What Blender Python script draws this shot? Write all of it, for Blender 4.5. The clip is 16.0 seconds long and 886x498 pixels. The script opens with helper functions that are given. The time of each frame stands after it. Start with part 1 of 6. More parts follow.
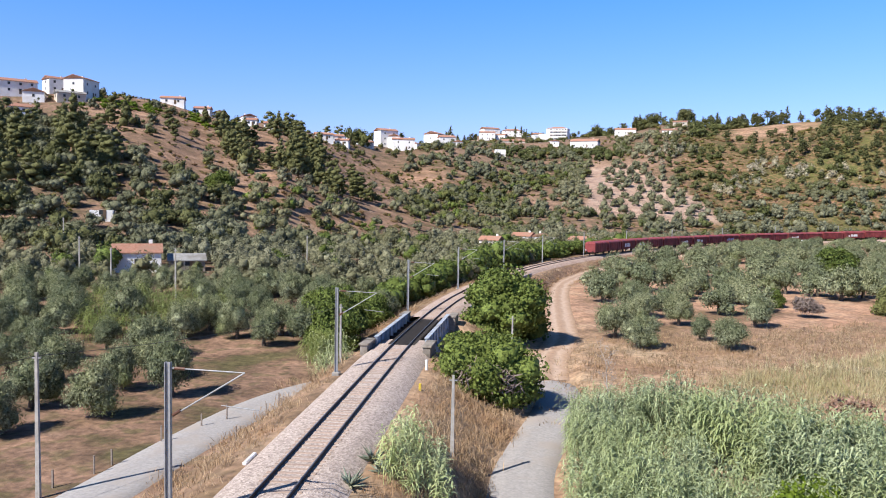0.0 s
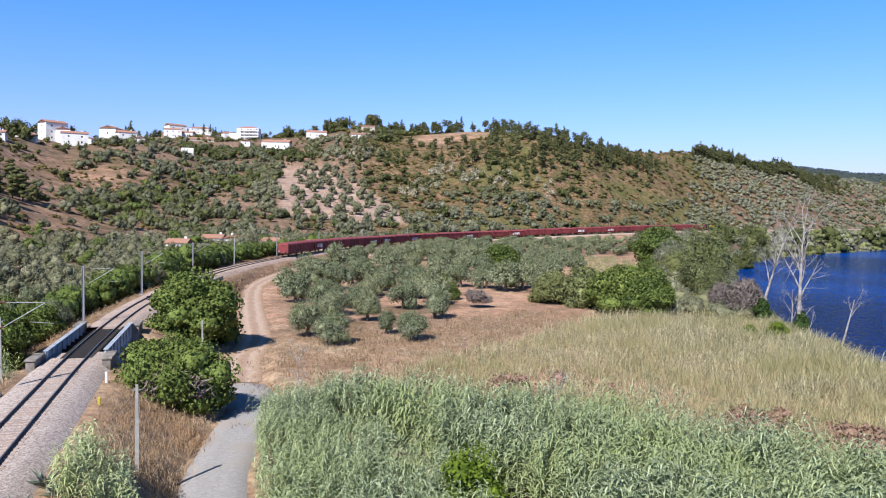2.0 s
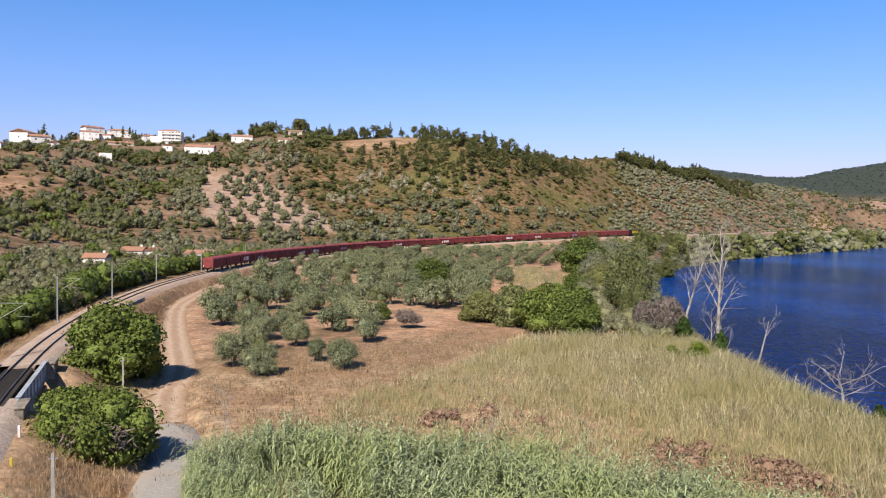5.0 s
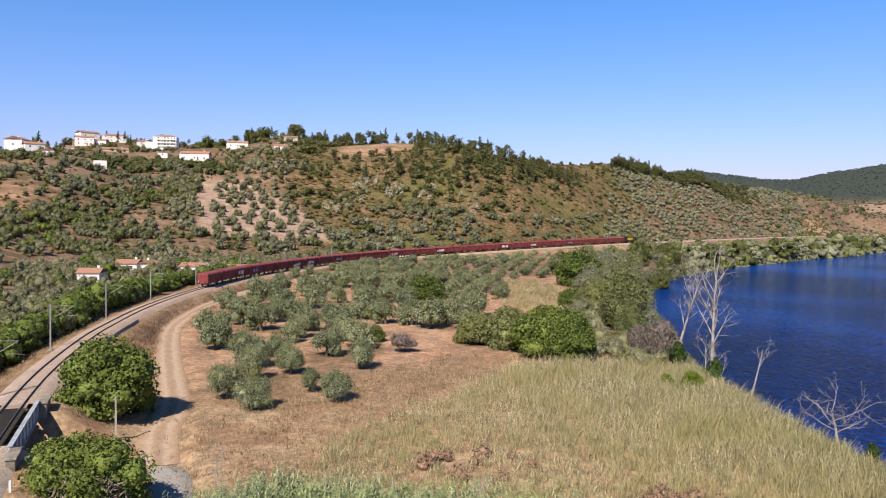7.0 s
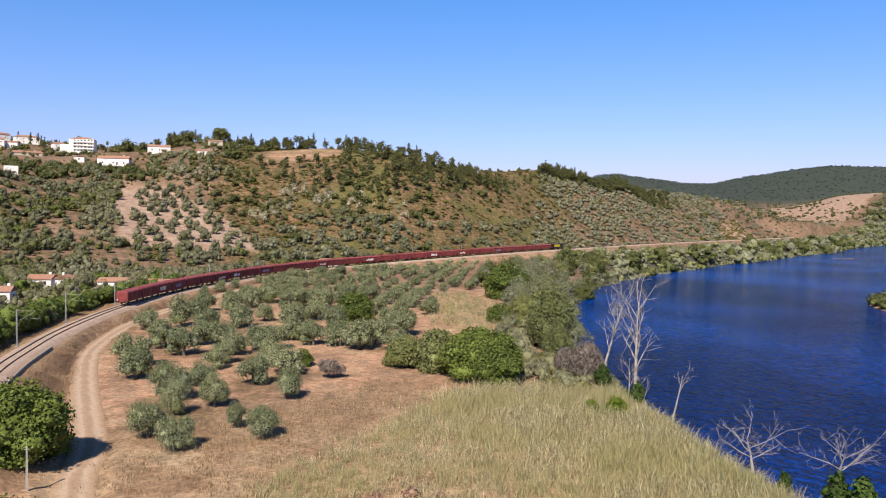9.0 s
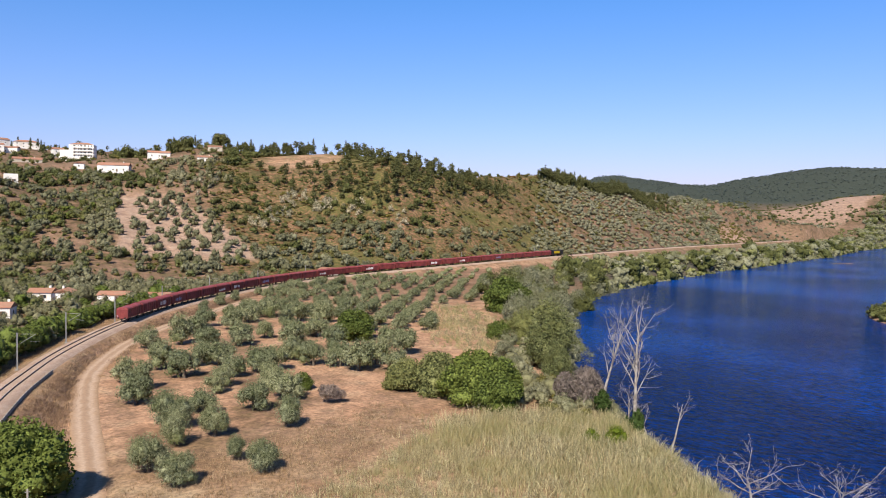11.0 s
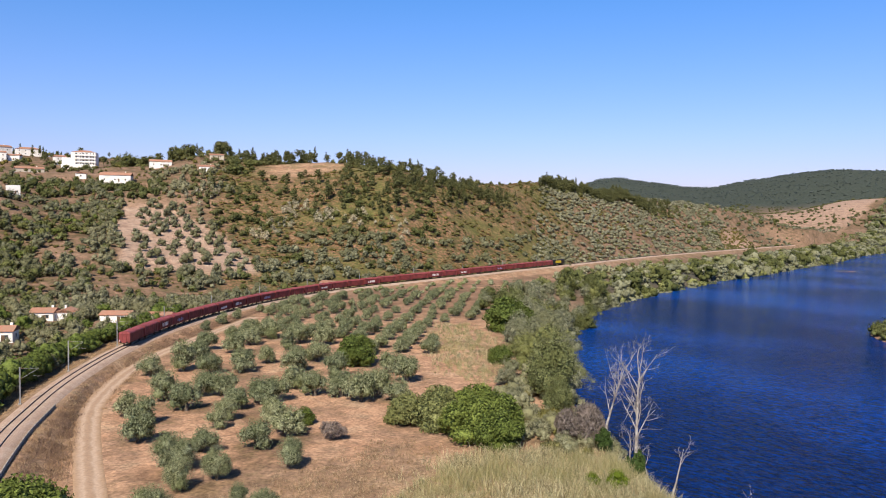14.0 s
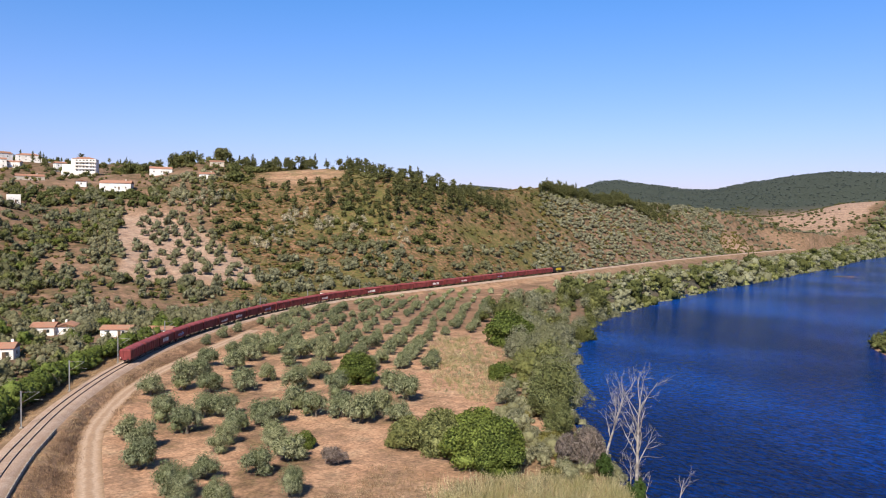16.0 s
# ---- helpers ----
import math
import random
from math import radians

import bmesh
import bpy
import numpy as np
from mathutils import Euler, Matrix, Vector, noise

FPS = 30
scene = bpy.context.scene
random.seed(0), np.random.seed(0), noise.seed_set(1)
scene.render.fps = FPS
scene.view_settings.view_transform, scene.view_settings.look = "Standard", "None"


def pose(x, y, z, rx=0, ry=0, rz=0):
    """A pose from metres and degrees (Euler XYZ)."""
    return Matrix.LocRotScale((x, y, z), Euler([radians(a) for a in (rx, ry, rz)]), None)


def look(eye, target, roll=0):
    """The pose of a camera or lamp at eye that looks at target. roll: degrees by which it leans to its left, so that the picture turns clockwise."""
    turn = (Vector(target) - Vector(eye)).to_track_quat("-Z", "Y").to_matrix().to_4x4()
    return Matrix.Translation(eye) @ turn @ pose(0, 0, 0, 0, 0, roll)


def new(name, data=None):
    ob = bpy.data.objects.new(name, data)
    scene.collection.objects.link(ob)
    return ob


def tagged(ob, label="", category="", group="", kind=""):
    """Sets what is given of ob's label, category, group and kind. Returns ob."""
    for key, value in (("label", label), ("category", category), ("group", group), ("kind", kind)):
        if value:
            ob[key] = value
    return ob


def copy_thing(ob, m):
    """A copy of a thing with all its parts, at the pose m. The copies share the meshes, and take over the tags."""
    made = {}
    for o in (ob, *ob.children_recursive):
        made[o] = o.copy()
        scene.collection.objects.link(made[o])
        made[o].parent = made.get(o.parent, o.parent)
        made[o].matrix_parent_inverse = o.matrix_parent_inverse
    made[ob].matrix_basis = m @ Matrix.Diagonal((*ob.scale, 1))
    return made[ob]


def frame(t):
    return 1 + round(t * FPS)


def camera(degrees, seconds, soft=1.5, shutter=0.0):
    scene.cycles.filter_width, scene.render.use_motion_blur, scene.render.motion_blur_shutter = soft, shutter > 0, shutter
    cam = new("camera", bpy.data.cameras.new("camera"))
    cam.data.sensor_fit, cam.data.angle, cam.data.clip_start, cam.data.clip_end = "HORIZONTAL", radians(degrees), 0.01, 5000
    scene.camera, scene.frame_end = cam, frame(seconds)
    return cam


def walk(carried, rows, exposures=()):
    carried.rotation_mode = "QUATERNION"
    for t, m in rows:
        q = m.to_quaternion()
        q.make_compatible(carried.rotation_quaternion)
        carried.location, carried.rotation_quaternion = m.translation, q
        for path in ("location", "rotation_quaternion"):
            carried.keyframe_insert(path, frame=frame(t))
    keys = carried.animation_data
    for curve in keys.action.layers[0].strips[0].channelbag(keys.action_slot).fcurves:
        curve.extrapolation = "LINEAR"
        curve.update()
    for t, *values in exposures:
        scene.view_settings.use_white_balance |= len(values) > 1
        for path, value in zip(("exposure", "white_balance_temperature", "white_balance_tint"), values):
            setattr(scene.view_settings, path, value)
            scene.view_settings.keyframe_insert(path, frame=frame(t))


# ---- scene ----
cam = camera(60.4, 16.0, soft=1.0)
PATH = [
    (0, (10.52, 1.05, 12.99), (10.343, 3.04, 12.883), 0.9),
    (0.5, (10.70, 0.45, 13.01), (10.711, 2.45, 12.906), 0.8),
    (1, (10.851, -0.20, 13.06), (11.058, 1.787, 12.959), 0.7),
    (1.5, (10.957, -0.50, 13.06), (11.355, 1.458, 12.962), 0.7),
    (2, (10.8, -0.50, 13.05), (11.405, 1.404, 12.958), 0.85),
    (2.5, (10.704, -0.403, 13.05), (11.483, 1.437, 12.963), 0.9),
    (3, (10.685, -0.363, 13.078), (11.468, 1.475, 12.991), 0.9),
    (3.5, (10.65, -0.308, 13.492), (11.433, 1.53, 13.407), 0.9),
    (4, (10.65, -0.25, 14.363), (11.431, 1.589, 14.278), 0.8),
    (6.5, (11.0, -0.02, 19.276), (11.779, 1.82, 19.193), 0.7),
    (7, (11.03, 0.0, 20.27), (11.819, 1.836, 20.189), 0.7),
    (7.5, (11.18, 0.133, 21.249), (12.0, 1.956, 21.17), 0.7),
    (8, (11.256, 0.22, 22.242), (12.14, 2.012, 22.164), 0.7),
    (8.5, (11.29, 0.24, 23.24), (12.237, 2.001, 23.164), 0.7),
    (9, (11.27, 0.288, 24.258), (12.225, 2.043, 24.183), 0.7),
    (9.5, (11.27, 0.30, 25.301), (12.226, 2.056, 25.226), 0.7),
    (12, (11.168, 0.28, 30.674), (12.123, 2.036, 30.601), 0.6),
    (12.5, (11.14, 0.26, 31.74), (12.094, 2.016, 31.667), 0.6),
    (13, (11.14, 0.265, 32.809), (12.094, 2.022, 32.737), 0.6),
    (13.5, (11.16, 0.28, 33.87), (12.113, 2.037, 33.798), 0.6),
    (14, (11.15, 0.25, 34.95), (12.102, 2.007, 34.878), 0.6),
    (14.5, (11.157, 0.24, 36.021), (12.109, 1.997, 35.95), 0.5),
    (15, (11.16, 0.25, 37.08), (12.112, 2.007, 37.01), 0.5),
    (15.5, (11.12, 0.25, 38.103), (12.072, 2.007, 38.034), 0.5),
    (16, (11.05, 0.26, 39.098), (12.002, 2.018, 39.03), 0.5),
]
walk(cam, [(t, look(eye, target, roll)) for t, eye, target, roll in PATH], exposures=[(0, 0.86, 5850, 10), (1.5, 0.8, 5600, 10), (2.5, 0.7, 5600, 10), (3.2, 0.66, 5850, 10), (4, 0.6, 6400, 10), (9, 0.6, 6500, 10), (16, 0.6, 6500, 10)])

# ---- light: clear summer sky, high sun behind and to the left of the track ----
SUN_BEARING, SUN_HEIGHT = 223.0, 44.0
world = bpy.data.worlds.new("sky")
scene.world = world
world.use_nodes = True
wn = world.node_tree
sky = wn.nodes.new("ShaderNodeTexSky")
sky.sky_type, sky.sun_disc = "NISHITA", False
sky.sun_elevation, sky.sun_rotation = radians(SUN_HEIGHT), radians(SUN_BEARING)
sky.altitude, sky.air_density, sky.dust_density, sky.ozone_density = 100, 1.0, 0.8, 2.6
# the haze of a hot day pales the sky towards the horizon
tint = wn.nodes.new("ShaderNodeMix")
tint.data_type, tint.blend_type = "RGBA", "MULTIPLY"
tint.inputs[0].default_value = 1.0
way = wn.nodes.new("ShaderNodeTexCoord")
up = wn.nodes.new("ShaderNodeSeparateXYZ")
haze = wn.nodes.new("ShaderNodeValToRGB")
haze.color_ramp.elements.new(0.1)
haze.color_ramp.elements.new(0.6)
for stop, at, tone in zip(haze.color_ramp.elements, (0.0, 0.11, 0.30, 0.62), ((1.09, 0.83, 1.13), (0.90, 0.93, 1.35), (0.52, 0.97, 1.48), (0.20, 0.34, 0.50))):
    stop.position, stop.color = at, (*tone, 1)
wn.links.new(way.outputs["Generated"], up.inputs[0])
wn.links.new(up.outputs["Z"], haze.inputs[0])
wn.links.new(haze.outputs[0], tint.inputs[7])
wn.links.new(sky.outputs[0], tint.inputs[6])
wn.links.new(tint.outputs[2], wn.nodes["Background"].inputs[0])
wn.nodes["Background"].inputs[1].default_value = 0.0805
sun_data = bpy.data.lights.new("sun", "SUN")
sun_data.energy, sun_data.angle, sun_data.color = 5.0, radians(0.5), (1.0, 0.875, 0.72)
sun = new("sun", sun_data)
_b, _e = radians(SUN_BEARING), radians(SUN_HEIGHT)
sun.matrix_world = look((math.sin(_b) * 100 * math.cos(_e), math.cos(_b) * 100 * math.cos(_e), 100 * math.sin(_e)), (0, 0, 0))

# ---- materials ----
def base(name, rough=0.8, metal=0.0):
    m = bpy.data.materials.new(name)
    m.use_nodes = True
    p = m.node_tree.nodes["Principled BSDF"]
    p.inputs["Roughness"].default_value, p.inputs["Metallic"].default_value = rough, metal
    p.inputs["Specular IOR Level"].default_value = 0.25
    return m, m.node_tree, p


def noise_node(nt, scale, detail=4.0, coords=None):
    n = nt.nodes.new("ShaderNodeTexNoise")
    n.inputs["Scale"].default_value, n.inputs["Detail"].default_value = scale, detail
    if coords is not None:
        nt.links.new(coords, n.inputs["Vector"])
    return n


def ramp(nt, fac, stops):
    r = nt.nodes.new("ShaderNodeValToRGB")
    els = r.color_ramp.elements
    while len(els) < len(stops):
        els.new(0.5)
    for e, (p, c) in zip(els, stops):
        e.position, e.color = p, (*c, 1)
    nt.links.new(fac, r.inputs[0])
    return r.outputs[0]


def mix(nt, fac, a, b, mode="MIX"):
    n = nt.nodes.new("ShaderNodeMix")
    n.data_type, n.blend_type = "RGBA", mode
    for sock, v in ((n.inputs[0], fac), (n.inputs[6], a), (n.inputs[7], b)):
        if hasattr(v, "links"):
            nt.links.new(v, sock)
        elif isinstance(v, tuple):
            sock.default_value = (*v, 1)
        else:
            sock.default_value = v
    return n.outputs[2]


def bump(nt, p, height, strength, dist=0.05):
    b = nt.nodes.new("ShaderNodeBump")
    b.inputs["Strength"].default_value, b.inputs["Distance"].default_value = strength, dist
    nt.links.new(height, b.inputs["Height"])
    nt.links.new(b.outputs[0], p.inputs["Normal"])


def mottled(name, dark, light, scale, rough=0.85, metal=0.0, bumpy=0.3, stain=None, stain_scale=0.4, object_var=0.0, dist=0.03):
    """Two-scale mottled surface: grain between dark and light, stains of a third colour."""
    m, nt, p = base(name, rough, metal)
    co = nt.nodes.new("ShaderNodeTexCoord").outputs["Object"]
    fine = noise_node(nt, scale, 5, co)
    col = ramp(nt, fine.outputs[0], [(0.3, dark), (0.7, light)])
    if stain:
        big = noise_node(nt, stain_scale, 4, co)
        col = mix(nt, ramp(nt, big.outputs[0], [(0.48, (0, 0, 0)), (0.66, (1, 1, 1))]), col, stain)
    if object_var:
        info = nt.nodes.new("ShaderNodeObjectInfo")
        v = ramp(nt, info.outputs["Random"], [(0, (1 - object_var,) * 3), (1, (1 + object_var,) * 3)])
        col = mix(nt, 1.0, col, v, "MULTIPLY")
    nt.links.new(col, p.inputs["Base Color"])
    if bumpy:
        bump(nt, p, fine.outputs[0], bumpy, dist)
    return m


def leafy(name, dark, light, other, patch=0.25, through_light=0.08, rough=0.6):
    """Leaves: each leaf its own tone, whole plants drift towards another hue."""
    m, nt, p = base(name, rough)
    p.inputs["Specular IOR Level"].default_value = 0.08
    geo = nt.nodes.new("ShaderNodeNewGeometry")
    co = nt.nodes.new("ShaderNodeTexCoord").outputs["Object"]
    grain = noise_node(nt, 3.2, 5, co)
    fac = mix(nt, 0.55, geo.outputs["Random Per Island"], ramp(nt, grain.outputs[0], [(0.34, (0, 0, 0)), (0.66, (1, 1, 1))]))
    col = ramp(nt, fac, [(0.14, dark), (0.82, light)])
    bump(nt, p, grain.outputs[0], 0.6, 0.25)
    big = noise_node(nt, patch, 2, co)
    col = mix(nt, ramp(nt, big.outputs[0], [(0.4, (0, 0, 0)), (0.65, (0.85,) * 3)]), col, other)
    info = nt.nodes.new("ShaderNodeObjectInfo")
    col = mix(nt, 1.0, col, ramp(nt, info.outputs["Random"], [(0, (0.8, 0.82, 0.8)), (1, (1.2, 1.15, 1.1))]), "MULTIPLY")
    nt.links.new(col, p.inputs["Base Color"])
    tr = nt.nodes.new("ShaderNodeBsdfTranslucent")
    nt.links.new(col, tr.inputs[0])
    sh = nt.nodes.new("ShaderNodeMixShader")
    sh.inputs[0].default_value = through_light
    nt.links.new(p.outputs[0], sh.inputs[1])
    nt.links.new(tr.outputs[0], sh.inputs[2])
    nt.links.new(sh.outputs[0], nt.nodes["Material Output"].inputs[0])
    return m


M = {}
# olive and fig: crown shade and sunlit tops are put into the leaf tones
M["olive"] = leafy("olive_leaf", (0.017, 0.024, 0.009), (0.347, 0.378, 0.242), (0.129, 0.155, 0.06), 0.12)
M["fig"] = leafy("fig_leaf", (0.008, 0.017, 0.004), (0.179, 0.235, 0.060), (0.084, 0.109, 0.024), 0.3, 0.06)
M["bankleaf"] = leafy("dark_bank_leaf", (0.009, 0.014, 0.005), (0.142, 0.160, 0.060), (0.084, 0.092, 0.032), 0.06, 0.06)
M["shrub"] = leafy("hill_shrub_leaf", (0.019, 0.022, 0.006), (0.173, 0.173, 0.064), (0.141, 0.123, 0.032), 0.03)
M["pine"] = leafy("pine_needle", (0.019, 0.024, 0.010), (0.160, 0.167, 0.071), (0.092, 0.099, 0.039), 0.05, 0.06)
# distance haze is put into these needles: bluish, dark and light kept close
M["hazy_farpine"] = leafy("hazed_far_pine_needle", (0.040, 0.056, 0.055), (0.094, 0.118, 0.114), (0.068, 0.088, 0.086), 0.01)
M["willow"] = leafy("willow_leaf", (0.032, 0.037, 0.019), (0.325, 0.335, 0.235), (0.175, 0.18, 0.10), 0.06)
M["alder"] = leafy("alder_leaf", (0.016, 0.023, 0.007), (0.228, 0.252, 0.108), (0.125, 0.138, 0.05), 0.06)
M["heath"] = leafy("heath_leaf", (0.031, 0.030, 0.011), (0.200, 0.182, 0.073), (0.206, 0.116, 0.065), 0.03)
M["pale"] = leafy("pale_dry_shrub", (0.122, 0.112, 0.072), (0.551, 0.509, 0.392), (0.33, 0.31, 0.21), 0.06)
M["cane"] = leafy("cane_leaf", (0.078, 0.118, 0.052), (0.58, 0.645, 0.40), (0.40, 0.46, 0.21), 0.15, 0.25, 0.45)
M["poplar"] = leafy("poplar_leaf", (0.016, 0.022, 0.008), (0.235, 0.262, 0.118), (0.115, 0.13, 0.05), 0.3)
M["reed"] = leafy("dry_reed", (0.108, 0.086, 0.043), (0.700, 0.631, 0.413), (0.385, 0.345, 0.185), 0.1, 0.25)
M["straw"] = leafy("dry_grass", (0.153, 0.107, 0.063), (0.524, 0.411, 0.277), (0.331, 0.225, 0.134), 0.15, 0.2)
M["bracken"] = leafy("dry_bracken", (0.112, 0.071, 0.046), (0.36, 0.238, 0.185), (0.285, 0.19, 0.135), 0.2, 0.06)
M["farolive"] = leafy("far_olive_leaf", (0.043, 0.047, 0.029), (0.233, 0.239, 0.175), (0.14, 0.142, 0.095), 0.02)
M["hillolive"] = leafy("hill_olive_leaf", (0.024, 0.028, 0.014), (0.265, 0.27, 0.18), (0.13, 0.133, 0.072), 0.03)
M["ivy"] = leafy("ivy_leaf", (0.016, 0.030, 0.007), (0.068, 0.112, 0.030), (0.042, 0.071, 0.022), 0.5)
M["lime"] = leafy("lime_green_leaf", (0.035, 0.060, 0.006), (0.194, 0.269, 0.030), (0.127, 0.183, 0.022), 0.4, 0.3)
M["sedge"] = leafy("living_reed", (0.076, 0.073, 0.033), (0.479, 0.472, 0.306), (0.268, 0.268, 0.127), 0.1, 0.25)
M["freshcane"] = leafy("young_cane_leaf", (0.066, 0.084, 0.023), (0.388, 0.434, 0.187), (0.254, 0.296, 0.092), 0.15, 0.3)
M["twig"] = leafy("bare_twig", (0.096, 0.078, 0.071), (0.314, 0.269, 0.247), (0.205, 0.169, 0.158), 0.4, 0.05)
M["agave"] = leafy("agave_leaf", (0.081, 0.107, 0.086), (0.225, 0.269, 0.225), (0.254, 0.254, 0.169), 0.6, 0.05)
M["bark"] = mottled("olive_bark", (0.064, 0.052, 0.042), (0.141, 0.12, 0.099), 6, 0.95)
M["deadwood"] = mottled("bleached_wood", (0.254, 0.225, 0.205), (0.437, 0.409, 0.381), 3, 0.9, stain=(0.176, 0.148, 0.127), stain_scale=0.8)
M["white"] = mottled("white_plaster", (0.722, 0.712, 0.695), (0.794, 0.79, 0.776), 0.8, 0.9, bumpy=0.05, stain=(0.649, 0.631, 0.595), stain_scale=0.25, object_var=0.04)
M["cream"] = mottled("cream_plaster", (0.437, 0.388, 0.317), (0.507, 0.465, 0.395), 0.8, 0.9, bumpy=0.05, object_var=0.08)
M["tile"] = mottled("terracotta_tile", (0.268, 0.127, 0.084), (0.381, 0.212, 0.151), 2.5, 0.85, stain=(0.282, 0.176, 0.127), stain_scale=0.5, object_var=0.15)
M["greyroof"] = mottled("cement_sheet", (0.212, 0.212, 0.212), (0.296, 0.296, 0.289), 2, 0.9, stain=(0.169, 0.163, 0.148))
M["glass"] = mottled("dark_window", (0.022, 0.025, 0.028), (0.049, 0.057, 0.064), 0.6, 0.15, bumpy=0)
M["frame"] = mottled("window_frame", (0.317, 0.296, 0.268), (0.388, 0.366, 0.339), 3, 0.6, bumpy=0)
M["door"] = mottled("door_paint", (0.084, 0.057, 0.035), (0.141, 0.092, 0.057), 3, 0.6)
M["stone"] = mottled("rough_masonry", (0.169, 0.148, 0.127), (0.296, 0.268, 0.233), 2.5, 0.95, bumpy=0.8, stain=(0.106, 0.092, 0.077), stain_scale=0.7)
M["concrete"] = mottled("weathered_concrete", (0.268, 0.254, 0.233), (0.366, 0.353, 0.331), 4, 0.9, stain=(0.212, 0.198, 0.183), stain_scale=0.6)
M["galv"] = mottled("galvanised_steel", (0.24, 0.247, 0.254), (0.353, 0.359, 0.366), 5, 0.55, 0.4, bumpy=0.05)
M["insul"] = mottled("brown_insulator", (0.071, 0.035, 0.025), (0.113, 0.057, 0.035), 5, 0.3, bumpy=0)
M["girder"] = mottled("grey_blue_painted_girder", (0.296, 0.339, 0.395), (0.374, 0.416, 0.472), 3, 0.6, bumpy=0.05, stain=(0.24, 0.233, 0.225), stain_scale=1.2)
M["deck"] = mottled("dark_timber_deck", (0.022, 0.019, 0.018), (0.052, 0.046, 0.042), 5, 0.9)
M["rail"] = mottled("rusty_rail", (0.049, 0.032, 0.025), (0.092, 0.06, 0.046), 6, 0.6, 0.5)
M["railtop"] = mottled("worn_rail_head", (0.212, 0.183, 0.169), (0.296, 0.268, 0.247), 6, 0.35, 0.8, bumpy=0)
M["sleeper"] = mottled("dusty_sleeper", (0.258, 0.194, 0.155), (0.37, 0.284, 0.237), 6, 0.95, object_var=0.12)
M["wagon"] = mottled("oxide_red_paint", (0.169, 0.034, 0.035), (0.218, 0.048, 0.048), 1.6, 0.6, bumpy=0.05, stain=(0.113, 0.028, 0.028), stain_scale=0.35, object_var=0.16)
M["wagonroof"] = mottled("oxide_red_roof", (0.205, 0.046, 0.051), (0.268, 0.067, 0.071), 1.2, 0.55, bumpy=0.05, stain=(0.155, 0.042, 0.042), stain_scale=0.3, object_var=0.12)
M["iron"] = mottled("dark_running_gear", (0.018, 0.015, 0.014), (0.042, 0.035, 0.032), 5, 0.8)
M["mark"] = mottled("white_marking", (0.558, 0.558, 0.577), (0.698, 0.698, 0.707), 3, 0.6, bumpy=0)
M["bluemark"] = mottled("blue_spray_paint", (0.099, 0.141, 0.317), (0.282, 0.317, 0.458), 1.5, 0.6, bumpy=0)
M["locoyellow"] = mottled("yellow_paint", (0.529, 0.388, 0.014), (0.599, 0.458, 0.028), 1, 0.4, bumpy=0)
M["locoblack"] = mottled("black_paint", (0.01, 0.01, 0.013), (0.022, 0.022, 0.024), 1, 0.4, bumpy=0)
M["asphalt"] = mottled("old_asphalt", (0.25, 0.24, 0.235), (0.34, 0.325, 0.315), 5, 0.95, bumpy=0.2, stain=(0.30, 0.27, 0.245), stain_scale=0.3)
M["wire"] = mottled("cable", (0.035, 0.035, 0.035), (0.057, 0.057, 0.057), 3, 0.6, bumpy=0)
M["yellow"] = mottled("yellow_marker", (0.458, 0.339, 0.035), (0.529, 0.409, 0.057), 3, 0.6, bumpy=0)
M["redlamp"] = mottled("red_reflector", (0.353, 0.022, 0.014), (0.423, 0.035, 0.022), 3, 0.4, bumpy=0)
M["wood"] = mottled("grey_wood_post", (0.155, 0.127, 0.106), (0.254, 0.218, 0.19), 6, 0.95)


def ballast_material():
    m, nt, p = base("ballast_stone", 0.95)
    co = nt.nodes.new("ShaderNodeTexCoord").outputs["Object"]
    v = nt.nodes.new("ShaderNodeTexVoronoi")
    v.inputs["Scale"].default_value = 9
    nt.links.new(co, v.inputs["Vector"])
    n = noise_node(nt, 0.35, 4, co)
    grey = ramp(nt, v.outputs["Color"], [(0.1, (0.254, 0.187, 0.148)), (0.9, (0.507, 0.398, 0.331))])
    pink = ramp(nt, v.outputs["Color"], [(0.1, (0.24, 0.166, 0.127)), (0.9, (0.437, 0.324, 0.261))])
    col = mix(nt, ramp(nt, n.outputs[0], [(0.4, (0, 0, 0)), (0.6, (1, 1, 1))]), grey, pink)
    # newer grey stone was tipped on the straight before the bridge
    sep = nt.nodes.new("ShaderNodeSeparateXYZ")
    nt.links.new(co, sep.inputs[0])
    run = nt.nodes.new("ShaderNodeMapRange")
    run.inputs["From Min"].default_value, run.inputs["From Max"].default_value = 60, 130
    nt.links.new(sep.outputs["Y"], run.inputs["Value"])
    new_stone = ramp(nt, v.outputs["Color"], [(0.1, (0.212, 0.18, 0.163)), (0.9, (0.507, 0.445, 0.402))])
    col = mix(nt, run.outputs["Result"], mix(nt, 0.75, col, new_stone), col)
    nt.links.new(col, p.inputs["Base Color"])
    bump(nt, p, v.outputs["Distance"], 0.45, 0.05)
    return m


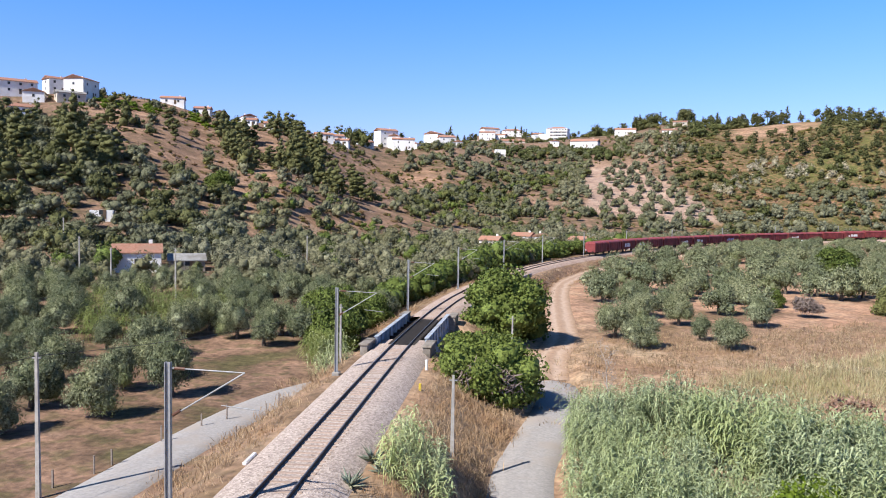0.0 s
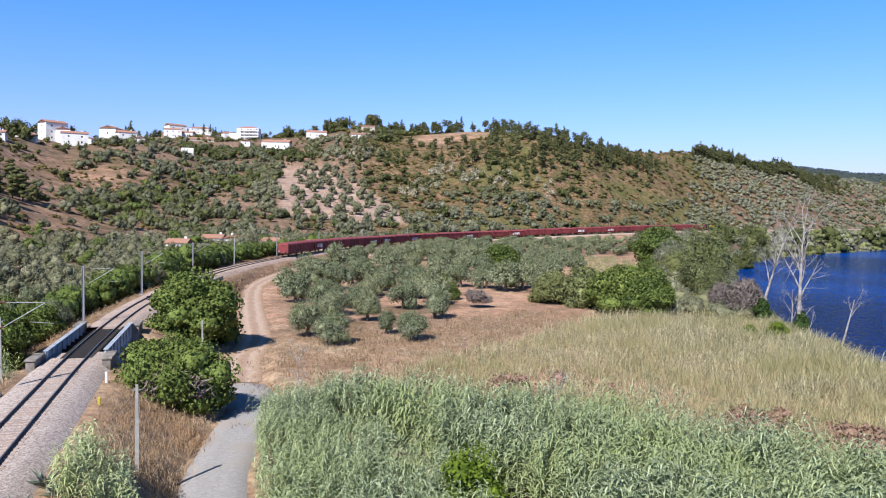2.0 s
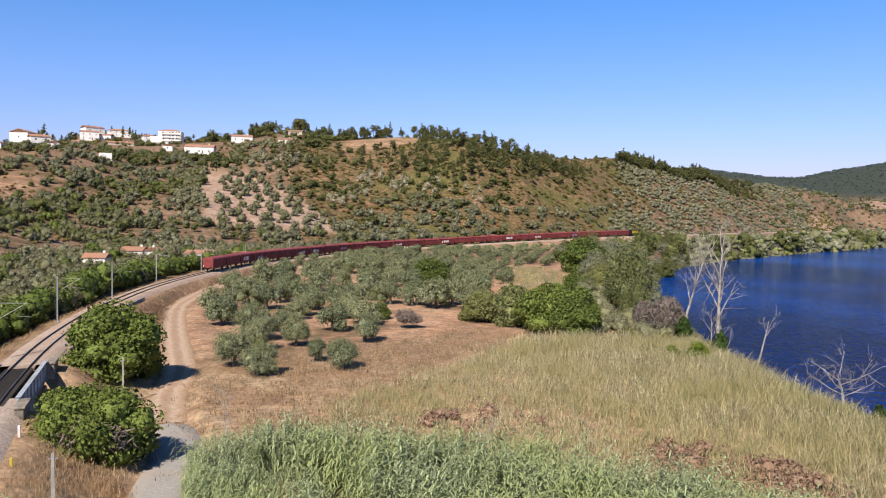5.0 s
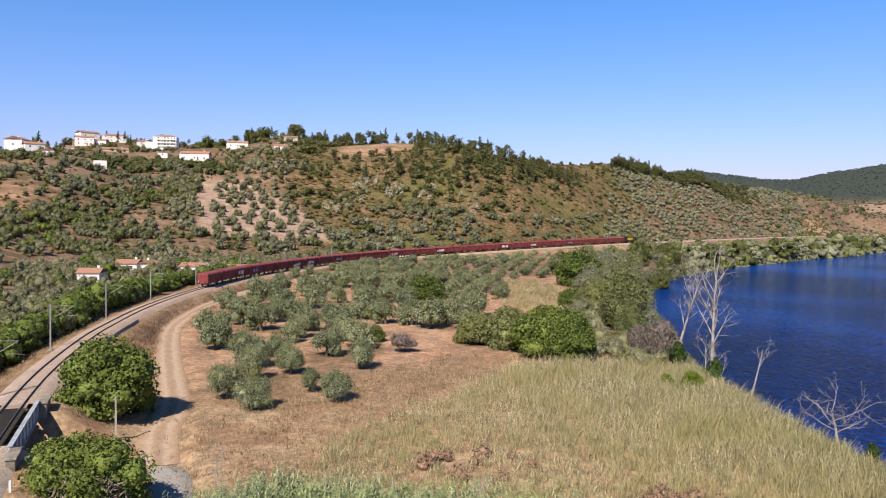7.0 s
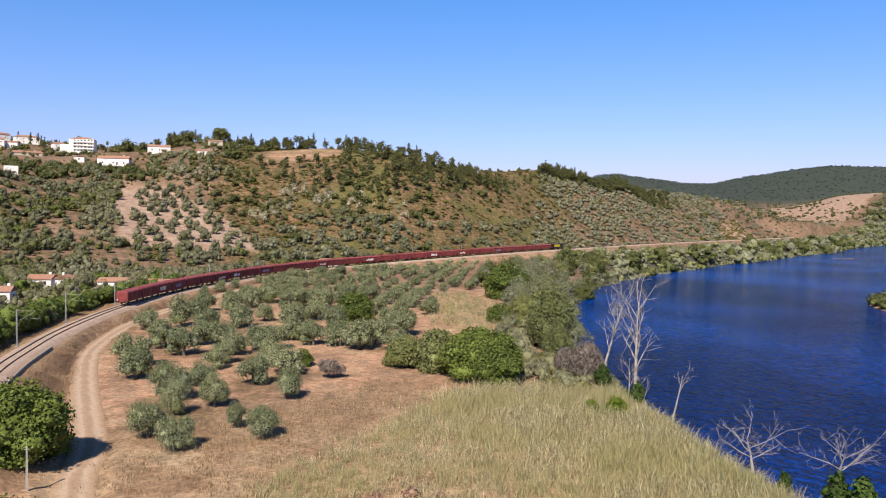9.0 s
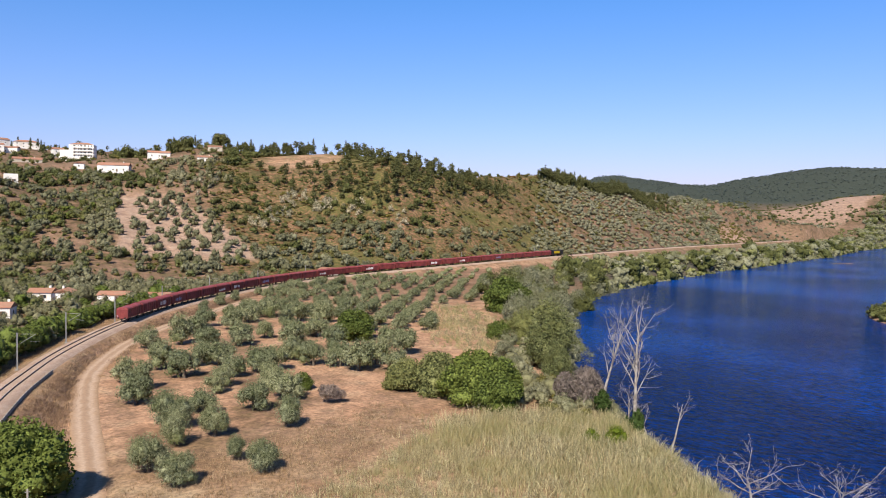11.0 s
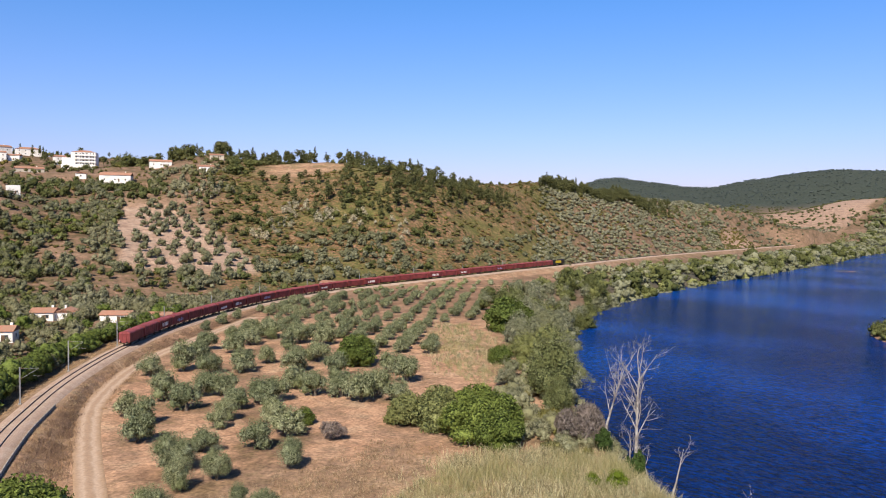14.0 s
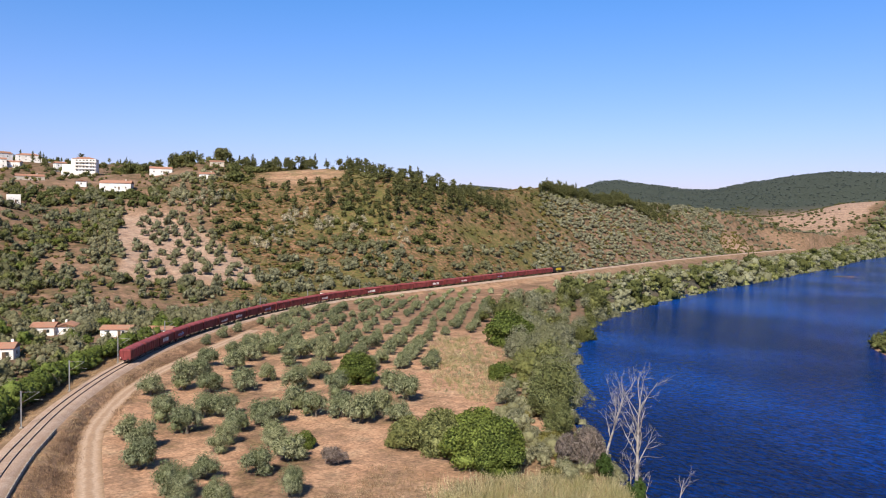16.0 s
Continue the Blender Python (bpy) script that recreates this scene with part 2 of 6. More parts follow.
def ground_material():
    """Dry Mediterranean soil; the zone attribute says where it is bare red soil, straw or green scrub."""
    m, nt, p = base("dry_hill_soil", 1.0)
    co = nt.nodes.new("ShaderNodeTexCoord").outputs["Object"]
    zone = nt.nodes.new("ShaderNodeAttribute")
    zone.attribute_name = "zone"
    sep = nt.nodes.new("ShaderNodeSeparateColor")
    nt.links.new(zone.outputs["Color"], sep.inputs[0])
    fine, mid, big = noise_node(nt, 1.6, 6, co), noise_node(nt, 0.16, 5, co), noise_node(nt, 0.02, 4, co)
    hill = ramp(nt, mid.outputs[0], [(0.32, (0.092, 0.081, 0.035)), (0.46, (0.141, 0.092, 0.057)), (0.6, (0.218, 0.138, 0.092)), (0.8, (0.282, 0.198, 0.138))])
    scrub = noise_node(nt, 0.55, 4, co)
    hill = mix(nt, ramp(nt, scrub.outputs[0], [(0.5, (0, 0, 0)), (0.6, (0.7,) * 3)]), hill, (0.092, 0.081, 0.035))
    hill = mix(nt, ramp(nt, big.outputs[0], [(0.42, (0, 0, 0)), (0.62, (0.45,) * 3)]), hill, (0.296, 0.198, 0.141))
    heath = ramp(nt, mid.outputs[0], [(0.3, (0.065, 0.056, 0.024)), (0.43, (0.146, 0.103, 0.05)), (0.56, (0.224, 0.125, 0.073)), (0.75, (0.31, 0.202, 0.129))])
    heath = mix(nt, ramp(nt, scrub.outputs[0], [(0.46, (0, 0, 0)), (0.56, (0.85,) * 3)]), heath, (0.065, 0.073, 0.023))
    heath = mix(nt, ramp(nt, big.outputs[0], [(0.47, (0, 0, 0)), (0.58, (0.6,) * 3)]), heath, (0.103, 0.112, 0.031))
    red = ramp(nt, mid.outputs[0], [(0.3, (0.296, 0.173, 0.106)), (0.55, (0.366, 0.23, 0.144)), (0.75, (0.381, 0.272, 0.176))])
    wave = nt.nodes.new("ShaderNodeTexWave")
    wave.bands_direction = "Z"
    for key, val in (("Scale", 0.06), ("Distortion", 2.5), ("Detail", 3.0), ("Detail Scale", 1.5)):
        wave.inputs[key].default_value = val
    nt.links.new(co, wave.inputs["Vector"])
    red = mix(nt, 1.0, red, ramp(nt, wave.outputs["Fac"], [(0.1, (0.66, 0.66, 0.68)), (0.5, (1.05, 1.06, 1.08))]), "MULTIPLY")
    straw = ramp(nt, mid.outputs[0], [(0.3, (0.24, 0.148, 0.092)), (0.5, (0.324, 0.225, 0.141)), (0.75, (0.366, 0.289, 0.19))])
    # bluish cast paints distance haze on the far ranges; river banks share it
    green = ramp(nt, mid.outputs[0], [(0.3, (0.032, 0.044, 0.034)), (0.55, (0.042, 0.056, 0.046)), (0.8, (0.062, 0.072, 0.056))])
    col = mix(nt, zone.outputs["Alpha"], hill, heath)
    worn = mix(nt, 1.0, sep.outputs[0], ramp(nt, noise_node(nt, 0.09, 6, co).outputs[0], [(0.36, (0.25,) * 3), (0.52, (1, 1, 1))]), "MULTIPLY")
    col = mix(nt, worn, col, red)
    col = mix(nt, sep.outputs[1], col, straw)
    col = mix(nt, sep.outputs[2], col, green)
    chalky = nt.nodes.new("ShaderNodeAttribute")
    chalky.attribute_name = "pale"
    col = mix(nt, chalky.outputs["Fac"], col, ramp(nt, mid.outputs[0], [(0.3, (0.292, 0.211, 0.172)), (0.7, (0.404, 0.314, 0.267))]))
    tone = ramp(nt, fine.outputs[0], [(0.28, (0.58, 0.58, 0.59)), (0.72, (1.34, 1.32, 1.32))])
    col = mix(nt, 1.0, col, tone, "MULTIPLY")
    tuft = noise_node(nt, 0.42, 6, co)
    col = mix(nt, 1.0, col, ramp(nt, tuft.outputs[0], [(0.3, (0.7, 0.7, 0.72)), (0.7, (1.24, 1.22, 1.22))]), "MULTIPLY")
    nt.links.new(col, p.inputs["Base Color"])
    bump(nt, p, fine.outputs[0], 0.5, 0.3)
    return m


def dirt_material():
    """A dirt track: two worn ruts, a grassy middle and ragged edges that fade into the field."""
    m, nt, p = base("pale_dirt_track", 1.0)
    co = nt.nodes.new("ShaderNodeTexCoord").outputs["Object"]
    at = nt.nodes.new("ShaderNodeAttribute")
    at.attribute_name = "across"
    fine, mid = noise_node(nt, 2.2, 6, co), noise_node(nt, 0.5, 5, co)
    wob = nt.nodes.new("ShaderNodeMath")
    wob.operation = "MULTIPLY_ADD"
    wob.inputs[1].default_value, wob.inputs[2].default_value = 0.5, -0.25
    nt.links.new(mid.outputs[0], wob.inputs[0])
    add = nt.nodes.new("ShaderNodeMath")
    nt.links.new(at.outputs["Fac"], add.inputs[0])
    nt.links.new(wob.outputs[0], add.inputs[1])
    col = ramp(nt, add.outputs[0], [(0.0, (0.324, 0.225, 0.158)), (0.16, (0.339, 0.243, 0.176)), (0.3, (0.423, 0.321, 0.247)), (0.45, (0.409, 0.304, 0.23)), (0.62, (0.353, 0.25, 0.176)), (0.85, (0.324, 0.218, 0.138))])
    tone = ramp(nt, fine.outputs[0], [(0.25, (0.8, 0.8, 0.8)), (0.75, (1.15, 1.14, 1.13))])
    nt.links.new(mix(nt, 1.0, col, tone, "MULTIPLY"), p.inputs["Base Color"])
    bump(nt, p, fine.outputs[0], 0.4, 0.06)
    return m


def water_material():
    """Deep blue river: bumped wind ripples, a dark body; reflected sky, gust streaks and ripple shading are put into
    the base colour.
    """
    m, nt, p = base("river_water", 0.1)
    co = nt.nodes.new("ShaderNodeTexCoord").outputs["Object"]
    mp = nt.nodes.new("ShaderNodeMapping")
    mp.inputs["Rotation"].default_value, mp.inputs["Scale"].default_value = (0, 0, radians(28)), (1.0, 0.6, 1.0)
    nt.links.new(co, mp.inputs[0])
    rip, gust = noise_node(nt, 0.85, 8, mp.outputs[0]), noise_node(nt, 0.014, 9, mp.outputs[0])
    # reflected sky blue and gust streaks painted as base colour; specular stays low
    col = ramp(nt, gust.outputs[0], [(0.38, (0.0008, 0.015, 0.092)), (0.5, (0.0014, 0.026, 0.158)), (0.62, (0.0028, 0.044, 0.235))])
    # lit and dark ripple facets multiplied into the colour
    painted_chop = noise_node(nt, 1.3, 8, mp.outputs[0])
    col = mix(nt, 1.0, col, ramp(nt, painted_chop.outputs[0], [(0.37, (0.55,) * 3), (0.63, (1.5,) * 3)]), "MULTIPLY")
    nt.links.new(col, p.inputs["Base Color"])
    p.inputs["IOR"].default_value = 1.33
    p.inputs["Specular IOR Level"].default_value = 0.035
    bump(nt, p, rip.outputs[0], 1.0, 1.4)
    return m


M["ballast"], M["ground"], M["water"] = ballast_material(), ground_material(), water_material()
M["dirt"] = dirt_material()

# ---- the lie of the land ----
def smooth(u):
    u = np.clip(u, 0, 1)
    return u * u * (3 - 2 * u)


def spline(points, step):
    """A smooth line through the points, sampled evenly."""
    p = np.array(points, float)
    p = np.vstack([2 * p[0] - p[1], p, 2 * p[-1] - p[-2]])
    out = []
    for a, b, c, d in zip(p[:-3], p[1:-2], p[2:-1], p[3:]):
        for u in np.linspace(0, 1, 24, endpoint=False):
            out.append(0.5 * (2 * b + (c - a) * u + (2 * a - 5 * b + 4 * c - d) * u * u + (3 * b - a - 3 * c + d) * u ** 3))
    out = np.array(out + [p[-2]])
    s = np.r_[0, np.cumsum(np.hypot(*np.diff(out[:, :2], axis=0).T))]
    t = np.arange(0, s[-1], step)
    return np.stack([np.interp(t, s, out[:, k]) for k in range(out.shape[1])], 1)


def along(line, x, y):
    """Signed distance (right of the line positive) and arc length of the nearest point of a line."""
    x, y = np.asarray(x, float), np.asarray(y, float)
    best, side, arc, run = np.full(x.shape, 1e9), np.ones(x.shape), np.zeros(x.shape), 0.0
    for a, b in zip(line[:-1], line[1:]):
        u = b[:2] - a[:2]
        n = math.hypot(*u)
        u = u / n
        px, py = x - a[0], y - a[1]
        k = np.clip(px * u[0] + py * u[1], 0, n)
        d2 = (px - k * u[0]) ** 2 + (py - k * u[1]) ** 2
        near = d2 < best
        best = np.where(near, d2, best)
        side = np.where(near, np.where(px * u[1] - py * u[0] >= 0, 1.0, -1.0), side)
        arc = np.where(near, run + k, arc)
        run += n
    return side * np.sqrt(best), arc


def inside(poly, x, y):
    x, y = np.asarray(x, float), np.asarray(y, float)
    hit = np.zeros(x.shape, bool)
    for (ax, ay), (bx, by) in zip(poly, poly[1:] + poly[:1]):
        if ay != by:
            hit ^= ((ay > y) != (by > y)) & (x < (bx - ax) * (y - ay) / (by - ay) + ax)
    return hit


# centre line of the single track: x, y, height of the rail head
TRACK = [(0, -140, 0), (0, -60, 0), (0, 0, 0), (0, 50, 0), (0.5, 80, 0), (2.3, 108, 0), (6.5, 137.5, 0), (10.4, 155.5, 0), (15.5, 175.3, 0), (22, 195, 0),
         (29.7, 215, 0), (39.3, 236, 0), (50.5, 256.5, 0), (63, 276, 0), (77, 294.5, 0), (93, 313, 0.2), (111, 330, 0.4), (130, 346, 0.6), (151, 360, 0.9),
         (185, 373.5, 1.9), (228, 387.5, 3.1), (281, 409, 4.2), (350, 441, 4.9), (457, 499, 5), (571, 558, 5), (700, 615, 5.2), (850, 680, 5.5), (1000, 740, 6)]
track = spline(TRACK, 4.0)
coarse = spline(TRACK, 9.0)
track_arc = np.r_[0, np.cumsum(np.hypot(*np.diff(track[:, :2], axis=0).T))]
ARC0 = 140.0  # arc length at y = 0
LEFT_BANK = [(76, -300), (77, -60), (78, 0), (80.5, 42), (84.5, 57), (89, 68), (94, 82), (99, 95), (105, 109), (126, 146), (161, 197), (204, 244), (262, 290), (330, 329),
             (400, 362), (470, 395), (530, 418), (612, 456), (780, 530), (985, 630), (1180, 710), (1420, 840), (1750, 960)]
RIGHT_BANK = [(1800, 940), (1500, 780), (1150, 640), (900, 480), (620, 300), (470, 180), (400, 60), (360, -80), (340, -300)]
RIVER = LEFT_BANK + RIGHT_BANK
river_line = np.array(RIVER + RIVER[:1], float)
ISLET = (294, 151)
ROAD = [(11.2, -40, -4.4), (11.2, 20, -4.4), (11.4, 46.5, -4.4), (12.6, 56, -4.4), (14.9, 68, -4.45), (15.2, 76, -4.5), (12, 81.5, -4.6), (6, 82.5, -4.7), (0, 81, -4.8), (-5, 77, -4.6),
        (-8.0, 70, -4.1), (-10.2, 62, -3.8), (-11.5, 52, -3.6), (-12.6, 41, -3.6), (-14.5, 24, -3.6), (-17, 0, -3.6), (-20, -60, -3.6)]
PATHWAY = [(14.6, 79, -4.45), (15.4, 90, -4.2), (17.4, 100, -3.9), (18.2, 116, -3.7), (18.9, 134, -3.4), (20.6, 158, -3.1), (24, 176, -2.9), (32, 200, -2.6), (41.5, 219, -2.2), (52, 234, -1.6), (66, 254, -1.3), (84, 280, -1.0)]
road, pathway = spline(ROAD, 1.2), spline(PATHWAY, 1.5)
CX, CY = 11.0, 0.0
# by bearing from the field's south-west corner: foot of the hill, ridge distance, ridge height
BEARING = [-180, -100, -60, -36, -32, -25, -17, -8.6, 0, 8, 12, 17, 21, 25.4, 29, 33.4, 37.6, 41.7, 45.7, 49.5, 53, 58.7, 64, 80, 180]
FOOT = [500, 300, 160, 150, 150, 155, 170, 230, 300, 330, 345, 375, 398, 427, 455, 503, 575, 687, 830, 960, 1040, 1120, 1200, 1300, 500]
RIDGE = [900, 700, 420, 385, 385, 400, 440, 555, 640, 690, 730, 700, 650, 590, 610, 690, 800, 910, 1040, 1150, 1200, 1300, 1400, 1900, 900]
CREST = [40, 50, 58, 61, 61, 60, 54.5, 56, 68, 78, 95, 90, 82, 73, 68, 68, 66, 67, 76, 86, 50, 26, 20, 40, 40]
FAR_B = [-180, 20, 28, 30, 33, 36, 40, 41.5, 46, 48, 50, 53, 56, 59, 70, 180]
FAR_H = [60, 120, 170, 182, 170, 130, 196, 200, 165, 165, 185, 212, 222, 212, 190, 60]


def height(x, y):
    x, y = np.asarray(x, float), np.asarray(y, float)
    d, s = along(coarse, x, y)
    zt = np.interp(s, track_arc, track[:, 2])
    r, b = np.hypot(x - CX, y - CY), np.degrees(np.arctan2(x - CX, y - CY))
    foot, ridge, crest = (np.interp(b, BEARING, v) for v in (FOOT, RIDGE, CREST))
    left = -3.7 + 3.9 * smooth((r - 75) / (foot - 75))
    right = np.interp(s - ARC0, [0, 110, 170, 240, 330, 480, 650, 900], [-4.2, -3.6, -3.0, -2.3, -1.0, 0.6, 0.8, 0.5])
    level = np.where(d < 0, np.minimum(left, np.where(s > ARC0 + 260, zt + 0.5, 99)), right)
    u = (r - foot) / (ridge - foot)
    rough = np.sin(x * 0.021 + 1.3 * np.sin(y * 0.013)) * np.cos(y * 0.017 + 0.8 * np.sin(x * 0.011)) + 0.45 * np.sin(x * 0.06 + y * 0.043) * np.sin(y * 0.05 - x * 0.023)
    rise = np.where(u < 1, 0.55 * np.clip(u, 0, 1) + 0.45 * smooth(u), 1 - 0.45 * smooth((u - 1) / 1.3))
    hill = (crest * rise + 3.2 * rough * smooth(u * 3)) * smooth((-d - 7) / (14 + 110 * smooth((r - 780) / 200)))
    hill = hill + 4.0 * np.sin((b + 6) * 0.5) * smooth(u * 2) * smooth((u - 0.2) / 0.4) * (u < 1.6) * smooth(-d / 30) * 0.5
    z = level + hill
    # the slope behind the village climbs on to its upper houses
    back = np.interp(r, [630, 700, 820, 950, 1100, 1400], [60, 70, 84, 103, 98, 40])
    z = z + np.maximum(back + 1.5 * rough - z, 0) * smooth((b + 5.5) / 3) * smooth((11 - b) / 3) * (r > 600)
    # far ranges
    far = np.interp(b, FAR_B, FAR_H)
    z = z + np.maximum(far - z, 0) * np.exp(-((r - 2900) / 620.0) ** 2) * (r > 1300)
    pink = np.interp(b, [44, 50, 53, 56, 59, 66, 90], [20, 55, 66, 88, 96, 90, 20])
    z = np.where(r > 1150, np.maximum(z, pink * np.exp(-((r - 1900) / 330.0) ** 2)), z)
    # stepped old quarry on the far slope, gullies beyond it
    q_ = smooth(1.5 - np.hypot((b - 50.3) / 2.2, (r - 1090) / 120.0)) * smooth((-d - 30) / 30)
    z = z + q_ * (np.round(z / 6.0) * 6.0 - z) * 0.5
    z = z + (r > 760) * smooth((-d - 12) / 40) * smooth((b - 36) / 6) * (3.0 * np.sin(x * 0.017 + 1.1) * np.sin(y * 0.021) + 1.2 * np.sin(x * 0.05 + y * 0.03))
    # railway embankment, cut away where the lane passes under the bridge
    top = zt - 0.78
    gap = smooth((s - ARC0 - 73.6) / 0.6) * smooth((89.4 - s + ARC0) / 0.6)
    w = np.abs(d)
    bank = smooth(1 - (w - 3.3) / (1.2 + 1.9 * np.abs(top - level)))
    z = z + (top - z) * bank * (1 - gap)
    # lanes are cut level
    for line, half in ((road, 2.1), (pathway, 2.3)):
        near = (x > line[:, 0].min() - 9) & (x < line[:, 0].max() + 9) & (y > line[:, 1].min() - 9) & (y < line[:, 1].max() + 9)
        if near.any():
            dd, ss = along(line[::3], x[near], y[near])
            arc = np.r_[0, np.cumsum(np.hypot(*np.diff(line[::3, :2], axis=0).T))]
            zz = np.interp(ss, arc, line[::3, 2])
            k = smooth(1 - (np.abs(dd) - half) / 1.6)
            z[near] = z[near] + (zz - z[near]) * k
    dr = along(river_line, x, y)[0]
    wet = np.where(inside(RIVER, x, y), np.abs(dr), -np.abs(dr))
    z = z + (-9.0 - z) * smooth((wet + 5.0) / 8.0)
    ix, iy = x - ISLET[0], y - ISLET[1]
    isle = smooth(1.5 - np.hypot((0.76 * ix + 0.65 * iy) / 44.0, (0.65 * ix - 0.76 * iy) / 26.0))
    bar = smooth(1.5 - np.hypot((x - 641) / 24.0, (y - 420) / 13.0))
    return np.maximum(z, -9 + np.maximum(5.6 * isle, 4.35 * bar))


BELT_B, BELT_R = [-44, -33, -29, -25, -20, -15, -8], [345, 310, 258, 240, 214, 198, 212]


def orchard_floor(b, r):
    """1 on the pale tilled soil of the hillside orchard: a lane up its left side and a wedge of rows."""
    right = np.interp(r, [388, 396, 440, 470, 530, 545], [9.5, 15.0, 13.6, 11.8, 8.0, 6.3])
    return smooth((b - 5.2 + 0.25 * np.sin(r * 0.07)) / 0.3) * smooth((right - b) / 0.6 + 0.5) * smooth((r - 385) / 12) * smooth((540 - r) / 15)


def ground_at(x, y):
    return float(height(np.array([x]), np.array([y]))[0])


def polar(b, r):
    """A place by bearing and distance from the field's corner."""
    return CX + r * math.sin(radians(b)), CY + r * math.cos(radians(b))


# ---- mesh helpers ----
def mesh_np(name, v, f, material, smoothed=False, slots=None, slot_of=None):
    """A mesh from arrays of vertices and equal-sided faces."""
    v, f = np.asarray(v, np.float32), np.asarray(f, np.int32)
    me = bpy.data.meshes.new(name)
    me.vertices.add(len(v))
    me.vertices.foreach_set("co", v.ravel())
    k = f.shape[1]
    me.loops.add(f.size)
    me.loops.foreach_set("vertex_index", f.ravel())
    me.polygons.add(len(f))
    me.polygons.foreach_set("loop_start", np.arange(0, f.size, k, dtype=np.int32))
    if smoothed:
        me.polygons.foreach_set("use_smooth", np.ones(len(f), bool))
    me.materials.append(material)
    for extra in slots or ():
        me.materials.append(extra)
    if slot_of is not None:
        me.polygons.foreach_set("material_index", np.asarray(slot_of, np.int32))
    me.update(calc_edges=True)
    me.validate()
    return me


def part(name, data, material, parent, label=""):
    """Links a bmesh or a mesh as one object under a thing or a part."""
    if isinstance(data, bmesh.types.BMesh):
        me = bpy.data.meshes.new(name)
        data.to_mesh(me)
        data.free()
        me.materials.append(material)
        data = me
    ob = new(name, data)
    ob.parent = parent
    return tagged(ob, label)


def thing(name, x, y, z, turn=0.0, label="", category="", group="", kind=""):
    ob = new(name)
    ob.empty_display_size = 0.2
    ob.matrix_basis = pose(x, y, z, 0, 0, turn)
    return tagged(ob, label, category, group, kind)


def box(bm, x, y, z, sx, sy, sz, bevel=0.0, m=None):
    """A box centred at x, y with its foot at z."""
    mat4 = Matrix.Translation((x, y, z + sz / 2)) @ Matrix.Diagonal((sx, sy, sz, 1))
    if m is not None:
        mat4 = m @ mat4
    got = bmesh.ops.create_cube(bm, size=1, matrix=mat4)
    if bevel:
        edges = list({e for v in got["verts"] for e in v.link_edges})
        bmesh.ops.bevel(bm, geom=edges, offset=bevel, segments=1, affect="EDGES")
    return bm


def boxed(*args, **kw):
    return box(bmesh.new(), *args, **kw)


def tube_arrays(points, radii, sides=6):
    """Rings along a line of points: vertices and quads."""
    p = np.array(points, float)
    v, f = [], []
    for i, (c, rad) in enumerate(zip(p, radii)):
        t = p[min(i + 1, len(p) - 1)] - p[max(i - 1, 0)]
        t = t if np.linalg.norm(t) > 1e-6 else p[-1] - p[0]
        t = t / (np.linalg.norm(t) + 1e-9)
        a = np.cross(t, (0.3, 0.9, 0.31) if abs(t[2]) > 0.8 else (0, 0, 1.0))
        a /= np.linalg.norm(a)
        b = np.cross(t, a)
        ang = np.arange(sides) * 2 * np.pi / sides
        v.append(c + rad * (np.cos(ang)[:, None] * a + np.sin(ang)[:, None] * b))
    for i in range(len(p) - 1):
        for k in range(sides):
            f.append((i * sides + k, i * sides + (k + 1) % sides, (i + 1) * sides + (k + 1) % sides, (i + 1) * sides + k))
    return np.vstack(v), np.array(f)


def gather(pieces):
    """Joins arrays of vertices and faces."""
    v, f, n = [], [], 0
    for a, b in pieces:
        v.append(a)
        f.append(b + n)
        n += len(a)
    return np.vstack(v), np.vstack(f)


def tube(name, points, radius, material, parent=None, sides=6, label=""):
    rad = radius if hasattr(radius, "__len__") else [radius] * len(points)
    v, f = tube_arrays(points, rad, sides)
    me = mesh_np(name, v, f, material, True)
    ob = new(name, me)
    ob.parent = parent
    return tagged(ob, label)


def sweep(name, line, profile, material, closed=False):
    """A cross-section (offset to the right, height) carried along a line of x, y, z."""
    t = np.gradient(line[:, :2], axis=0)
    t /= np.hypot(t[:, 0], t[:, 1])[:, None]
    right = np.stack([t[:, 1], -t[:, 0]], 1)
    n = len(profile)
    v = np.zeros((len(line), n, 3))
    for k, (o, h) in enumerate(profile):
        v[:, k, :2] = line[:, :2] + right * o
        v[:, k, 2] = line[:, 2] + h
    idx = np.arange(len(line) * n).reshape(len(line), n)
    quads = []
    for k in range(n if closed else n - 1):
        a, b = idx[:, k], idx[:, (k + 1) % n]
        quads.append(np.stack([a[:-1], a[1:], b[1:], b[:-1]], 1))
    return mesh_np(name, v.reshape(-1, 3), np.vstack(quads), material)


# ---- ground sheet ----
rings = [2.0]
while rings[-1] < 4600:
    rr = rings[-1]
    rings.append(rr + (6.0 if 900 < rr < 1260 else max(0.7, rr * (0.013 if rr < 320 else 0.022))))
rings = np.array(rings)
bear = np.radians(np.r_[np.arange(-180, -44, 4.0), np.arange(-44, 66, 0.3), np.arange(66, 180, 4.0)])
R_, B_ = np.meshgrid(rings, bear, indexing="ij")
gx, gy = CX + R_ * np.sin(B_), CY + R_ * np.cos(B_)
gz = height(gx.ravel(), gy.ravel()).reshape(gx.shape)
gi = np.arange(gx.size).reshape(gx.shape)
q = np.stack([gi[:-1], gi[1:], np.roll(gi, -1, 1)[1:], np.roll(gi, -1, 1)[:-1]], -1).reshape(-1, 4)
verts = np.stack([gx, gy, gz], -1).reshape(-1, 3)
centre = len(verts)
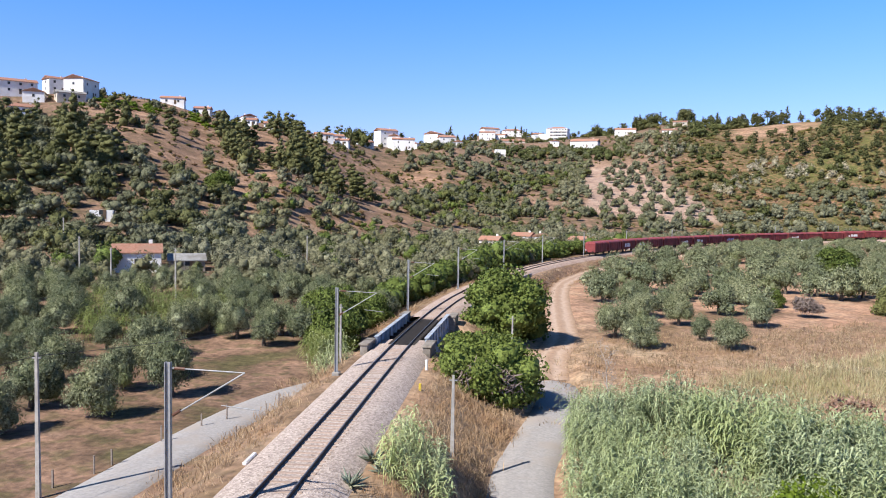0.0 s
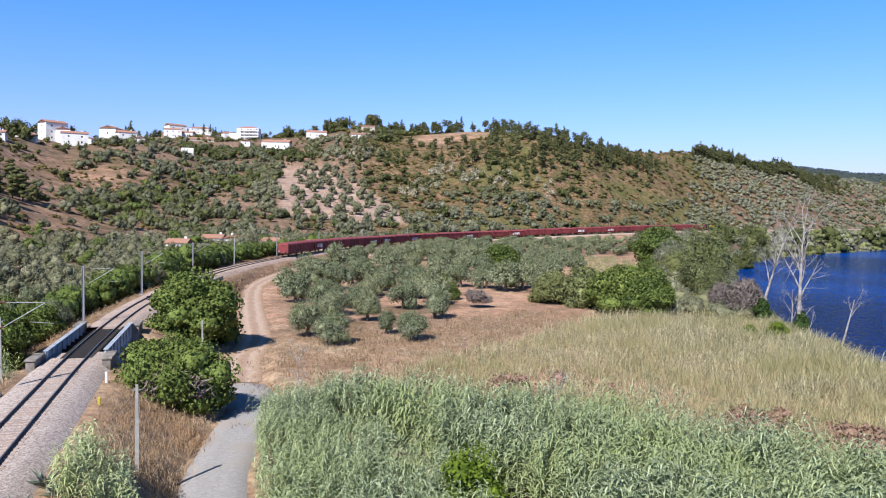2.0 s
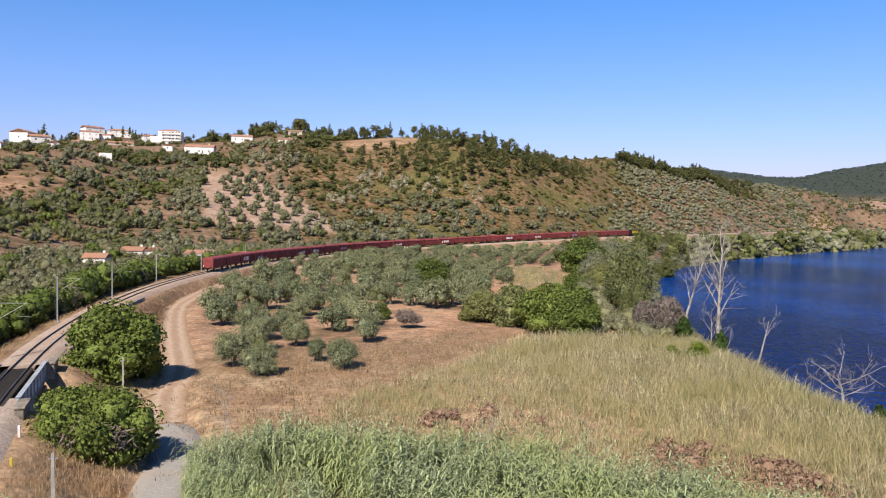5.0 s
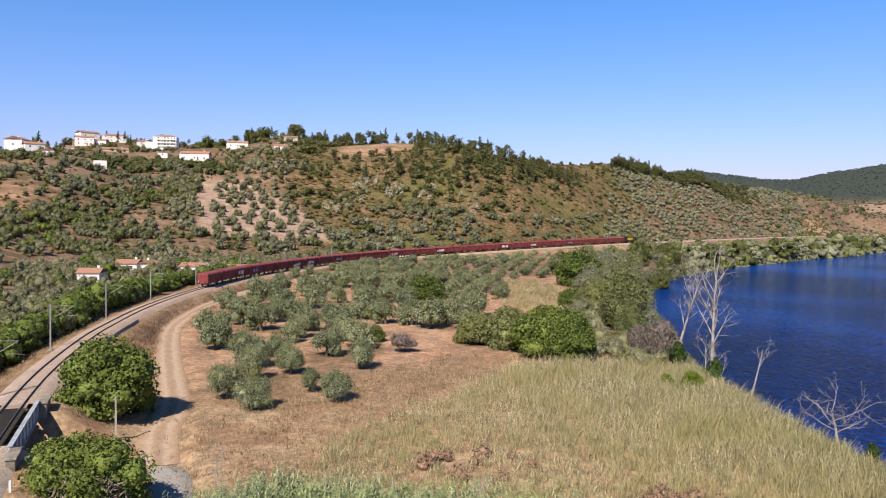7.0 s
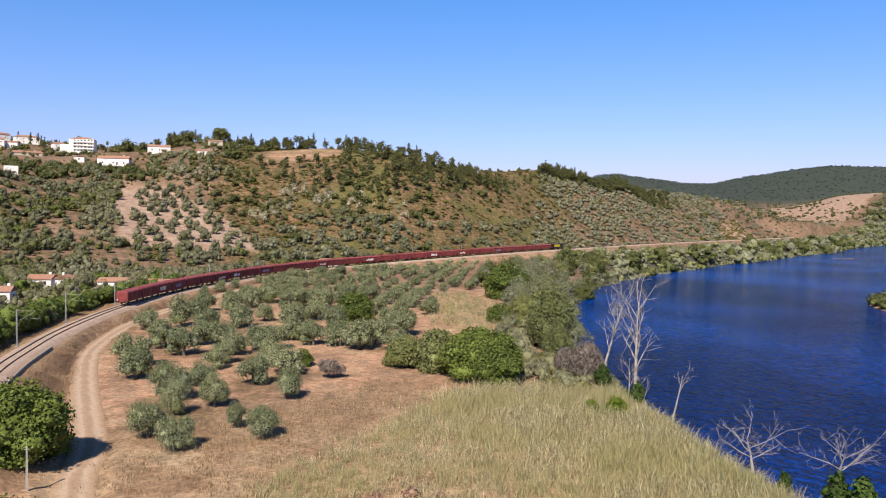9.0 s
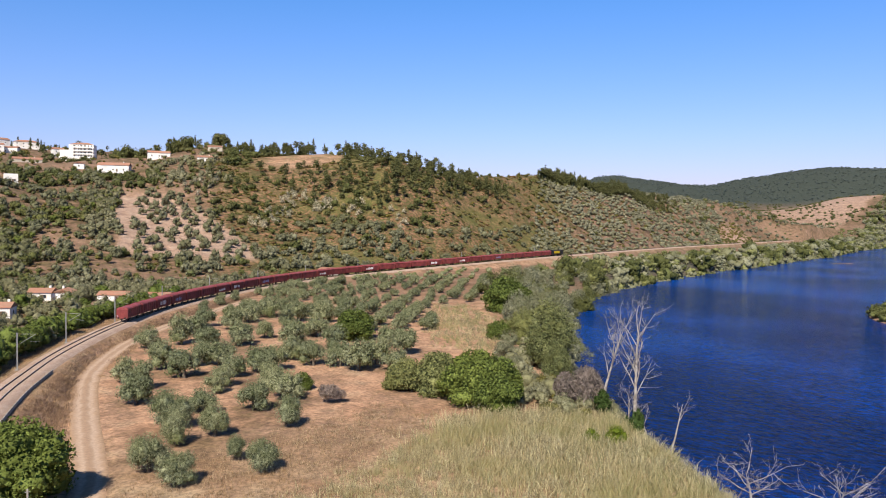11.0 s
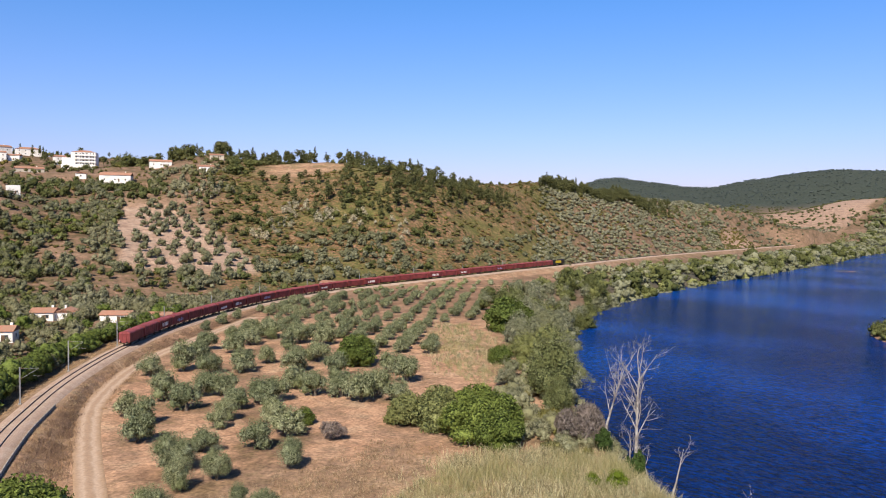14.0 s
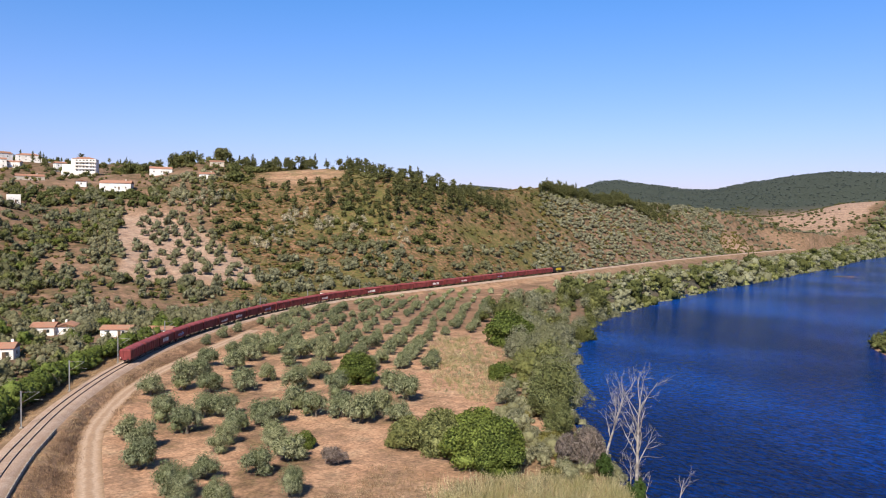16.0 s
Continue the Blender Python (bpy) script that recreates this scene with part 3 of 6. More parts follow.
ground_mesh = mesh_np("ground", np.vstack([verts, [[CX, CY, ground_at(CX, CY)]]]), q, M["ground"], True)
ground = tagged(new("ground", ground_mesh), "dry reddish hillside and valley floor with scrub and straw", "ground", kind="structure")
_d, _s = along(coarse, verts[:, 0], verts[:, 1])
_b = np.degrees(np.arctan2(verts[:, 0] - CX, verts[:, 1] - CY))
_r = np.hypot(verts[:, 0] - CX, verts[:, 1] - CY)
zone = np.zeros((len(verts) + 1, 4), np.float32)
rightside = smooth(_d / 4)
zone[:-1, 0] = rightside * smooth((_s - ARC0 - 95) / 40) * smooth((700 - _r) / 300)
zone[:-1, 1] = np.maximum(rightside * smooth((125 - verts[:, 1] + 0.0 * _d) / 40), 0.5 * smooth(1 - (np.abs(_d) - 4) / 9))
zone[:-1, 3] = smooth((_b - 10.5) / 3) * smooth((40 - _b) / 4) * (_d < -6) * smooth((1300 - _r) / 200)
bare_top = smooth(1.4 - np.hypot((_b - 18.0) / 3.2, (_r - 640) / 40.0)) * (_d < 0)
quarry = np.maximum(smooth(1.35 - np.hypot((_b - 50.3) / 1.9, (_r - 1080) / 95.0)), smooth(1.4 - np.hypot((_b - 55.5) / 4.5, (_r - 1850) / 330.0))) * (_d < 0)
west_bare = (np.maximum.reduce([smooth(1.5 - np.hypot((_b - b0) / db, (_r - r0) / dr)) for b0, r0, db, dr in ((-23.0, 330, 2.2, 26), (-7.0, 410, 2.2, 34), (-23.5, 225, 2.2, 10), (-17.5, 262, 2.0, 14), (-13.7, 240, 3.0, 12), (-27, 330, 2.0, 25))])) * (_d < 0)
grove_soil = orchard_floor(_b, _r) * (_d < 0)
west_open = 0.5 * smooth((_b + 31) / 3) * smooth((-6 - _b) / 4) * smooth((_r - np.interp(_b, BELT_B, BELT_R)) / 20) * smooth((480 - _r) / 60) * (_d < 0)
terrace = smooth(1.3 - np.hypot((_b + 15) / 5.0, (_r - 215) / 26.0)) * (_d < 0)
zone[:-1, 0] = np.maximum(zone[:-1, 0], np.maximum.reduce([grove_soil, terrace, bare_top, quarry, 0.8 * west_bare, west_open]))
zone[:-1, 1] = np.maximum(zone[:-1, 1], np.maximum(0.75 * np.maximum(grove_soil, terrace), 0.35 * np.maximum(bare_top, quarry)))
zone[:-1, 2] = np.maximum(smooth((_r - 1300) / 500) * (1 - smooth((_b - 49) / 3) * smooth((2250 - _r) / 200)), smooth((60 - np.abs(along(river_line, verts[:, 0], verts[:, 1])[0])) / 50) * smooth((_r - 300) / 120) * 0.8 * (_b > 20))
pale = np.zeros(len(verts) + 1, np.float32)
pale[:-1] = np.maximum(0.6 * grove_soil, 0.5 * quarry)
ground_mesh.attributes.new("pale", "FLOAT", "POINT").data.foreach_set("value", pale)
ground_mesh.attributes.new("zone", "FLOAT_COLOR", "POINT").data.foreach_set("color", zone.ravel())

wv = np.array([(60, -900, -5), (2600, -900, -5), (2600, 1600, -5), (60, 1600, -5)], float)
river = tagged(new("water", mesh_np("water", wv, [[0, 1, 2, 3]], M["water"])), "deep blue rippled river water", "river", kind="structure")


def ribbon(name, line, half, lift, material, label, cat):
    fine = line.copy()
    prof = [(-half - 0.25, -0.25), (-half, lift), (-half * 0.4, lift + 0.03), (half * 0.4, lift + 0.03), (half, lift), (half + 0.25, -0.25)]
    return tagged(new(name, sweep(name, fine, prof, material)), label, cat, kind="structure")


ribbon("road", road, 2.0, 0.06, M["asphalt"], "narrow pale grey asphalt lane", "road")
# the dirt track: a shallow strip, worn hollow under the wheels
offs = [-2.6, -2.2, -1.8, -1.25, -0.85, -0.5, 0.0, 0.5, 0.85, 1.25, 1.8, 2.2, 2.6]
hollow = [-0.2, 0.0, 0.06, 0.035, 0.02, 0.06, 0.085, 0.06, 0.02, 0.035, 0.06, 0.0, -0.2]
dirt_mesh = sweep("dirt_track", pathway, list(zip(offs, hollow)), M["dirt"])
dirt_mesh.polygons.foreach_set("use_smooth", np.ones(len(dirt_mesh.polygons), bool))
dirt_mesh.attributes.new("across", "FLOAT", "POINT").data.foreach_set("value", np.tile(np.abs(offs) / 2.6, len(pathway)).astype(np.float32))
tagged(new("dirt_track", dirt_mesh), "pale dusty dirt track with wheel ruts", "dirt track", kind="structure")

# ---- railway ----
def at_arc(a, off=0.0):
    """A place on the track by arc length from y = 0: position, heading in degrees for an object whose y axis points along the track."""
    a = a + ARC0
    p = np.array([np.interp(a, track_arc, track[:, k]) for k in range(3)])
    q_ = np.array([np.interp(a + 1.0, track_arc, track[:, k]) for k in range(2)])
    p0 = np.array([np.interp(a - 1.0, track_arc, track[:, k]) for k in range(2)])
    u = (q_ - p0) / np.linalg.norm(q_ - p0)
    p[:2] += off * np.array([u[1], -u[0]])
    return p, -math.degrees(math.atan2(u[0], u[1]))


BRIDGE_A, BRIDGE_B = 73.0, 90.0
i0, i1 = [int(np.searchsorted(track_arc, ARC0 + v)) for v in (BRIDGE_A, BRIDGE_B)]
bed = [(-3.6, -1.1), (-2.4, -0.24), (-1.4, -0.2), (1.4, -0.2), (2.4, -0.24), (3.5, -1.05)]
for piece in (track[: i0 + 1], track[i1:]):
    tagged(new("ballast", sweep("ballast", piece, bed, M["ballast"])), "greyish pink crushed stone track bed", "ballast", kind="structure")
for side in (-0.834, 0.834):
    prof = [(side - 0.07, -0.17), (side - 0.02, -0.13), (side - 0.02, -0.05), (side - 0.036, -0.035), (side - 0.036, 0.0), (side + 0.036, 0.0), (side + 0.036, -0.035), (side + 0.02, -0.05), (side + 0.02, -0.13), (side + 0.07, -0.17)]
    me = sweep("rail", spline(TRACK, 2.0), prof, M["rail"])
    me.materials.append(M["railtop"])
    nseg = len(me.polygons) // 9
    idx = np.zeros(len(me.polygons), np.int32)
    idx[4 * nseg:5 * nseg] = 1
    me.polygons.foreach_set("material_index", idx)
    tagged(new("rail", me), "rusty steel rail with a worn head", "rail", "running rails", "structure")


def mast(arc, high=7.2, off=-3.6):
    (x, y, z), turn = at_arc(arc, off)
    m = thing("catenary_mast", x, y, z - 0.8, turn, "galvanised steel catenary mast with a bracket arm beside the track", "catenary mast", "catenary masts")
    bm = boxed(-0.11, 0, 0, 0.035, 0.2, high)
    box(bm, 0.11, 0, 0, 0.035, 0.2, high)
    box(bm, 0, 0, 0, 0.19, 0.02, high)
    part("post", bm, M["galv"], m)
    part("footing", boxed(0, 0, -0.5, 0.6, 0.7, 0.75, bevel=0.04), M["concrete"], m, "concrete footing")
    tube("bracket_arm", [(0.1, 0, high - 0.25), (3.3, 0, high - 0.35)], 0.03, M["galv"], m)
    tube("strut", [(0.15, 0, high - 2.3), (3.3, 0, high - 0.35)], 0.04, M["galv"], m)
    tube("registration_arm", [(2.3, 0, high - 1.75), (3.9, 0, high - 1.9)], 0.022, M["galv"], m)
    for p0, p1 in (((0.3, 0, high - 0.255), (0.75, 0, high - 0.27)), ((0.2, 0, high - 2.25), (0.55, 0, high - 2.02))):
        tube("insulator", [p0, p1], 0.075, M["insul"], m, 8, "brown ribbed insulator")
    return m


for a in (31.4, 61.8, 96, 130, 165.5, 197.5, 233, 269, 306, 345, 384, 424, 464, 506, 548, 590):
    mast(a)

# sleepers close to the camera, as pieces of the track
sleep_bm = boxed(0, 0, -0.385, 2.5, 0.24, 0.2, bevel=0.02)
sleep_mesh = bpy.data.meshes.new("sleeper")
sleep_bm.to_mesh(sleep_mesh)
sleep_bm.free()
sleep_mesh.materials.append(M["sleeper"])
sleepers = thing("track_sleepers", 0, 0, 0, 0, "dusty sleepers sunk in the track bed", "sleepers", kind="structure")
a = 18.0
while a < 205:
    if not BRIDGE_A - 0.2 < a < BRIDGE_B + 0.2:
        (x, y, z), turn = at_arc(a)
        ob = new("sleeper", sleep_mesh)
        ob.parent = sleepers
        ob.matrix_basis = pose(x, y, z + random.uniform(-0.02, 0.02), 0, 0, turn + random.uniform(-0.6, 0.6))
    a += 0.62

# ---- girder bridge over the lane ----
mid, turn = at_arc((BRIDGE_A + BRIDGE_B) / 2)
bridge = thing("railway_bridge", mid[0], mid[1], mid[2], turn, "short steel girder railway bridge on masonry abutments", "bridge")
span = BRIDGE_B - BRIDGE_A
for sx in (-2.45, 2.45):
    bm = boxed(sx, 0, -1.25, 0.05, span, 1.75)
    box(bm, sx, 0, 0.5, 0.42, span, 0.05)
    box(bm, sx, 0, -1.3, 0.42, span, 0.05)
    for k in range(9):
        box(bm, sx, -span / 2 + 0.15 + k * (span - 0.3) / 8, -1.25, 0.3, 0.05, 1.75)
    part("girder", bm, M["girder"], bridge, "pale grey riveted side girder")
for k in range(9):
    part("cross_beam", boxed(0, -span / 2 + 0.3 + k * (span - 0.6) / 8, -0.95, 4.8, 0.2, 0.5), M["iron"], bridge)
dk = boxed(0, 0, -0.37, 2.6, 0.26, 0.22)
dk_me = bpy.data.meshes.new("deck_timber")
dk.to_mesh(dk_me)
dk.free()
dk_me.materials.append(M["deck"])
for k in range(38):
    ob = new("deck_timber", dk_me)
    ob.parent = bridge
    ob.matrix_basis = pose(0, -span / 2 + 0.25 + k * (span - 0.5) / 37, 0, 0, 0, 0)
part("walkway", boxed(0, 0, -0.21, 1.3, span, 0.06), M["deck"], bridge, "dark plank walkway between the rails")
for sy in (-1, 1):
    bm = boxed(0, sy * (span / 2 + 0.9), -6.4, 5.4, 2.0, 5.1, bevel=0.05)
    part("abutment", bm, M["stone"], bridge, "stained masonry abutment")
    for sx in (-1, 1):
        bm = boxed(sx * 2.95, sy * (span / 2 + 1.4), -5.6, 0.75, 3.2, 5.75, bevel=0.06)
        box(bm, sx * 2.95, sy * (span / 2 + 1.4), 0.15, 0.95, 3.4, 0.2, bevel=0.04)
        part("wing_wall", bm, M["stone"], bridge, "masonry wing wall with a flat coping")

# ---- goods train ----
def wagon_template():
    w = thing("covered_wagon", 0, 0, 0, 0, "oxide red covered goods wagon with an arched roof", "goods wagon", "wagons of the train")
    L, half = 11.5, 1.5
    bm = bmesh.new()
    box(bm, 0, 0, 1.15, 2 * half - 0.12, L, 2.25)
    part("body", bm, M["wagon"], w)
    # arched roof with raised cross bands
    arc = [(half * math.cos(t), 3.38 + 0.62 * math.sin(t)) for t in np.linspace(0, math.pi, 13)]
    v = [(x, y, z) for y in (-L / 2 - 0.06, L / 2 + 0.06) for x, z in arc]
    f = [(k, k + 1, 14 + k, 13 + k) for k in range(12)]
    bm = bmesh.new()
    vs = [bm.verts.new(c) for c in v]
    for face in f:
        bm.faces.new([vs[k] for k in face])
    bm.faces.new(vs[:13])
    bm.faces.new(vs[13:][::-1])
    bm.faces.new([vs[0], vs[13], vs[25], vs[12]])
    bmesh.ops.recalc_face_normals(bm, faces=bm.faces)
    part("roof", bm, M["wagonroof"], w)
    for y in (-L / 2 + 0.2, -1.0, 1.0, L / 2 - 0.2):
        pts = [((half + 0.03) * math.cos(t), y, 3.40 + 0.64 * math.sin(t)) for t in np.linspace(0, math.pi, 13)]
        tube("roof_band", pts, 0.05, M["wagonroof"], w, 5)
    bm = bmesh.new()
    part("eaves_rail", box(box(bm, half - 0.02, 0, 3.3, 0.12, L, 0.12), -half + 0.02, 0, 3.3, 0.12, L, 0.12), M["wagonroof"], w)
    for sx in (-1, 1):
        for k in range(8):
            y = -L / 2 + 0.1 + k * (L - 0.2) / 7
            part("side_post", boxed(sx * (half - 0.03), y, 1.1, 0.1, 0.12, 2.25), M["wagon"], w)
        part("sole_bar", boxed(sx * (half - 0.18), 0, 0.92, 0.14, L, 0.26), M["wagon"], w)
    for sy in (-1, 1):
        for x in (-0.5, 0.5):
            part("end_post", boxed(x, sy * (L / 2 + 0.03), 1.0, 0.13, 0.12, 2.85), M["wagon"], w)
        part("end_beam", boxed(0, sy * (L / 2 + 0.03), 0.95, 2.8, 0.14, 0.3), M["wagon"], w)
        part("end_rail", boxed(0, sy * (L / 2 + 0.02), 3.26, 2.85, 0.09, 0.1), M["wagon"], w)
        for x in (-0.88, 0.88):
            tube("buffer", [(x, sy * (L / 2), 1.05), (x, sy * (L / 2 + 0.25), 1.05), (x, sy * (L / 2 + 0.25), 1.05), (x, sy * (L / 2 + 0.3), 1.05)], [0.1, 0.1, 0.24, 0.24], M["iron"], w, 10)
        ax = thing("wheelset", 0, 0, 0)
        ax.parent = w
        ax.matrix_basis = pose(0, sy * 3.6, 0.5)
        ax.name = "wheelset"
        tube("axle", [(-1.0, 0, 0), (1.0, 0, 0)], 0.08, M["iron"], ax, 8)
        for x in (-0.834, 0.834):
            tube("wheel", [(x - 0.07, 0, 0), (x - 0.07, 0, 0), (x + 0.07, 0, 0), (x + 0.07, 0, 0)], [0.05, 0.49, 0.49, 0.05], M["iron"], ax, 16)
        for x in (-1.05, 1.05):
            part("axle_guard", boxed(x, sy * 3.6, 0.35, 0.1, 0.7, 0.7), M["iron"], w)
    part("underframe", boxed(0, 0, 0.7, 0.5, L - 0.6, 0.3), M["iron"], w)
    return w


TAIL = 228.0
PITCH = 12.15
COUNT = 31
first = wagon_template()
wagons = []
for k in range(COUNT):
    (x, y, z), turn = at_arc(TAIL + PITCH * (k + 0.5))
    m = pose(x, y, z, 0, 0, turn)
    if k == 0:
        first.matrix_basis = m
        wagons.append(first)
    else:
        wagons.append(copy_thing(first, m))
lamp = thing("tail_lamp", 0, 0, 0, 0, "white tail lamp with a red lens on the last wagon", "tail lamp")
(x, y, z), turn = at_arc(TAIL - 0.05)
lamp.matrix_basis = pose(x, y, z, 0, 0, turn) @ pose(-1.2, 0.2, 1.35)
part("case", boxed(0, -0.12, 0, 0.22, 0.14, 0.42, bevel=0.03), M["mark"], lamp)
part("lens", boxed(0, -0.2, 0.12, 0.13, 0.04, 0.14, bevel=0.02), M["redlamp"], lamp)
rg = random.Random(5)
for k, style in ((2, 0), (3, 1), (6, 0), (7, 0), (9, 1), (13, 0), (16, 2), (20, 0), (22, 2), (25, 1)):
    # sprayed markings on the side walls, unreadable: plain bars
    bm = bmesh.new()
    n = 5 if style else 3
    for j in range(n):
        box(bm, 1.478, -2.6 + j * 5.0 / n + rg.uniform(-0.2, 0.2), 1.5 + rg.uniform(0, 0.2), 0.012, 4.2 / n, 0.8 + rg.uniform(-0.2, 0.4))
    part("sprayed_marking", bm, M["mark"] if style != 1 else M["bluemark"], wagons[k], "faded sprayed marking")

(x, y, z), turn = at_arc(TAIL + PITCH * COUNT + 9.5)
loco = thing("diesel_locomotive", x, y, z, turn, "black and yellow diesel locomotive at the head of the train", "locomotive")
part("frame", boxed(0, 0, 0.95, 2.9, 18.4, 0.45, bevel=0.05), M["locoblack"], loco)
part("hood", boxed(0, -0.4, 1.4, 2.6, 15.6, 2.5, bevel=0.25), M["locoblack"], loco)
part("side_panel", box(boxed(1.31, -0.8, 1.75, 0.03, 8.6, 1.7), -1.31, -0.8, 1.75, 0.03, 8.6, 1.7), M["locoyellow"], loco, "bright yellow side panel")
for sy in (-7.6, 7.6):
    cab = part("cab", boxed(0, sy, 1.4, 2.9, 2.6, 2.75, bevel=0.22), M["locoblack"], loco)
    part("windscreen", box(boxed(-0.6, sy + math.copysign(1.31, sy), 2.9, 0.95, 0.04, 0.75, bevel=0.01), 0.6, sy + math.copysign(1.31, sy), 2.9, 0.95, 0.04, 0.75, bevel=0.01), M["glass"], cab)
    part("side_window", box(boxed(1.46, sy, 2.9, 0.03, 0.9, 0.65), -1.46, sy, 2.9, 0.03, 0.9, 0.65), M["glass"], cab)
    bog = part("bogie", boxed(0, sy * 0.68, 0.45, 2.3, 3.9, 0.5, bevel=0.08), M["iron"], loco)
    for dy in (-1.5, 0, 1.5):
        tube("wheel", [(-0.95, sy * 0.68 + dy, 0.5), (-0.95, sy * 0.68 + dy, 0.5), (0.95, sy * 0.68 + dy, 0.5), (0.95, sy * 0.68 + dy, 0.5)], [0.05, 0.5, 0.5, 0.05], M["iron"], bog, 16)
for yy in (-3.5, 0.5, 3.5):
    part("roof_fan", boxed(0, yy, 3.9, 1.3, 1.3, 0.14, bevel=0.05), M["iron"], loco)

# ---- plants ----
rng = np.random.default_rng(7)
ICO = bmesh.new()
bmesh.ops.create_icosphere(ICO, subdivisions=1, radius=1)
ICO_V = np.array([v.co[:] for v in ICO.verts])
ICO_F = np.array([[v.index for v in f.verts] for f in ICO.faces])
ICO.free()
ICO2 = bmesh.new()
bmesh.ops.create_icosphere(ICO2, subdivisions=2, radius=1)
ICO2_V = np.array([v.co[:] for v in ICO2.verts])
ICO2_F = np.array([[v.index for v in f.verts] for f in ICO2.faces])
ICO2.free()


def leaves(lobes, n, size, spread=0.6, droop=0.0, slim=0.5, shell=(0.78, 1.16), low=-0.75):
    """Folded leaf sprays scattered over the skin of some lobes (centre, radii)."""
    lobes = np.array(lobes, float)
    area = (lobes[:, 3] * lobes[:, 4] * lobes[:, 5]) ** (2 / 3)
    pick = rng.choice(len(lobes), n, p=area / area.sum())
    d = rng.normal(size=(n, 3))
    d /= np.linalg.norm(d, axis=1)[:, None]
    d[:, 2] = np.where(d[:, 2] < low, -d[:, 2], d[:, 2])
    c = lobes[pick, :3] + d * lobes[pick, 3:] * rng.uniform(*shell, (n, 1))
    nrm = d / lobes[pick, 3:]
    nrm /= np.linalg.norm(nrm, axis=1)[:, None]
    nrm = nrm + spread * rng.normal(size=(n, 3))
    nrm /= np.linalg.norm(nrm, axis=1)[:, None]
    a = np.cross(nrm, rng.normal(size=(n, 3)) + (0, 0, droop))
    a /= np.linalg.norm(a, axis=1)[:, None] + 1e-9
    b = np.cross(nrm, a)
    s = size * rng.uniform(0.6, 1.4, (n, 1))
    fold = nrm * s * 0.25
    v = np.stack([c - b * s, c + a * s * slim - fold, c + b * s, c - a * s * slim - fold], 1).reshape(-1, 3)
    i = np.arange(n)[:, None] * 4
    f = np.concatenate([np.hstack([i, i + 1, i + 2]), np.hstack([i, i + 2, i + 3])])
    return v, f


def cores(lobes, shrink=0.8, fine=False):
    """The dense inner foliage of each lobe: a dented, uneven mass."""
    out = []
    V, F = (ICO2_V, ICO2_F) if fine else (ICO_V, ICO_F)
    for x, y, z, a, b, c in lobes:
        k = shrink * (1 + 0.11 * rng.normal(size=(len(V), 1)))
        out.append((V * k * (a, b, c) + (x, y, z), F))
    return gather(out)


def lobed(radius, tall, base_z, n, squash=0.8):
    """Lobes that make up an uneven crown."""
    out = [(0, 0, base_z + tall * 0.5, radius * 0.7, radius * 0.7, tall * 0.45)]
    for k in range(n):
        t = rng.uniform(0, 2 * np.pi)
        rr = radius * rng.uniform(0.35, 0.76)
        s = radius * rng.uniform(0.30, 0.46)
        out.append((rr * np.cos(t), rr * np.sin(t), base_z + tall * (0.16 + rng.uniform(0.0, 0.7) * math.sqrt(max(0.0, 1 - (rr / radius) ** 2 * 1.15))), s, s * rng.uniform(0.8, 1.2), s * squash))
    return out


def limbs(high, spread, n, r0):
    """A short gnarled trunk that forks into limbs: quads turned to triangles."""
    top = high * 0.35
    bits = [tube_arrays([(0, 0, -0.4), (0.05, 0.02, top * 0.5), (-0.04, 0.06, top)], [r0 * 1.35, r0, r0 * 0.85], 8)]
    for k in range(n):
        t = 2 * np.pi * (k + rng.uniform(-0.2, 0.2)) / n
        e = np.array([spread * np.cos(t), spread * np.sin(t), high * rng.uniform(0.7, 0.95)])
        m_ = np.array([0.4 * e[0], 0.4 * e[1], top + 0.4 * (e[2] - top)]) + rng.normal(size=3) * 0.12
        bits.append(tube_arrays([(-0.04, 0.06, top * 0.95), m_, e], [r0 * 0.6, r0 * 0.4, r0 * 0.12], 5))
    v, f = gather(bits)
    return v, np.vstack([f[:, :3], f[:, [0, 2, 3]]])


def tree_kind(name, label, category, leaf, radius, tall, base_z, nlobes, nleaf, size, r0=0.18, spread=None, group="", slim=0.5, droop=0.0, squash=0.8, fine=True, shrink=0.66, leaf_spread=0.6, shell=(0.78, 1.16)):
    """One tree with a trunk and a crown, kept aside as a pattern."""
    t = thing(name, 0, 0, 0, 0, label, category, group)
    v, f = limbs(base_z + tall * 0.75, radius * 0.55 if spread is None else spread, 5, r0)
    part("trunk", mesh_np("trunk", v, f, M["bark"], True), None, t)
    lb = lobed(radius, tall, base_z, nlobes, squash)
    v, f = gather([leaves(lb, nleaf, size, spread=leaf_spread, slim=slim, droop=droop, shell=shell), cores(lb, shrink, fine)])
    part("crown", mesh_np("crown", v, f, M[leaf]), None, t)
    return t


def olive(x, y, scale=1.0):
    kinds = OLIVE_NEAR if math.hypot(x - CX, y) < 128 else OLIVE
    return plant(kinds[int(rng.integers(len(kinds)))], x, y, scale)


def plant(pattern, x, y, scale=1.0, turn=None, used=set()):
    m = pose(x, y, ground_at(x, y) - 0.05, 0, 0, rng.uniform(0, 360) if turn is None else turn)
    if pattern.name in used:
        ob = copy_thing(pattern, m)
    else:
        used.add(pattern.name)
        ob = pattern
        ob.matrix_basis = m
    ob.scale = (scale, scale, scale * rng.uniform(0.92, 1.08))
    return ob


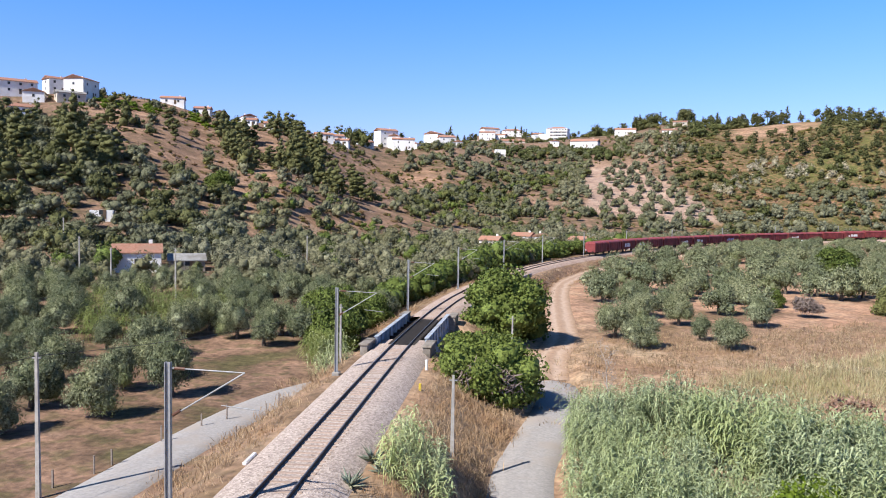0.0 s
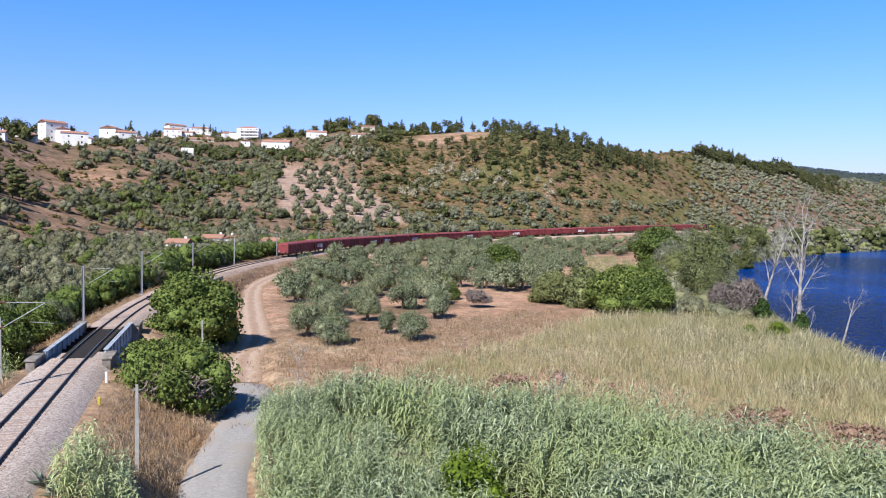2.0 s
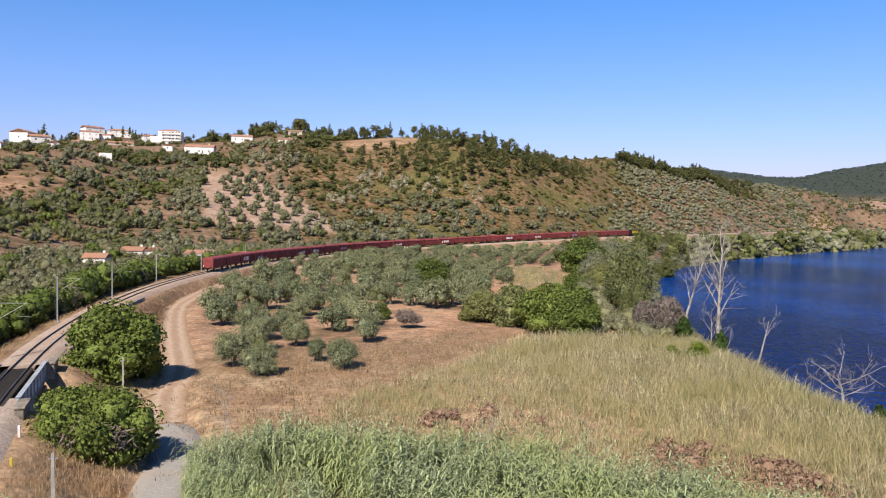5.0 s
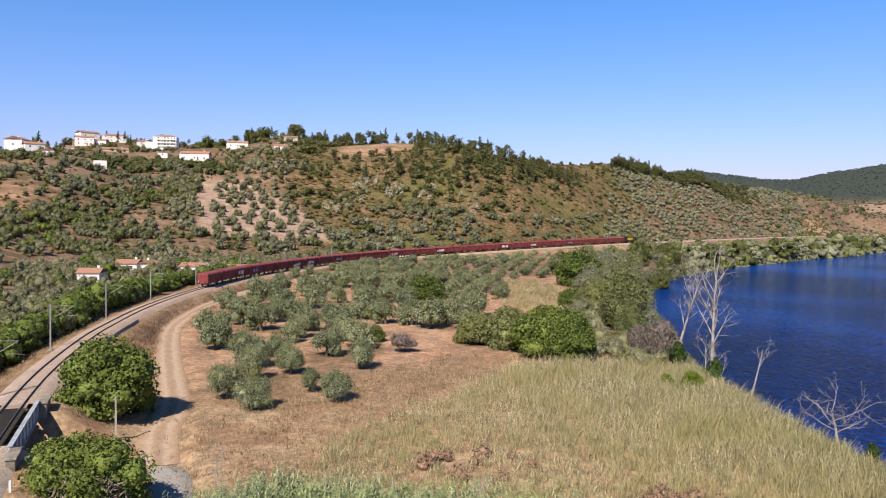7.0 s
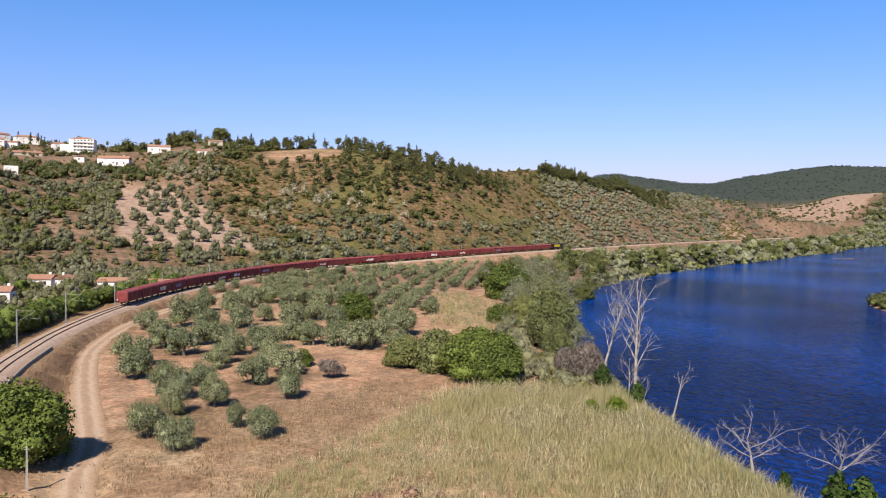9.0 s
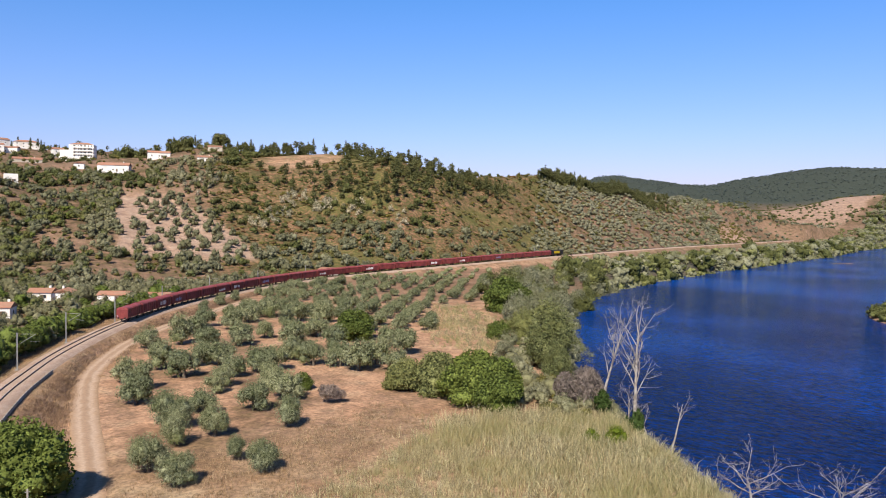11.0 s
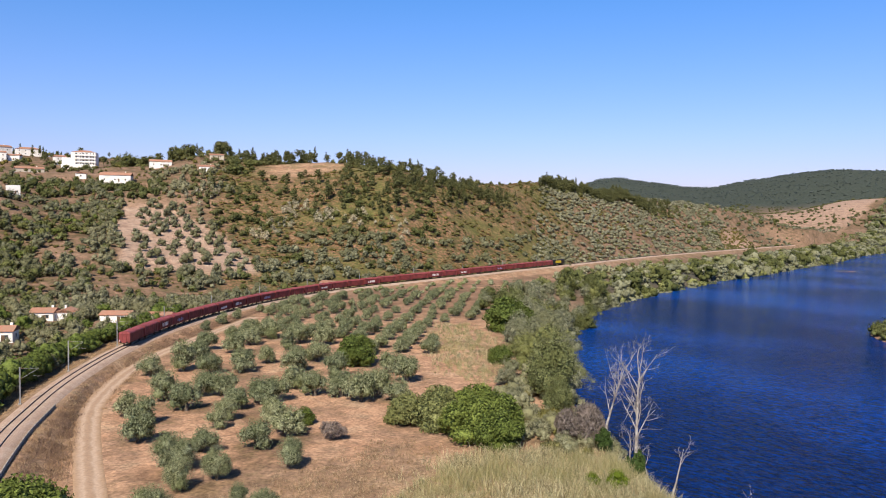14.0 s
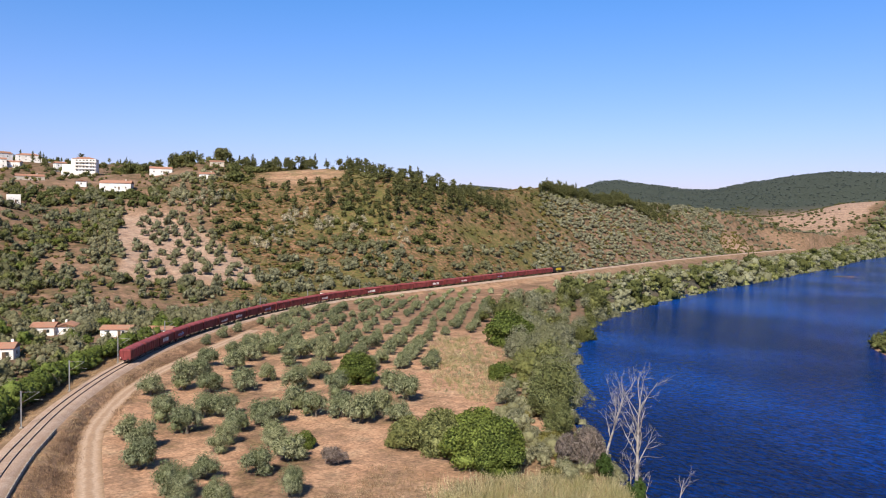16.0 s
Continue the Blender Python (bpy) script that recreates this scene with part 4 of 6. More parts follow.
OL = "silvery green olive tree on dry red soil"
OLIVE_NEAR = [tree_kind("olive_tree", OL, "olive tree", "olive", rng.uniform(2.05, 2.5), rng.uniform(3.7, 4.5), 0.55, 15, 9000, 0.115, 0.24, group="olive grove", slim=0.32, leaf_spread=0.78, squash=1.05, droop=1.0, shrink=0.62, shell=(0.66, 1.34)) for _ in range(5)]
OLIVE = [tree_kind("olive_tree", OL, "olive tree", "olive", rng.uniform(2.1, 2.5), rng.uniform(3.6, 4.2), 0.35, 13, 2600, 0.165, 0.24, group="olive grove", slim=0.4, leaf_spread=0.75, squash=1.0, droop=1.0, shrink=0.66, shell=(0.72, 1.3)) for _ in range(6)]
FIG = tree_kind("fig_tree", "broad dark green fig tree beside the lane", "tree", "fig", 5.2, 10.6, -0.6, 62, 17000, 0.22, 0.3, squash=0.75, slim=0.75, leaf_spread=0.65, shrink=0.76, shell=(0.75, 1.14))
FIG2 = tree_kind("fig_tree", "low spreading green tree with bare grey branches beside the lane", "tree", "fig", 5.4, 7.6, -1.0, 52, 17000, 0.17, 0.3, slim=0.7, leaf_spread=0.7, shrink=0.76, shell=(0.75, 1.14))
BROAD = [tree_kind("broadleaf_tree", "round dense green broadleaf tree", "tree", "fig", 4.2, 7.0, -0.5, 28, 10000, 0.19, 0.25, group="broadleaf trees", slim=0.7, leaf_spread=0.8, shrink=0.7) for _ in range(2)]
LIGHT = tree_kind("broadleaf_tree", "round yellow green broadleaf tree at the meadow edge", "tree", "alder", 4.2, 6.6, -0.5, 26, 9000, 0.19, 0.25, group="broadleaf trees", slim=0.6, leaf_spread=0.8, shrink=0.7)
POPLAR = tree_kind("poplar_tree", "tall pale green poplar at the river bank", "tree", "poplar", 4.2, 12, 0.6, 36, 13000, 0.22, 0.3, group="river bank trees", squash=1.35, leaf_spread=0.8, shrink=0.6, shell=(0.65, 1.35))
WILLOW = [tree_kind("willow_bush", "grey green willow bush at the river bank", "bush", "willow", 3.0, 4.6, 0.0, 16, 4600, 0.17, 0.12, group="river bank willows", fine=False, leaf_spread=0.8, slim=0.35) for _ in range(3)]


def scatter(name, label, category, leaf, kinds, places, sizes, material2=None):
    """Many plants as one mass: copies of a few small patterns, turned and scaled."""
    pieces, n = [], len(places)
    which = rng.integers(0, len(kinds), n)
    places = np.asarray(places, float)
    z = height(places[:, 0].copy(), places[:, 1].copy())
    turn, sizes = rng.uniform(0, 2 * np.pi, n), np.asarray(sizes, float)
    for k, (v, f) in enumerate(kinds):
        w = np.where(which == k)[0]
        if not len(w):
            continue
        c, s = np.cos(turn[w])[:, None], np.sin(turn[w])[:, None]
        x = (v[None, :, 0] * c - v[None, :, 1] * s) * sizes[w, None] + places[w, 0, None]
        y = (v[None, :, 0] * s + v[None, :, 1] * c) * sizes[w, None] + places[w, 1, None]
        h = v[None, :, 2] * sizes[w, None] * rng.uniform(0.85, 1.15, (len(w), 1)) + z[w, None]
        V = np.stack([x, y, h], -1).reshape(-1, 3)
        F = (f[None] + (np.arange(len(w)) * len(v))[:, None, None]).reshape(-1, f.shape[1])
        pieces.append((V, F))
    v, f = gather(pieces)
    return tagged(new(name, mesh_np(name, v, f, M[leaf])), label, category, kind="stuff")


def bush_kind(radius, tall, nlobes, nleaf, size, base_z=-0.1, slim=0.6, squash=0.85, shrink=0.88, inner=99, fine=False, spread=0.6, shell=(0.78, 1.16)):
    lb = lobed(radius, tall, base_z, nlobes, squash)
    return gather([leaves(lb, nleaf, size, slim=slim, spread=spread, shell=shell), cores(lb[:inner], shrink, fine)])


def wild(n, accept, bounds):
    """Random places within bearing and distance bounds that pass a test."""
    (b0, b1), (r0, r1) = bounds
    out = []
    while sum(map(len, out)) < n:
        b, r = np.radians(rng.uniform(b0, b1, n)), np.sqrt(rng.uniform(r0 * r0, r1 * r1, n))
        p = np.stack([CX + r * np.sin(b), CY + r * np.cos(b)], 1)
        out.append(p[accept(p[:, 0], p[:, 1])])
        if len(out) > 60:
            break
    return np.vstack(out)[:n]


def patchy(x, y, scale, cut):
    v = np.sin(x / scale + 2.1 * np.sin(y / scale * 0.7)) * np.cos(y / scale * 1.1 + 1.7 * np.sin(x / scale * 0.6)) + 0.5 * np.sin((x + 1.7 * y) / scale * 2.3)
    return v > cut


HOUSES = []  # x, y, clear radius; filled by the houses above the plants


def free(x, y):
    ok = np.ones(x.shape, bool)
    for hx, hy, hr in HOUSES:
        ok &= np.hypot(x - hx, y - hy) > hr
    return ok


def windows_on(h, side, w, d, storeys, hs, n, z0=0.0):
    """A row of windows for each storey on one wall (0 front -y, 1 right +x, 2 back, 3 left)."""
    length = w if side in (0, 2) else d
    for s in range(storeys):
        for k in range(n):
            u = (k + 0.5) / n * length - length / 2
            m = Matrix.Rotation(radians((0, 90, 180, 270)[side]), 4, "Z") @ Matrix.Translation((u, -(d if side in (0, 2) else w) / 2, z0 + s * hs + 0.95))
            bm = boxed(0, 0, 0, 1.0, 0.12, 1.2, m=m)
            win = part("window", bm, M["frame"], h)
            part("pane", boxed(0, -0.05, 0.08, 0.82, 0.06, 1.04, m=m), M["glass"], win)


def roof_mesh(w, d, hip, over=0.35, pitch=0.34, thick=0.18):
    """A gabled or hipped tile roof with thickness; the ridge runs along x."""
    a, b = w / 2 + over, d / 2 + over
    rise = b * pitch
    k = (a - b * 0.95) if hip else a
    k = max(k, 0.05)
    bm = bmesh.new()
    for dz in (0, thick):
        lo = [bm.verts.new(p) for p in ((-a, -b, dz), (a, -b, dz), (a, b, dz), (-a, b, dz), (-k, 0, rise + dz), (k, 0, rise + dz))]
        for f in ((0, 1, 5, 4), (2, 3, 4, 5), (1, 2, 5), (3, 0, 4)):
            bm.faces.new([lo[i] for i in f])
    v = list(bm.verts)
    for i in range(4):
        j = (i + 1) % 4
        bm.faces.new([v[i], v[j], v[6 + j], v[6 + i]])
    bmesh.ops.recalc_face_normals(bm, faces=bm.faces)
    return bm


def house(x, y, turn, w, d, storeys, label, hip=False, wall="white", roof="tile", nwin=2, z=None, chimney=True, hs=2.9, category="house"):
    z = ground_at(x, y) if z is None else z
    h = thing("house", x, y, z, turn, label, category, "village houses")
    HOUSES.append((x, y, 0.62 * max(w, d) + 1.2))
    hw = storeys * hs
    bm = boxed(0, 0, -3.0, w, d, hw + 3.0)
    if not hip and roof:
        rise = (d / 2) * 0.34
        g = [bm.verts.new(p) for p in ((-w / 2, -d / 2, hw), (-w / 2, d / 2, hw), (-w / 2, 0, hw + rise), (w / 2, -d / 2, hw), (w / 2, d / 2, hw), (w / 2, 0, hw + rise))]
        for f in ((0, 2, 1), (3, 4, 5), (0, 3, 5, 2), (1, 2, 5, 4)):
            bm.faces.new([g[i] for i in f])
    part("wall", bm, M[wall], h)
    if roof:
        rf = part("roof", roof_mesh(w, d, hip), M[roof], h)
        rf.location = (0, 0, hw - 0.16)
    if chimney and roof:
        part("chimney", boxed(w * 0.28, d * 0.18, 0.2, 0.7, 0.6, 0.2 * d + 0.5), M["white"], rf)
    windows_on(h, 0, w, d, storeys, hs, nwin)
    windows_on(h, 1, w, d, storeys, hs, max(1, nwin - 1))
    windows_on(h, 3, w, d, storeys, hs, max(1, nwin - 1))
    part("door", boxed(w * 0.12, -d / 2 - 0.02, 0, 1.0, 0.1, 2.1), M["door"], h)
    return h


def town(b, r, w, d, storeys, turn=0, label="white house with a terracotta roof on the hillside", **kw):
    x, y = polar(b, r)
    return house(x, y, turn - b, w, d, storeys, label, **kw)


W1 = "white plastered hillside house with a terracotta roof"
W2 = "white village house with a red tile roof among olive trees"
# ridge village, from the western spur to the dome of the hill
town(-34.4, 372, 17, 9, 2, 6, "broad white two-storey house with a terracotta roof on the ridge", nwin=4, hs=2.6)
town(-33.9, 335, 10, 8, 1, 5, "low white house with a red roof among bushes", nwin=3)
town(-31.9, 381, 9, 8, 2, 20, W2)
town(-30.4, 370, 12, 9, 2, 58, "tall white gabled house on the ridge", hs=3.7)
town(-33.2, 360, 8, 8, 1, 84, "white gable-fronted house below the long one", hs=3.2, nwin=1)
town(-31.1, 358, 11, 7, 1, 10, "grey stone outbuilding under a sheet roof", wall="cream", roof="greyroof", chimney=False)
for b, r, w, st, lab in ((-24.6, 388, 11, 1, W2), (-22.6, 394, 8, 1, W1), (-21.5, 402, 9, 1, W2), (-19.5, 411, 9, 1, W1), (-19.2, 380, 5, 1, W2), (-18.0, 380, 5, 1, W2), (-14.1, 425, 10, 1, W1), (-13.2, 460, 9, 1, W2), (-12.7, 452, 8, 1, W1), (-11.3, 515, 12, 1, W2), (-10.9, 500, 8, 1, W1)):
    town(b, r + 14, w, 7, st, 12 * math.sin(b * 7) + (90 if int(r) % 3 == 0 else 0), lab, hs=2.9)
for b, r, w, dd, st, hs, tn in ((-9.5, 545, 14, 10, 3, 3.7, 28), (-8.8, 540, 10, 8, 2, 4.2, 78), (-8.2, 531, 15, 8, 2, 3.5, 4), (-7.4, 548, 10, 8, 1, 3.4, 70)):
    town(b, r, w, dd, st, tn, W1, hs=hs)
town(-6.6, 600, 9, 8, 1, 35, W2, hs=3.0)
town(-5.85, 592, 14, 12, 2, 62, "tall white gabled house with a red tile roof", hs=4.9)
town(-4.98, 570, 12, 9, 2, 12, "white two-storey house beside a gabled one", hs=3.3)
town(-4.12, 552, 8, 7, 1, 84, "small white house below the village", hs=4.0, nwin=1)
# upper houses on the slope behind
town(-2.97, 800, 15, 9, 1, 8, "low white house among dark trees", hs=3.6)
town(-1.75, 905, 20, 13, 2, 24, "large white gabled house on the upper slope", hs=4.4)
town(-1.95, 850, 17, 10, 2, 5, "white two-storey house below a gabled one", hs=3.9, nwin=3)
town(-0.95, 855, 14, 9, 1, -20, W2, hs=4.6)
town(-0.1, 930, 24, 13, 2, 6, "long white house under a broad red tile roof", hs=3.3, hip=True, nwin=4)
town(1.75, 838, 10, 10, 2, 14, W1, hs=3.7)
town(-0.05, 680, 20, 10, 1, 8, "unfinished pinkish house with a terrace wall", wall="cream", hs=4.6, nwin=3)
town(3.06, 614, 6.5, 7, 1, 84, "small white gable below the apartment block", hs=3.3, nwin=1, chimney=False)
town(-0.98, 540, 7.4, 6, 1, 5, "small white cube of a house with a flat roof", roof=None, hs=5.4)
town(5.25, 600, 21, 12, 1, -10, "white farmhouse with a broad red tile roof", nwin=3, hs=4.7)
town(8.1, 670, 17, 10, 1, 5, "white farmhouse with red roof near the hilltop", nwin=3, hs=4.2)
town(11.2, 612, 11, 9, 1, 0, "small white house with a red roof on the hill", nwin=2, hs=3.4)
town(11.9, 700, 12, 8, 1, 0, "red roofed shed near the hilltop", wall="cream", chimney=False)
# four-storey apartment block with balconies
ax_, ay_ = polar(3.25, 800)
az_ = ground_at(ax_, ay_) + 2.5
HOUSES.append((ax_, ay_, 26))
block = thing("apartment_block", ax_, ay_, az_, -3.3 - 12, "white four-storey apartment block with balconies and red roof", "apartment block")
part("wall", boxed(0, 2, -4, 21, 12, 16), M["white"], block)
rf = part("roof", roof_mesh(19, 12, True, pitch=0.3), M["tile"], block)
rf.location = (0, 2, 12)
part("side_wing", boxed(-14, 3, -4, 9, 10, 11), M["white"], block)
part("terrace_wall", boxed(-4, -7.5, -4, 28, 1.0, 4.6), M["white"], block)
for s in range(4):
    part("balcony", boxed(1.5, -5.0, s * 3.0 - 0.15, 17, 2.2, 0.25), M["white"], block)
    part("balustrade", boxed(1.5, -6.0, s * 3.0 + 0.1, 17, 0.15, 0.9), M["white"], block)
    for k in range(5):
        part("column", boxed(-6.8 + k * 4.15, -5.9, s * 3.0 + 0.1, 0.4, 0.4, 2.75), M["white"], block)
    for k in range(6):
        win = part("window", boxed(-5.8 + k * 2.9, -4.0, s * 3.0 + 0.15, 1.7, 0.12, 2.1), M["frame"], block)
        part("pane", boxed(-5.8 + k * 2.9, -4.06, s * 3.0 + 0.2, 1.45, 0.06, 1.95), M["glass"], win)
windows_on(block, 1, 21, 16, 4, 3.0, 3)
block.scale = (1.04, 1.04, 1.04)

# houses in the valley; the yards in front are kept clear
HOUSES += [(*polar(-34.0, 326), 11), (*polar(-32.0, 350), 7), (-55, 130, 4), (-50, 120, 4), (-43, 133, 6), (4, 239, 5), (9, 238, 5), (19, 281, 6), (32, 268, 6)]
house(-60.0, 139.5, 26, 8.4, 8, 1, "whitewashed farmhouse with a faded orange tile roof among olives", nwin=1, hs=3.3, wall="white")
house(-52.3, 144, 26, 6.5, 6, 1, "low shed with a grey sheet roof beside the farmhouse", roof="greyroof", wall="stone", nwin=1, hs=2.1, chimney=False, category="shed")
house(4.2, 248, -14, 6.2, 6.6, 1, "small white cottage with an orange tile roof by the railway", nwin=2, hs=3.2)
house(15.2, 291, -20, 7.5, 7, 1, "low white cottage with a red tile roof behind trees", nwin=2)
house(22.0, 290, 70, 6.5, 6, 1, "low white cottage with a red tile roof behind trees", nwin=2)
house(37, 279, -25, 10, 6, 1, "low white outbuilding with an orange tile roof near the track", nwin=2, hs=2.6, category="shed", chimney=False)
house(50, 273, -30, 8, 5, 1, "low outbuilding with an orange tile roof near the track", nwin=1, hs=2.6, category="shed", chimney=False)
house(146, 371, -58, 9, 5, 1, "small railway hut with an orange tile roof beside the track", nwin=2, hs=2.8, chimney=False, category="hut")
house(-85, 172, 20, 5, 4, 1, "half hidden low white ruin on the slope", roof=None, nwin=1, hs=2.0)

# ---- planting ----
# two big trees beside the lane
plant(FIG, 10.2, 96.8, 1.0, 20)
plant(FIG2, 8.7, 67.6, 0.89, 60)
# named olives at the edge of the field
for x, y, s in ((26.8, 95, 0.85), (24.4, 101.5, 0.95), (37.2, 95.5, 0.85), (35.2, 101.5, 0.6), (46, 114, 0.9), (35, 113.5, 0.85), (29.5, 112, 0.9),
                (27, 157, 0.97), (27, 138, 1.15), (29, 149, 1.15), (30, 121, 1.2), (36, 128, 0.95), (36, 167, 1.25), (38, 156, 1.2), (43, 167, 1.05), (41, 141, 0.8), (44, 146, 0.92), (47, 153, 1.1)):
    olive(x, y, s * 1.1)
for x, y, s in ((47, 166, 1.15), (44, 126, 0.95), (51, 140, 1.0), (51, 131, 1.15), (53, 155, 1.1), (56, 156, 1.1), (63, 166, 1.15), (65, 157, 1.0), (68, 183, 1.25), (36, 192, 1.1), (44, 195, 1.4), (49, 189, 1.15),
                (50, 207, 1.2), (55, 222, 1.15), (57, 188, 1.25), (65, 196, 0.9), (61, 214, 1.25), (68, 225, 1.2), (78, 193, 1.3), (88, 216, 1.3), (76, 212, 1.25), (70, 154, 1.2), (72, 148, 1.3)):
    olive(x, y, s * 1.17)
for x, y, s in ((78, 153, 1.15), (79, 145, 1.1), (76, 172, 1.2), (90, 172, 1.15), (89, 161, 1.2), (82, 221, 1.3), (77, 234, 1.35)):
    olive(x, y, s * 1.17)
plant(BROAD[1], 56, 137, 0.5)
CLEARING = [(101, 150), (113, 153), (124, 175), (140, 205), (148, 232), (137, 236), (119, 206), (107, 180)]
# rows of the grove between the dirt track and the river
row_dir = np.array([0.57, 0.82])
row_off = np.array([0.82, -0.57])
grove = []
for i in range(-30, 40):
    for j in range(-4, 46):
        p = np.array([62.0, 176.0]) + row_dir * (i * 6.6 + rng.normal() * 0.7) + row_off * ((j - 12) * 7.8 + rng.normal() * 0.6)
        grove.append(p)
grove = np.array(grove)
gd, gs = along(coarse, grove[:, 0], grove[:, 1])
pd = np.abs(along(pathway, grove[:, 0], grove[:, 1])[0])
bd = np.abs(along(river_line, grove[:, 0], grove[:, 1])[0])
keep = (gd > 9) & (gd < 130) & (pd > 4.5) & (bd > 30) & ~inside(RIVER, grove[:, 0], grove[:, 1]) & (gs > ARC0 + 140) & (gs < ARC0 + 560)
keep &= (np.hypot(grove[:, 0] - CX, grove[:, 1]) > 238) | ((grove[:, 0] > 93) & (grove[:, 0] + grove[:, 1] < 335))
keep &= (grove[:, 1] > 150) & ~((grove[:, 0] > 92) & (grove[:, 1] < 190)) & ~((grove[:, 0] - 86) ** 2 + (grove[:, 1] - 186) ** 2 < 90)
keep &= ~inside(CLEARING, grove[:, 0], grove[:, 1])
grove = grove[keep & (rng.uniform(size=len(grove)) > np.where(np.hypot(grove[:, 0] - CX, grove[:, 1]) > 250, 0.22, 0.06))]
grove = grove[np.argsort(np.hypot(grove[:, 0] - CX, grove[:, 1]))]
for x, y in grove[:170]:
    far = math.hypot(x - CX, y)
    olive(x, y, rng.uniform(0.9, 1.12) if far < 260 else rng.uniform(0.72, 0.95))
scatter("grove_olives", "rows of grey green olive trees beyond the field", "olive rows", "olive", [bush_kind(2.3, 3.4, 9, 260, 0.2) for _ in range(4)], grove[170:], rng.uniform(0.52, 0.8, len(grove) - 170))
# dense thicket and single trees of the meadow's edge
for x, y, s in ((79, 114.5, 1.25), (81.2, 108.5, 1.1), (84.5, 115.5, 1.2), (85, 123, 1.1), (121, 170, 0.8)):
    plant(BROAD[int(rng.integers(2))], x, y, s)
for x, y, s in ((73.5, 128.5, 1.0), (77.5, 124, 1.2), (80, 129, 1.1)):
    plant(LIGHT, x, y, s)
plant(BROAD[0], 85, 184, 1.25)
plant(BROAD[1], *polar(-21.4, 236), 1.0)
for x, y, s in ((-9.5, 88, 0.85), (-12.5, 95, 0.9), (-8.5, 101, 0.8), (-13, 106, 0.85)):
    plant(BROAD[int(rng.integers(2))], x, y, s)
plant(BROAD[1], 152, 214, 1.9)
plant(BROAD[1], 150, 205, 0.9)
plant(POPLAR, 110, 133, 1.2)
plant(POPLAR, 103, 121, 0.7)
plant(POPLAR, 172, 238, 0.9)
# bare grey branches that stand out of the low fig's crown
bare = [(v, f) for v, f in [leaves([(-0.8, -4.0, 2.4, 2.0, 0.8, 1.3), (1.2, -4.1, 1.9, 1.5, 0.8, 1.1)], 330, 0.6, spread=1.2, slim=0.03, shell=(0.5, 1.15))]]
t = thing("leafless_shrub", 9.0, 67.9, ground_at(9.0, 67.9), 0, "tangle of bare grey twigs at the fig's edge", "shrub", "bare shrubs")
part("bare_crown", mesh_np("bare_crown", bare[0][0], bare[0][1], M["twig"]), None, t)
for x, y, s in ((98, 107, 1.0), (103, 112, 1.1), (92, 112, 0.7), (120, 143, 1.2), (127, 152, 1.1), (100, 132, 0.8), (108, 148, 0.9), (96, 120, 0.8)):
    plant(WILLOW[int(rng.integers(3))], x, y, s)
# bank vegetation along the river: a mass
lb = spline([(x, y, 0) for x, y in LEFT_BANK[9:]], 1.0)
pts, sz = [], []
for k in range(len(lb) - 2):
    u = lb[k + 1, :2] - lb[k, :2]
    u /= np.linalg.norm(u)
    dist = math.hypot(lb[k, 0] - CX, lb[k, 1])
    if rng.uniform() < (0.7 if dist < 500 else 0.42):
        for j in range(2):
            o = rng.uniform(-5.0, 1.5) if j else rng.uniform(0.0, 16.0 if dist < 300 else 40.0)
            pts.append(lb[k, :2] + o * np.array([-u[1], u[0]]))
            sz.append(rng.choice([0.65, 1.05, 1.5], p=[0.4, 0.4, 0.2]) * rng.uniform(0.8, 1.2) * (1.0 if dist < 600 else 1.4))
pts, sz = np.array(pts), np.array(sz)
clear_ = (np.hypot(pts[:, 0] - 107, pts[:, 1] - 127) > 10) & (np.hypot(pts[:, 0] - 105, pts[:, 1] - 120) > 6)
pts, sz = pts[clear_], sz[clear_]
close = np.hypot(pts[:, 0] - CX, pts[:, 1]) < 380
tone = np.sin(pts[:, 0] / 9 + 1.5 * np.sin(pts[:, 1] / 13)) + 0.6 * rng.normal(size=len(pts))
tone = tone - 0.9 * (np.hypot(pts[:, 0] - CX, pts[:, 1]) < 200)
hue = np.where(tone > 0.85, 2, np.where(tone > 0.25, 1, 0))
fine_bank = [bush_kind(2.5, 5.0, 13, 1500, 0.17, slim=0.33, shrink=0.66, shell=(0.68, 1.36), spread=0.9, squash=1.05) for _ in range(5)]
bank_kinds = [bush_kind(2.7, 4.6, 8, 130, 0.26) for _ in range(4)]
for k, key, label in ((0, "willow", "grey green willow thicket lining the river bank"), (1, "alder", "fresh green alder thicket on the river bank"), (2, "bankleaf", "dark green riverside trees among the willows")):
    for near_, kinds, name in ((close, fine_bank, "riverside_thicket"), (~close, bank_kinds, "far_bank_thicket")):
        w = near_ & (hue == k)
        scatter(name, label if name[0] == "r" else label + " far off", "riverside thicket", key, kinds, pts[w], sz[w] * (1.25 if k == 2 else 1.0) * 1.1)

# scrub and olives on the hills: masses
olive_far = [bush_kind(2.4, 3.7, 6, 190, 0.23, slim=0.45, shrink=0.76, squash=1.0, shell=(0.75, 1.25)) for _ in range(6)]
shrub_far = [bush_kind(1.5, 1.8, 3, 36, 0.26, shrink=0.78, shell=(0.7, 1.3)) for _ in range(5)]
round_far = [bush_kind(2.9, 4.8, 7, 230, 0.26, shrink=0.76, squash=0.95, shell=(0.75, 1.28)) for _ in range(5)]
low_heath = [bush_kind(1.5, 0.9, 3, 30, 0.22, shrink=0.7, shell=(0.6, 1.3)) for _ in range(5)]


def hill_ok(x, y):
    d, s = along(coarse, x, y)
    return (d < -9) & free(x, y)


def bearing(x, y):
    return np.degrees(np.arctan2(x - CX, y - CY))


